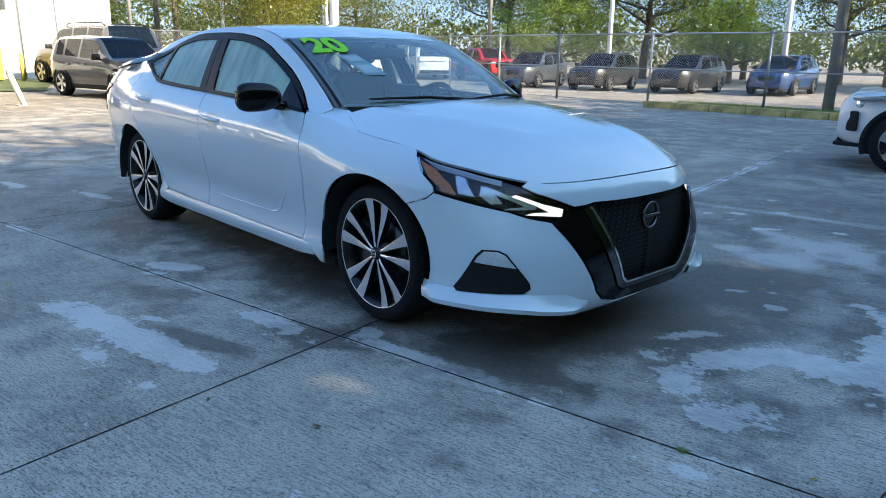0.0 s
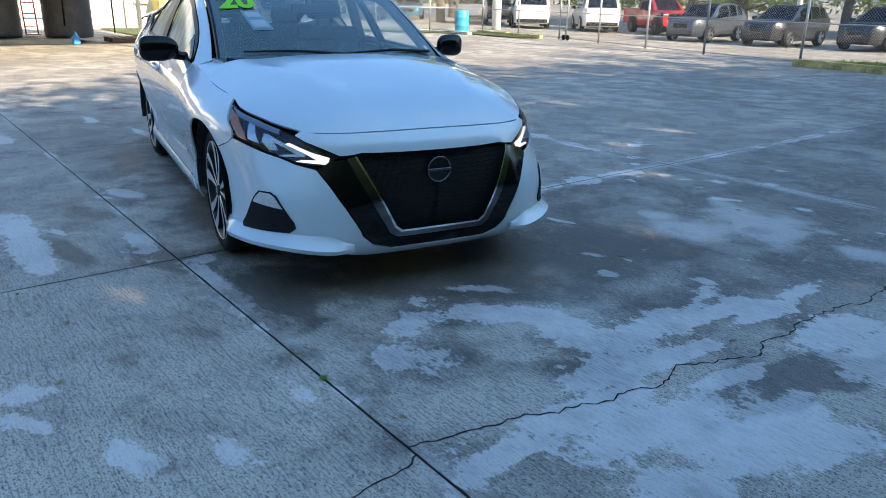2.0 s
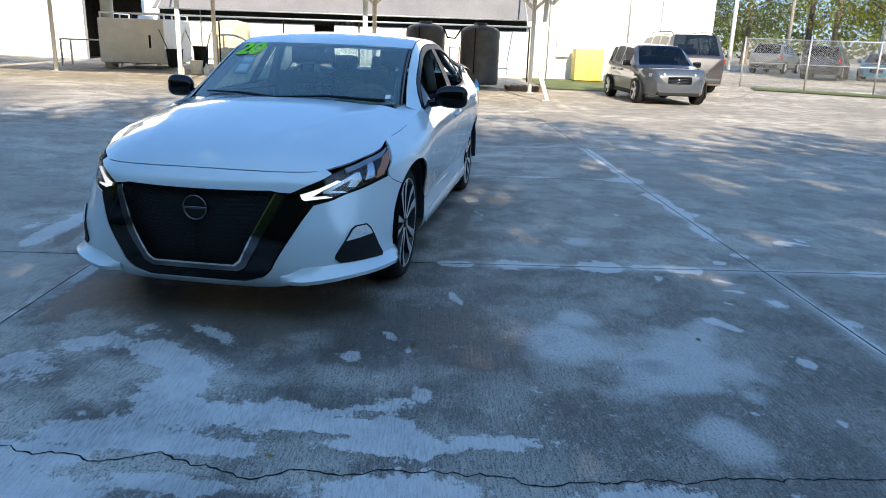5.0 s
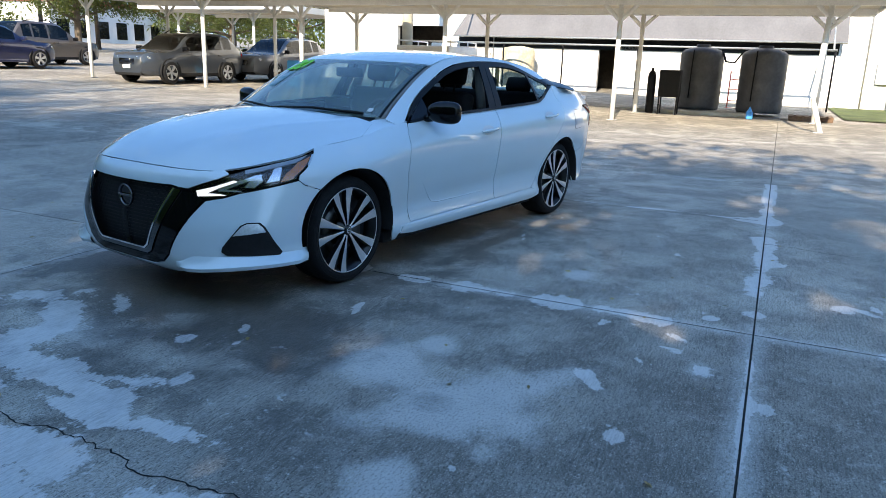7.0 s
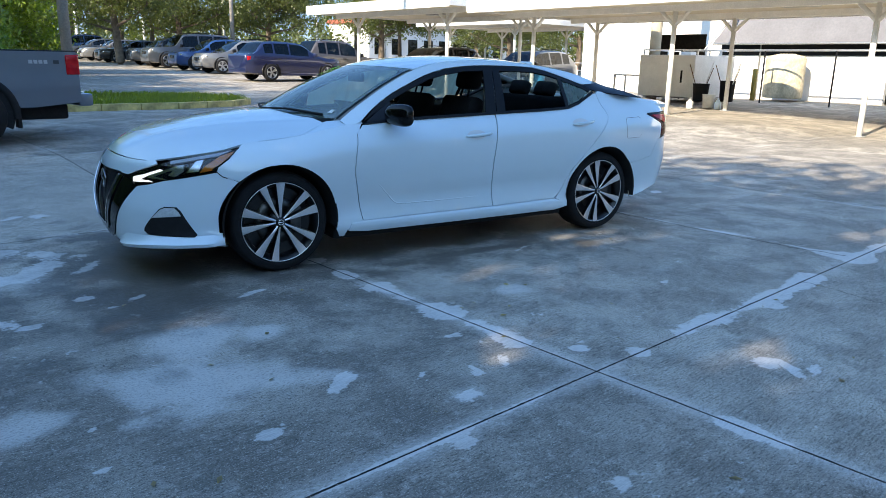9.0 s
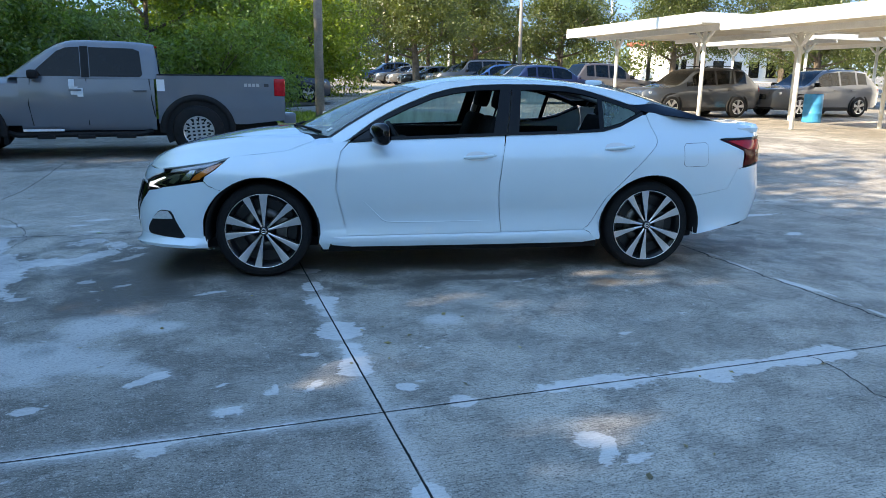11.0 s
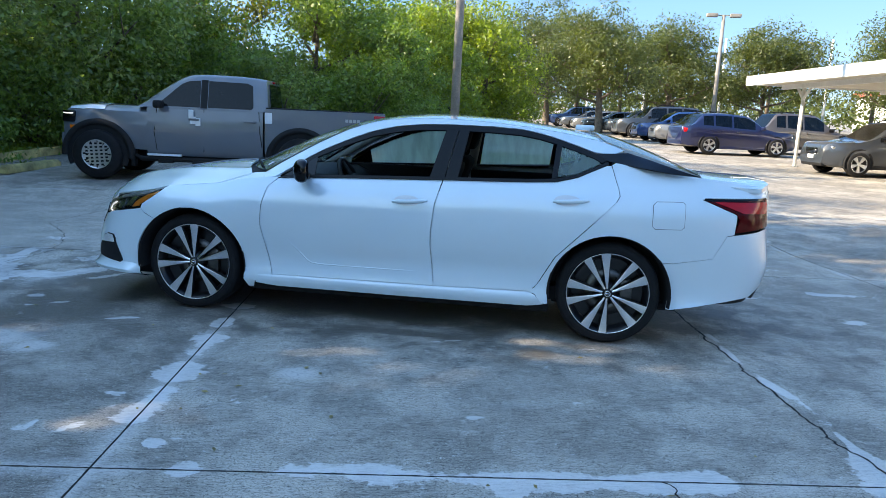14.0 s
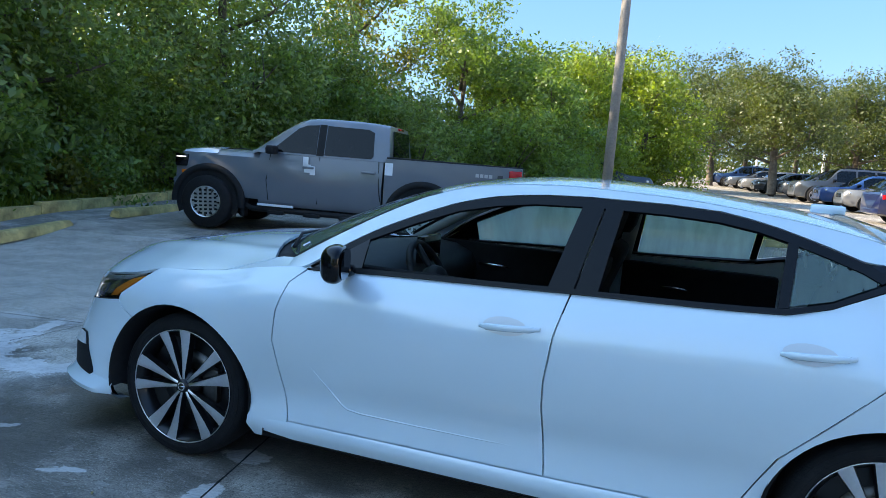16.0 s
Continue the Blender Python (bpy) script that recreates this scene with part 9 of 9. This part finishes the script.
for k in range(130):
    x, y = rnd.uniform(-4.5, 5.5), rnd.uniform(-4.5, 5.5)
    if abs(x) < 2.5 and abs(y) < .9:
        continue
    a, ln, z = rnd.uniform(0, 6.28), rnd.uniform(.010, .026), ground_z(x, y) + .006
    d = Vector((math.cos(a), math.sin(a), 0))
    sd = Vector((-d.y, d.x, 0)) * rnd.uniform(.3, .6)
    c = Vector((x, y, z))
    lv += [c - d * ln, c + sd * ln + Vector((0, 0, .005)), c + d * ln, c - sd * ln]
litter = cloud_object("leaf_litter", np.array([tuple(v) for v in lv]), leaf_mat("dry_fallen_leaves", (.24, .19, .11)), None)
tagged(litter, "scattered dry leaves and flakes on the concrete", "leaves", kind="stuff")

# ---- slabs, joints and cracks ----
for j in range(len(JOINTS_Q) - 1):
    for i in range(len(JOINTS_P) - 1):
        slab(JOINTS_P[i], JOINTS_P[i + 1], JOINTS_Q[j], JOINTS_Q[j + 1])
for i, p in enumerate(JOINTS_P):
    a, b2 = lot(p, JOINTS_Q[0]), lot(p, JOINTS_Q[-1])
    ribbon("joint_filler", [(a.x, a.y), (b2.x, b2.y)], 0.008, JOINT_DARK, pavement, rise=-0.004, seed=i + 3)
for i, q in enumerate(JOINTS_Q):
    a, b2 = lot(JOINTS_P[0], q), lot(JOINTS_P[-1], q)
    ribbon("joint_filler", [(a.x, a.y), (b2.x, b2.y)], 0.008, JOINT_DARK, pavement, rise=-0.004, seed=i + 23)
for i, q in enumerate((0.0, 4.26)):
    a, b2 = lot(-6, q), lot(6, q)
    ribbon("joint_chip", [(a.x, a.y), (b2.x, b2.y)], 0.0065, JOINT_DARK, pavement, rise=0.0012, rough=0.004, seed=i + 53)
for i, p in enumerate((-5.75, 0.0)):
    a, b2 = lot(p, -6), lot(p, 8)
    ribbon("joint_chip", [(a.x, a.y), (b2.x, b2.y)], 0.0062, JOINT_DARK, pavement, rise=0.0012, rough=0.004, seed=i + 73)
for i, pts in enumerate(CRACKS):
    ribbon("crack", pts, (0.0065, 0.0065, 0.013, 0.011, 0.0065)[i], JOINT_DARK, pavement, rough=0.035, seed=i + 9)
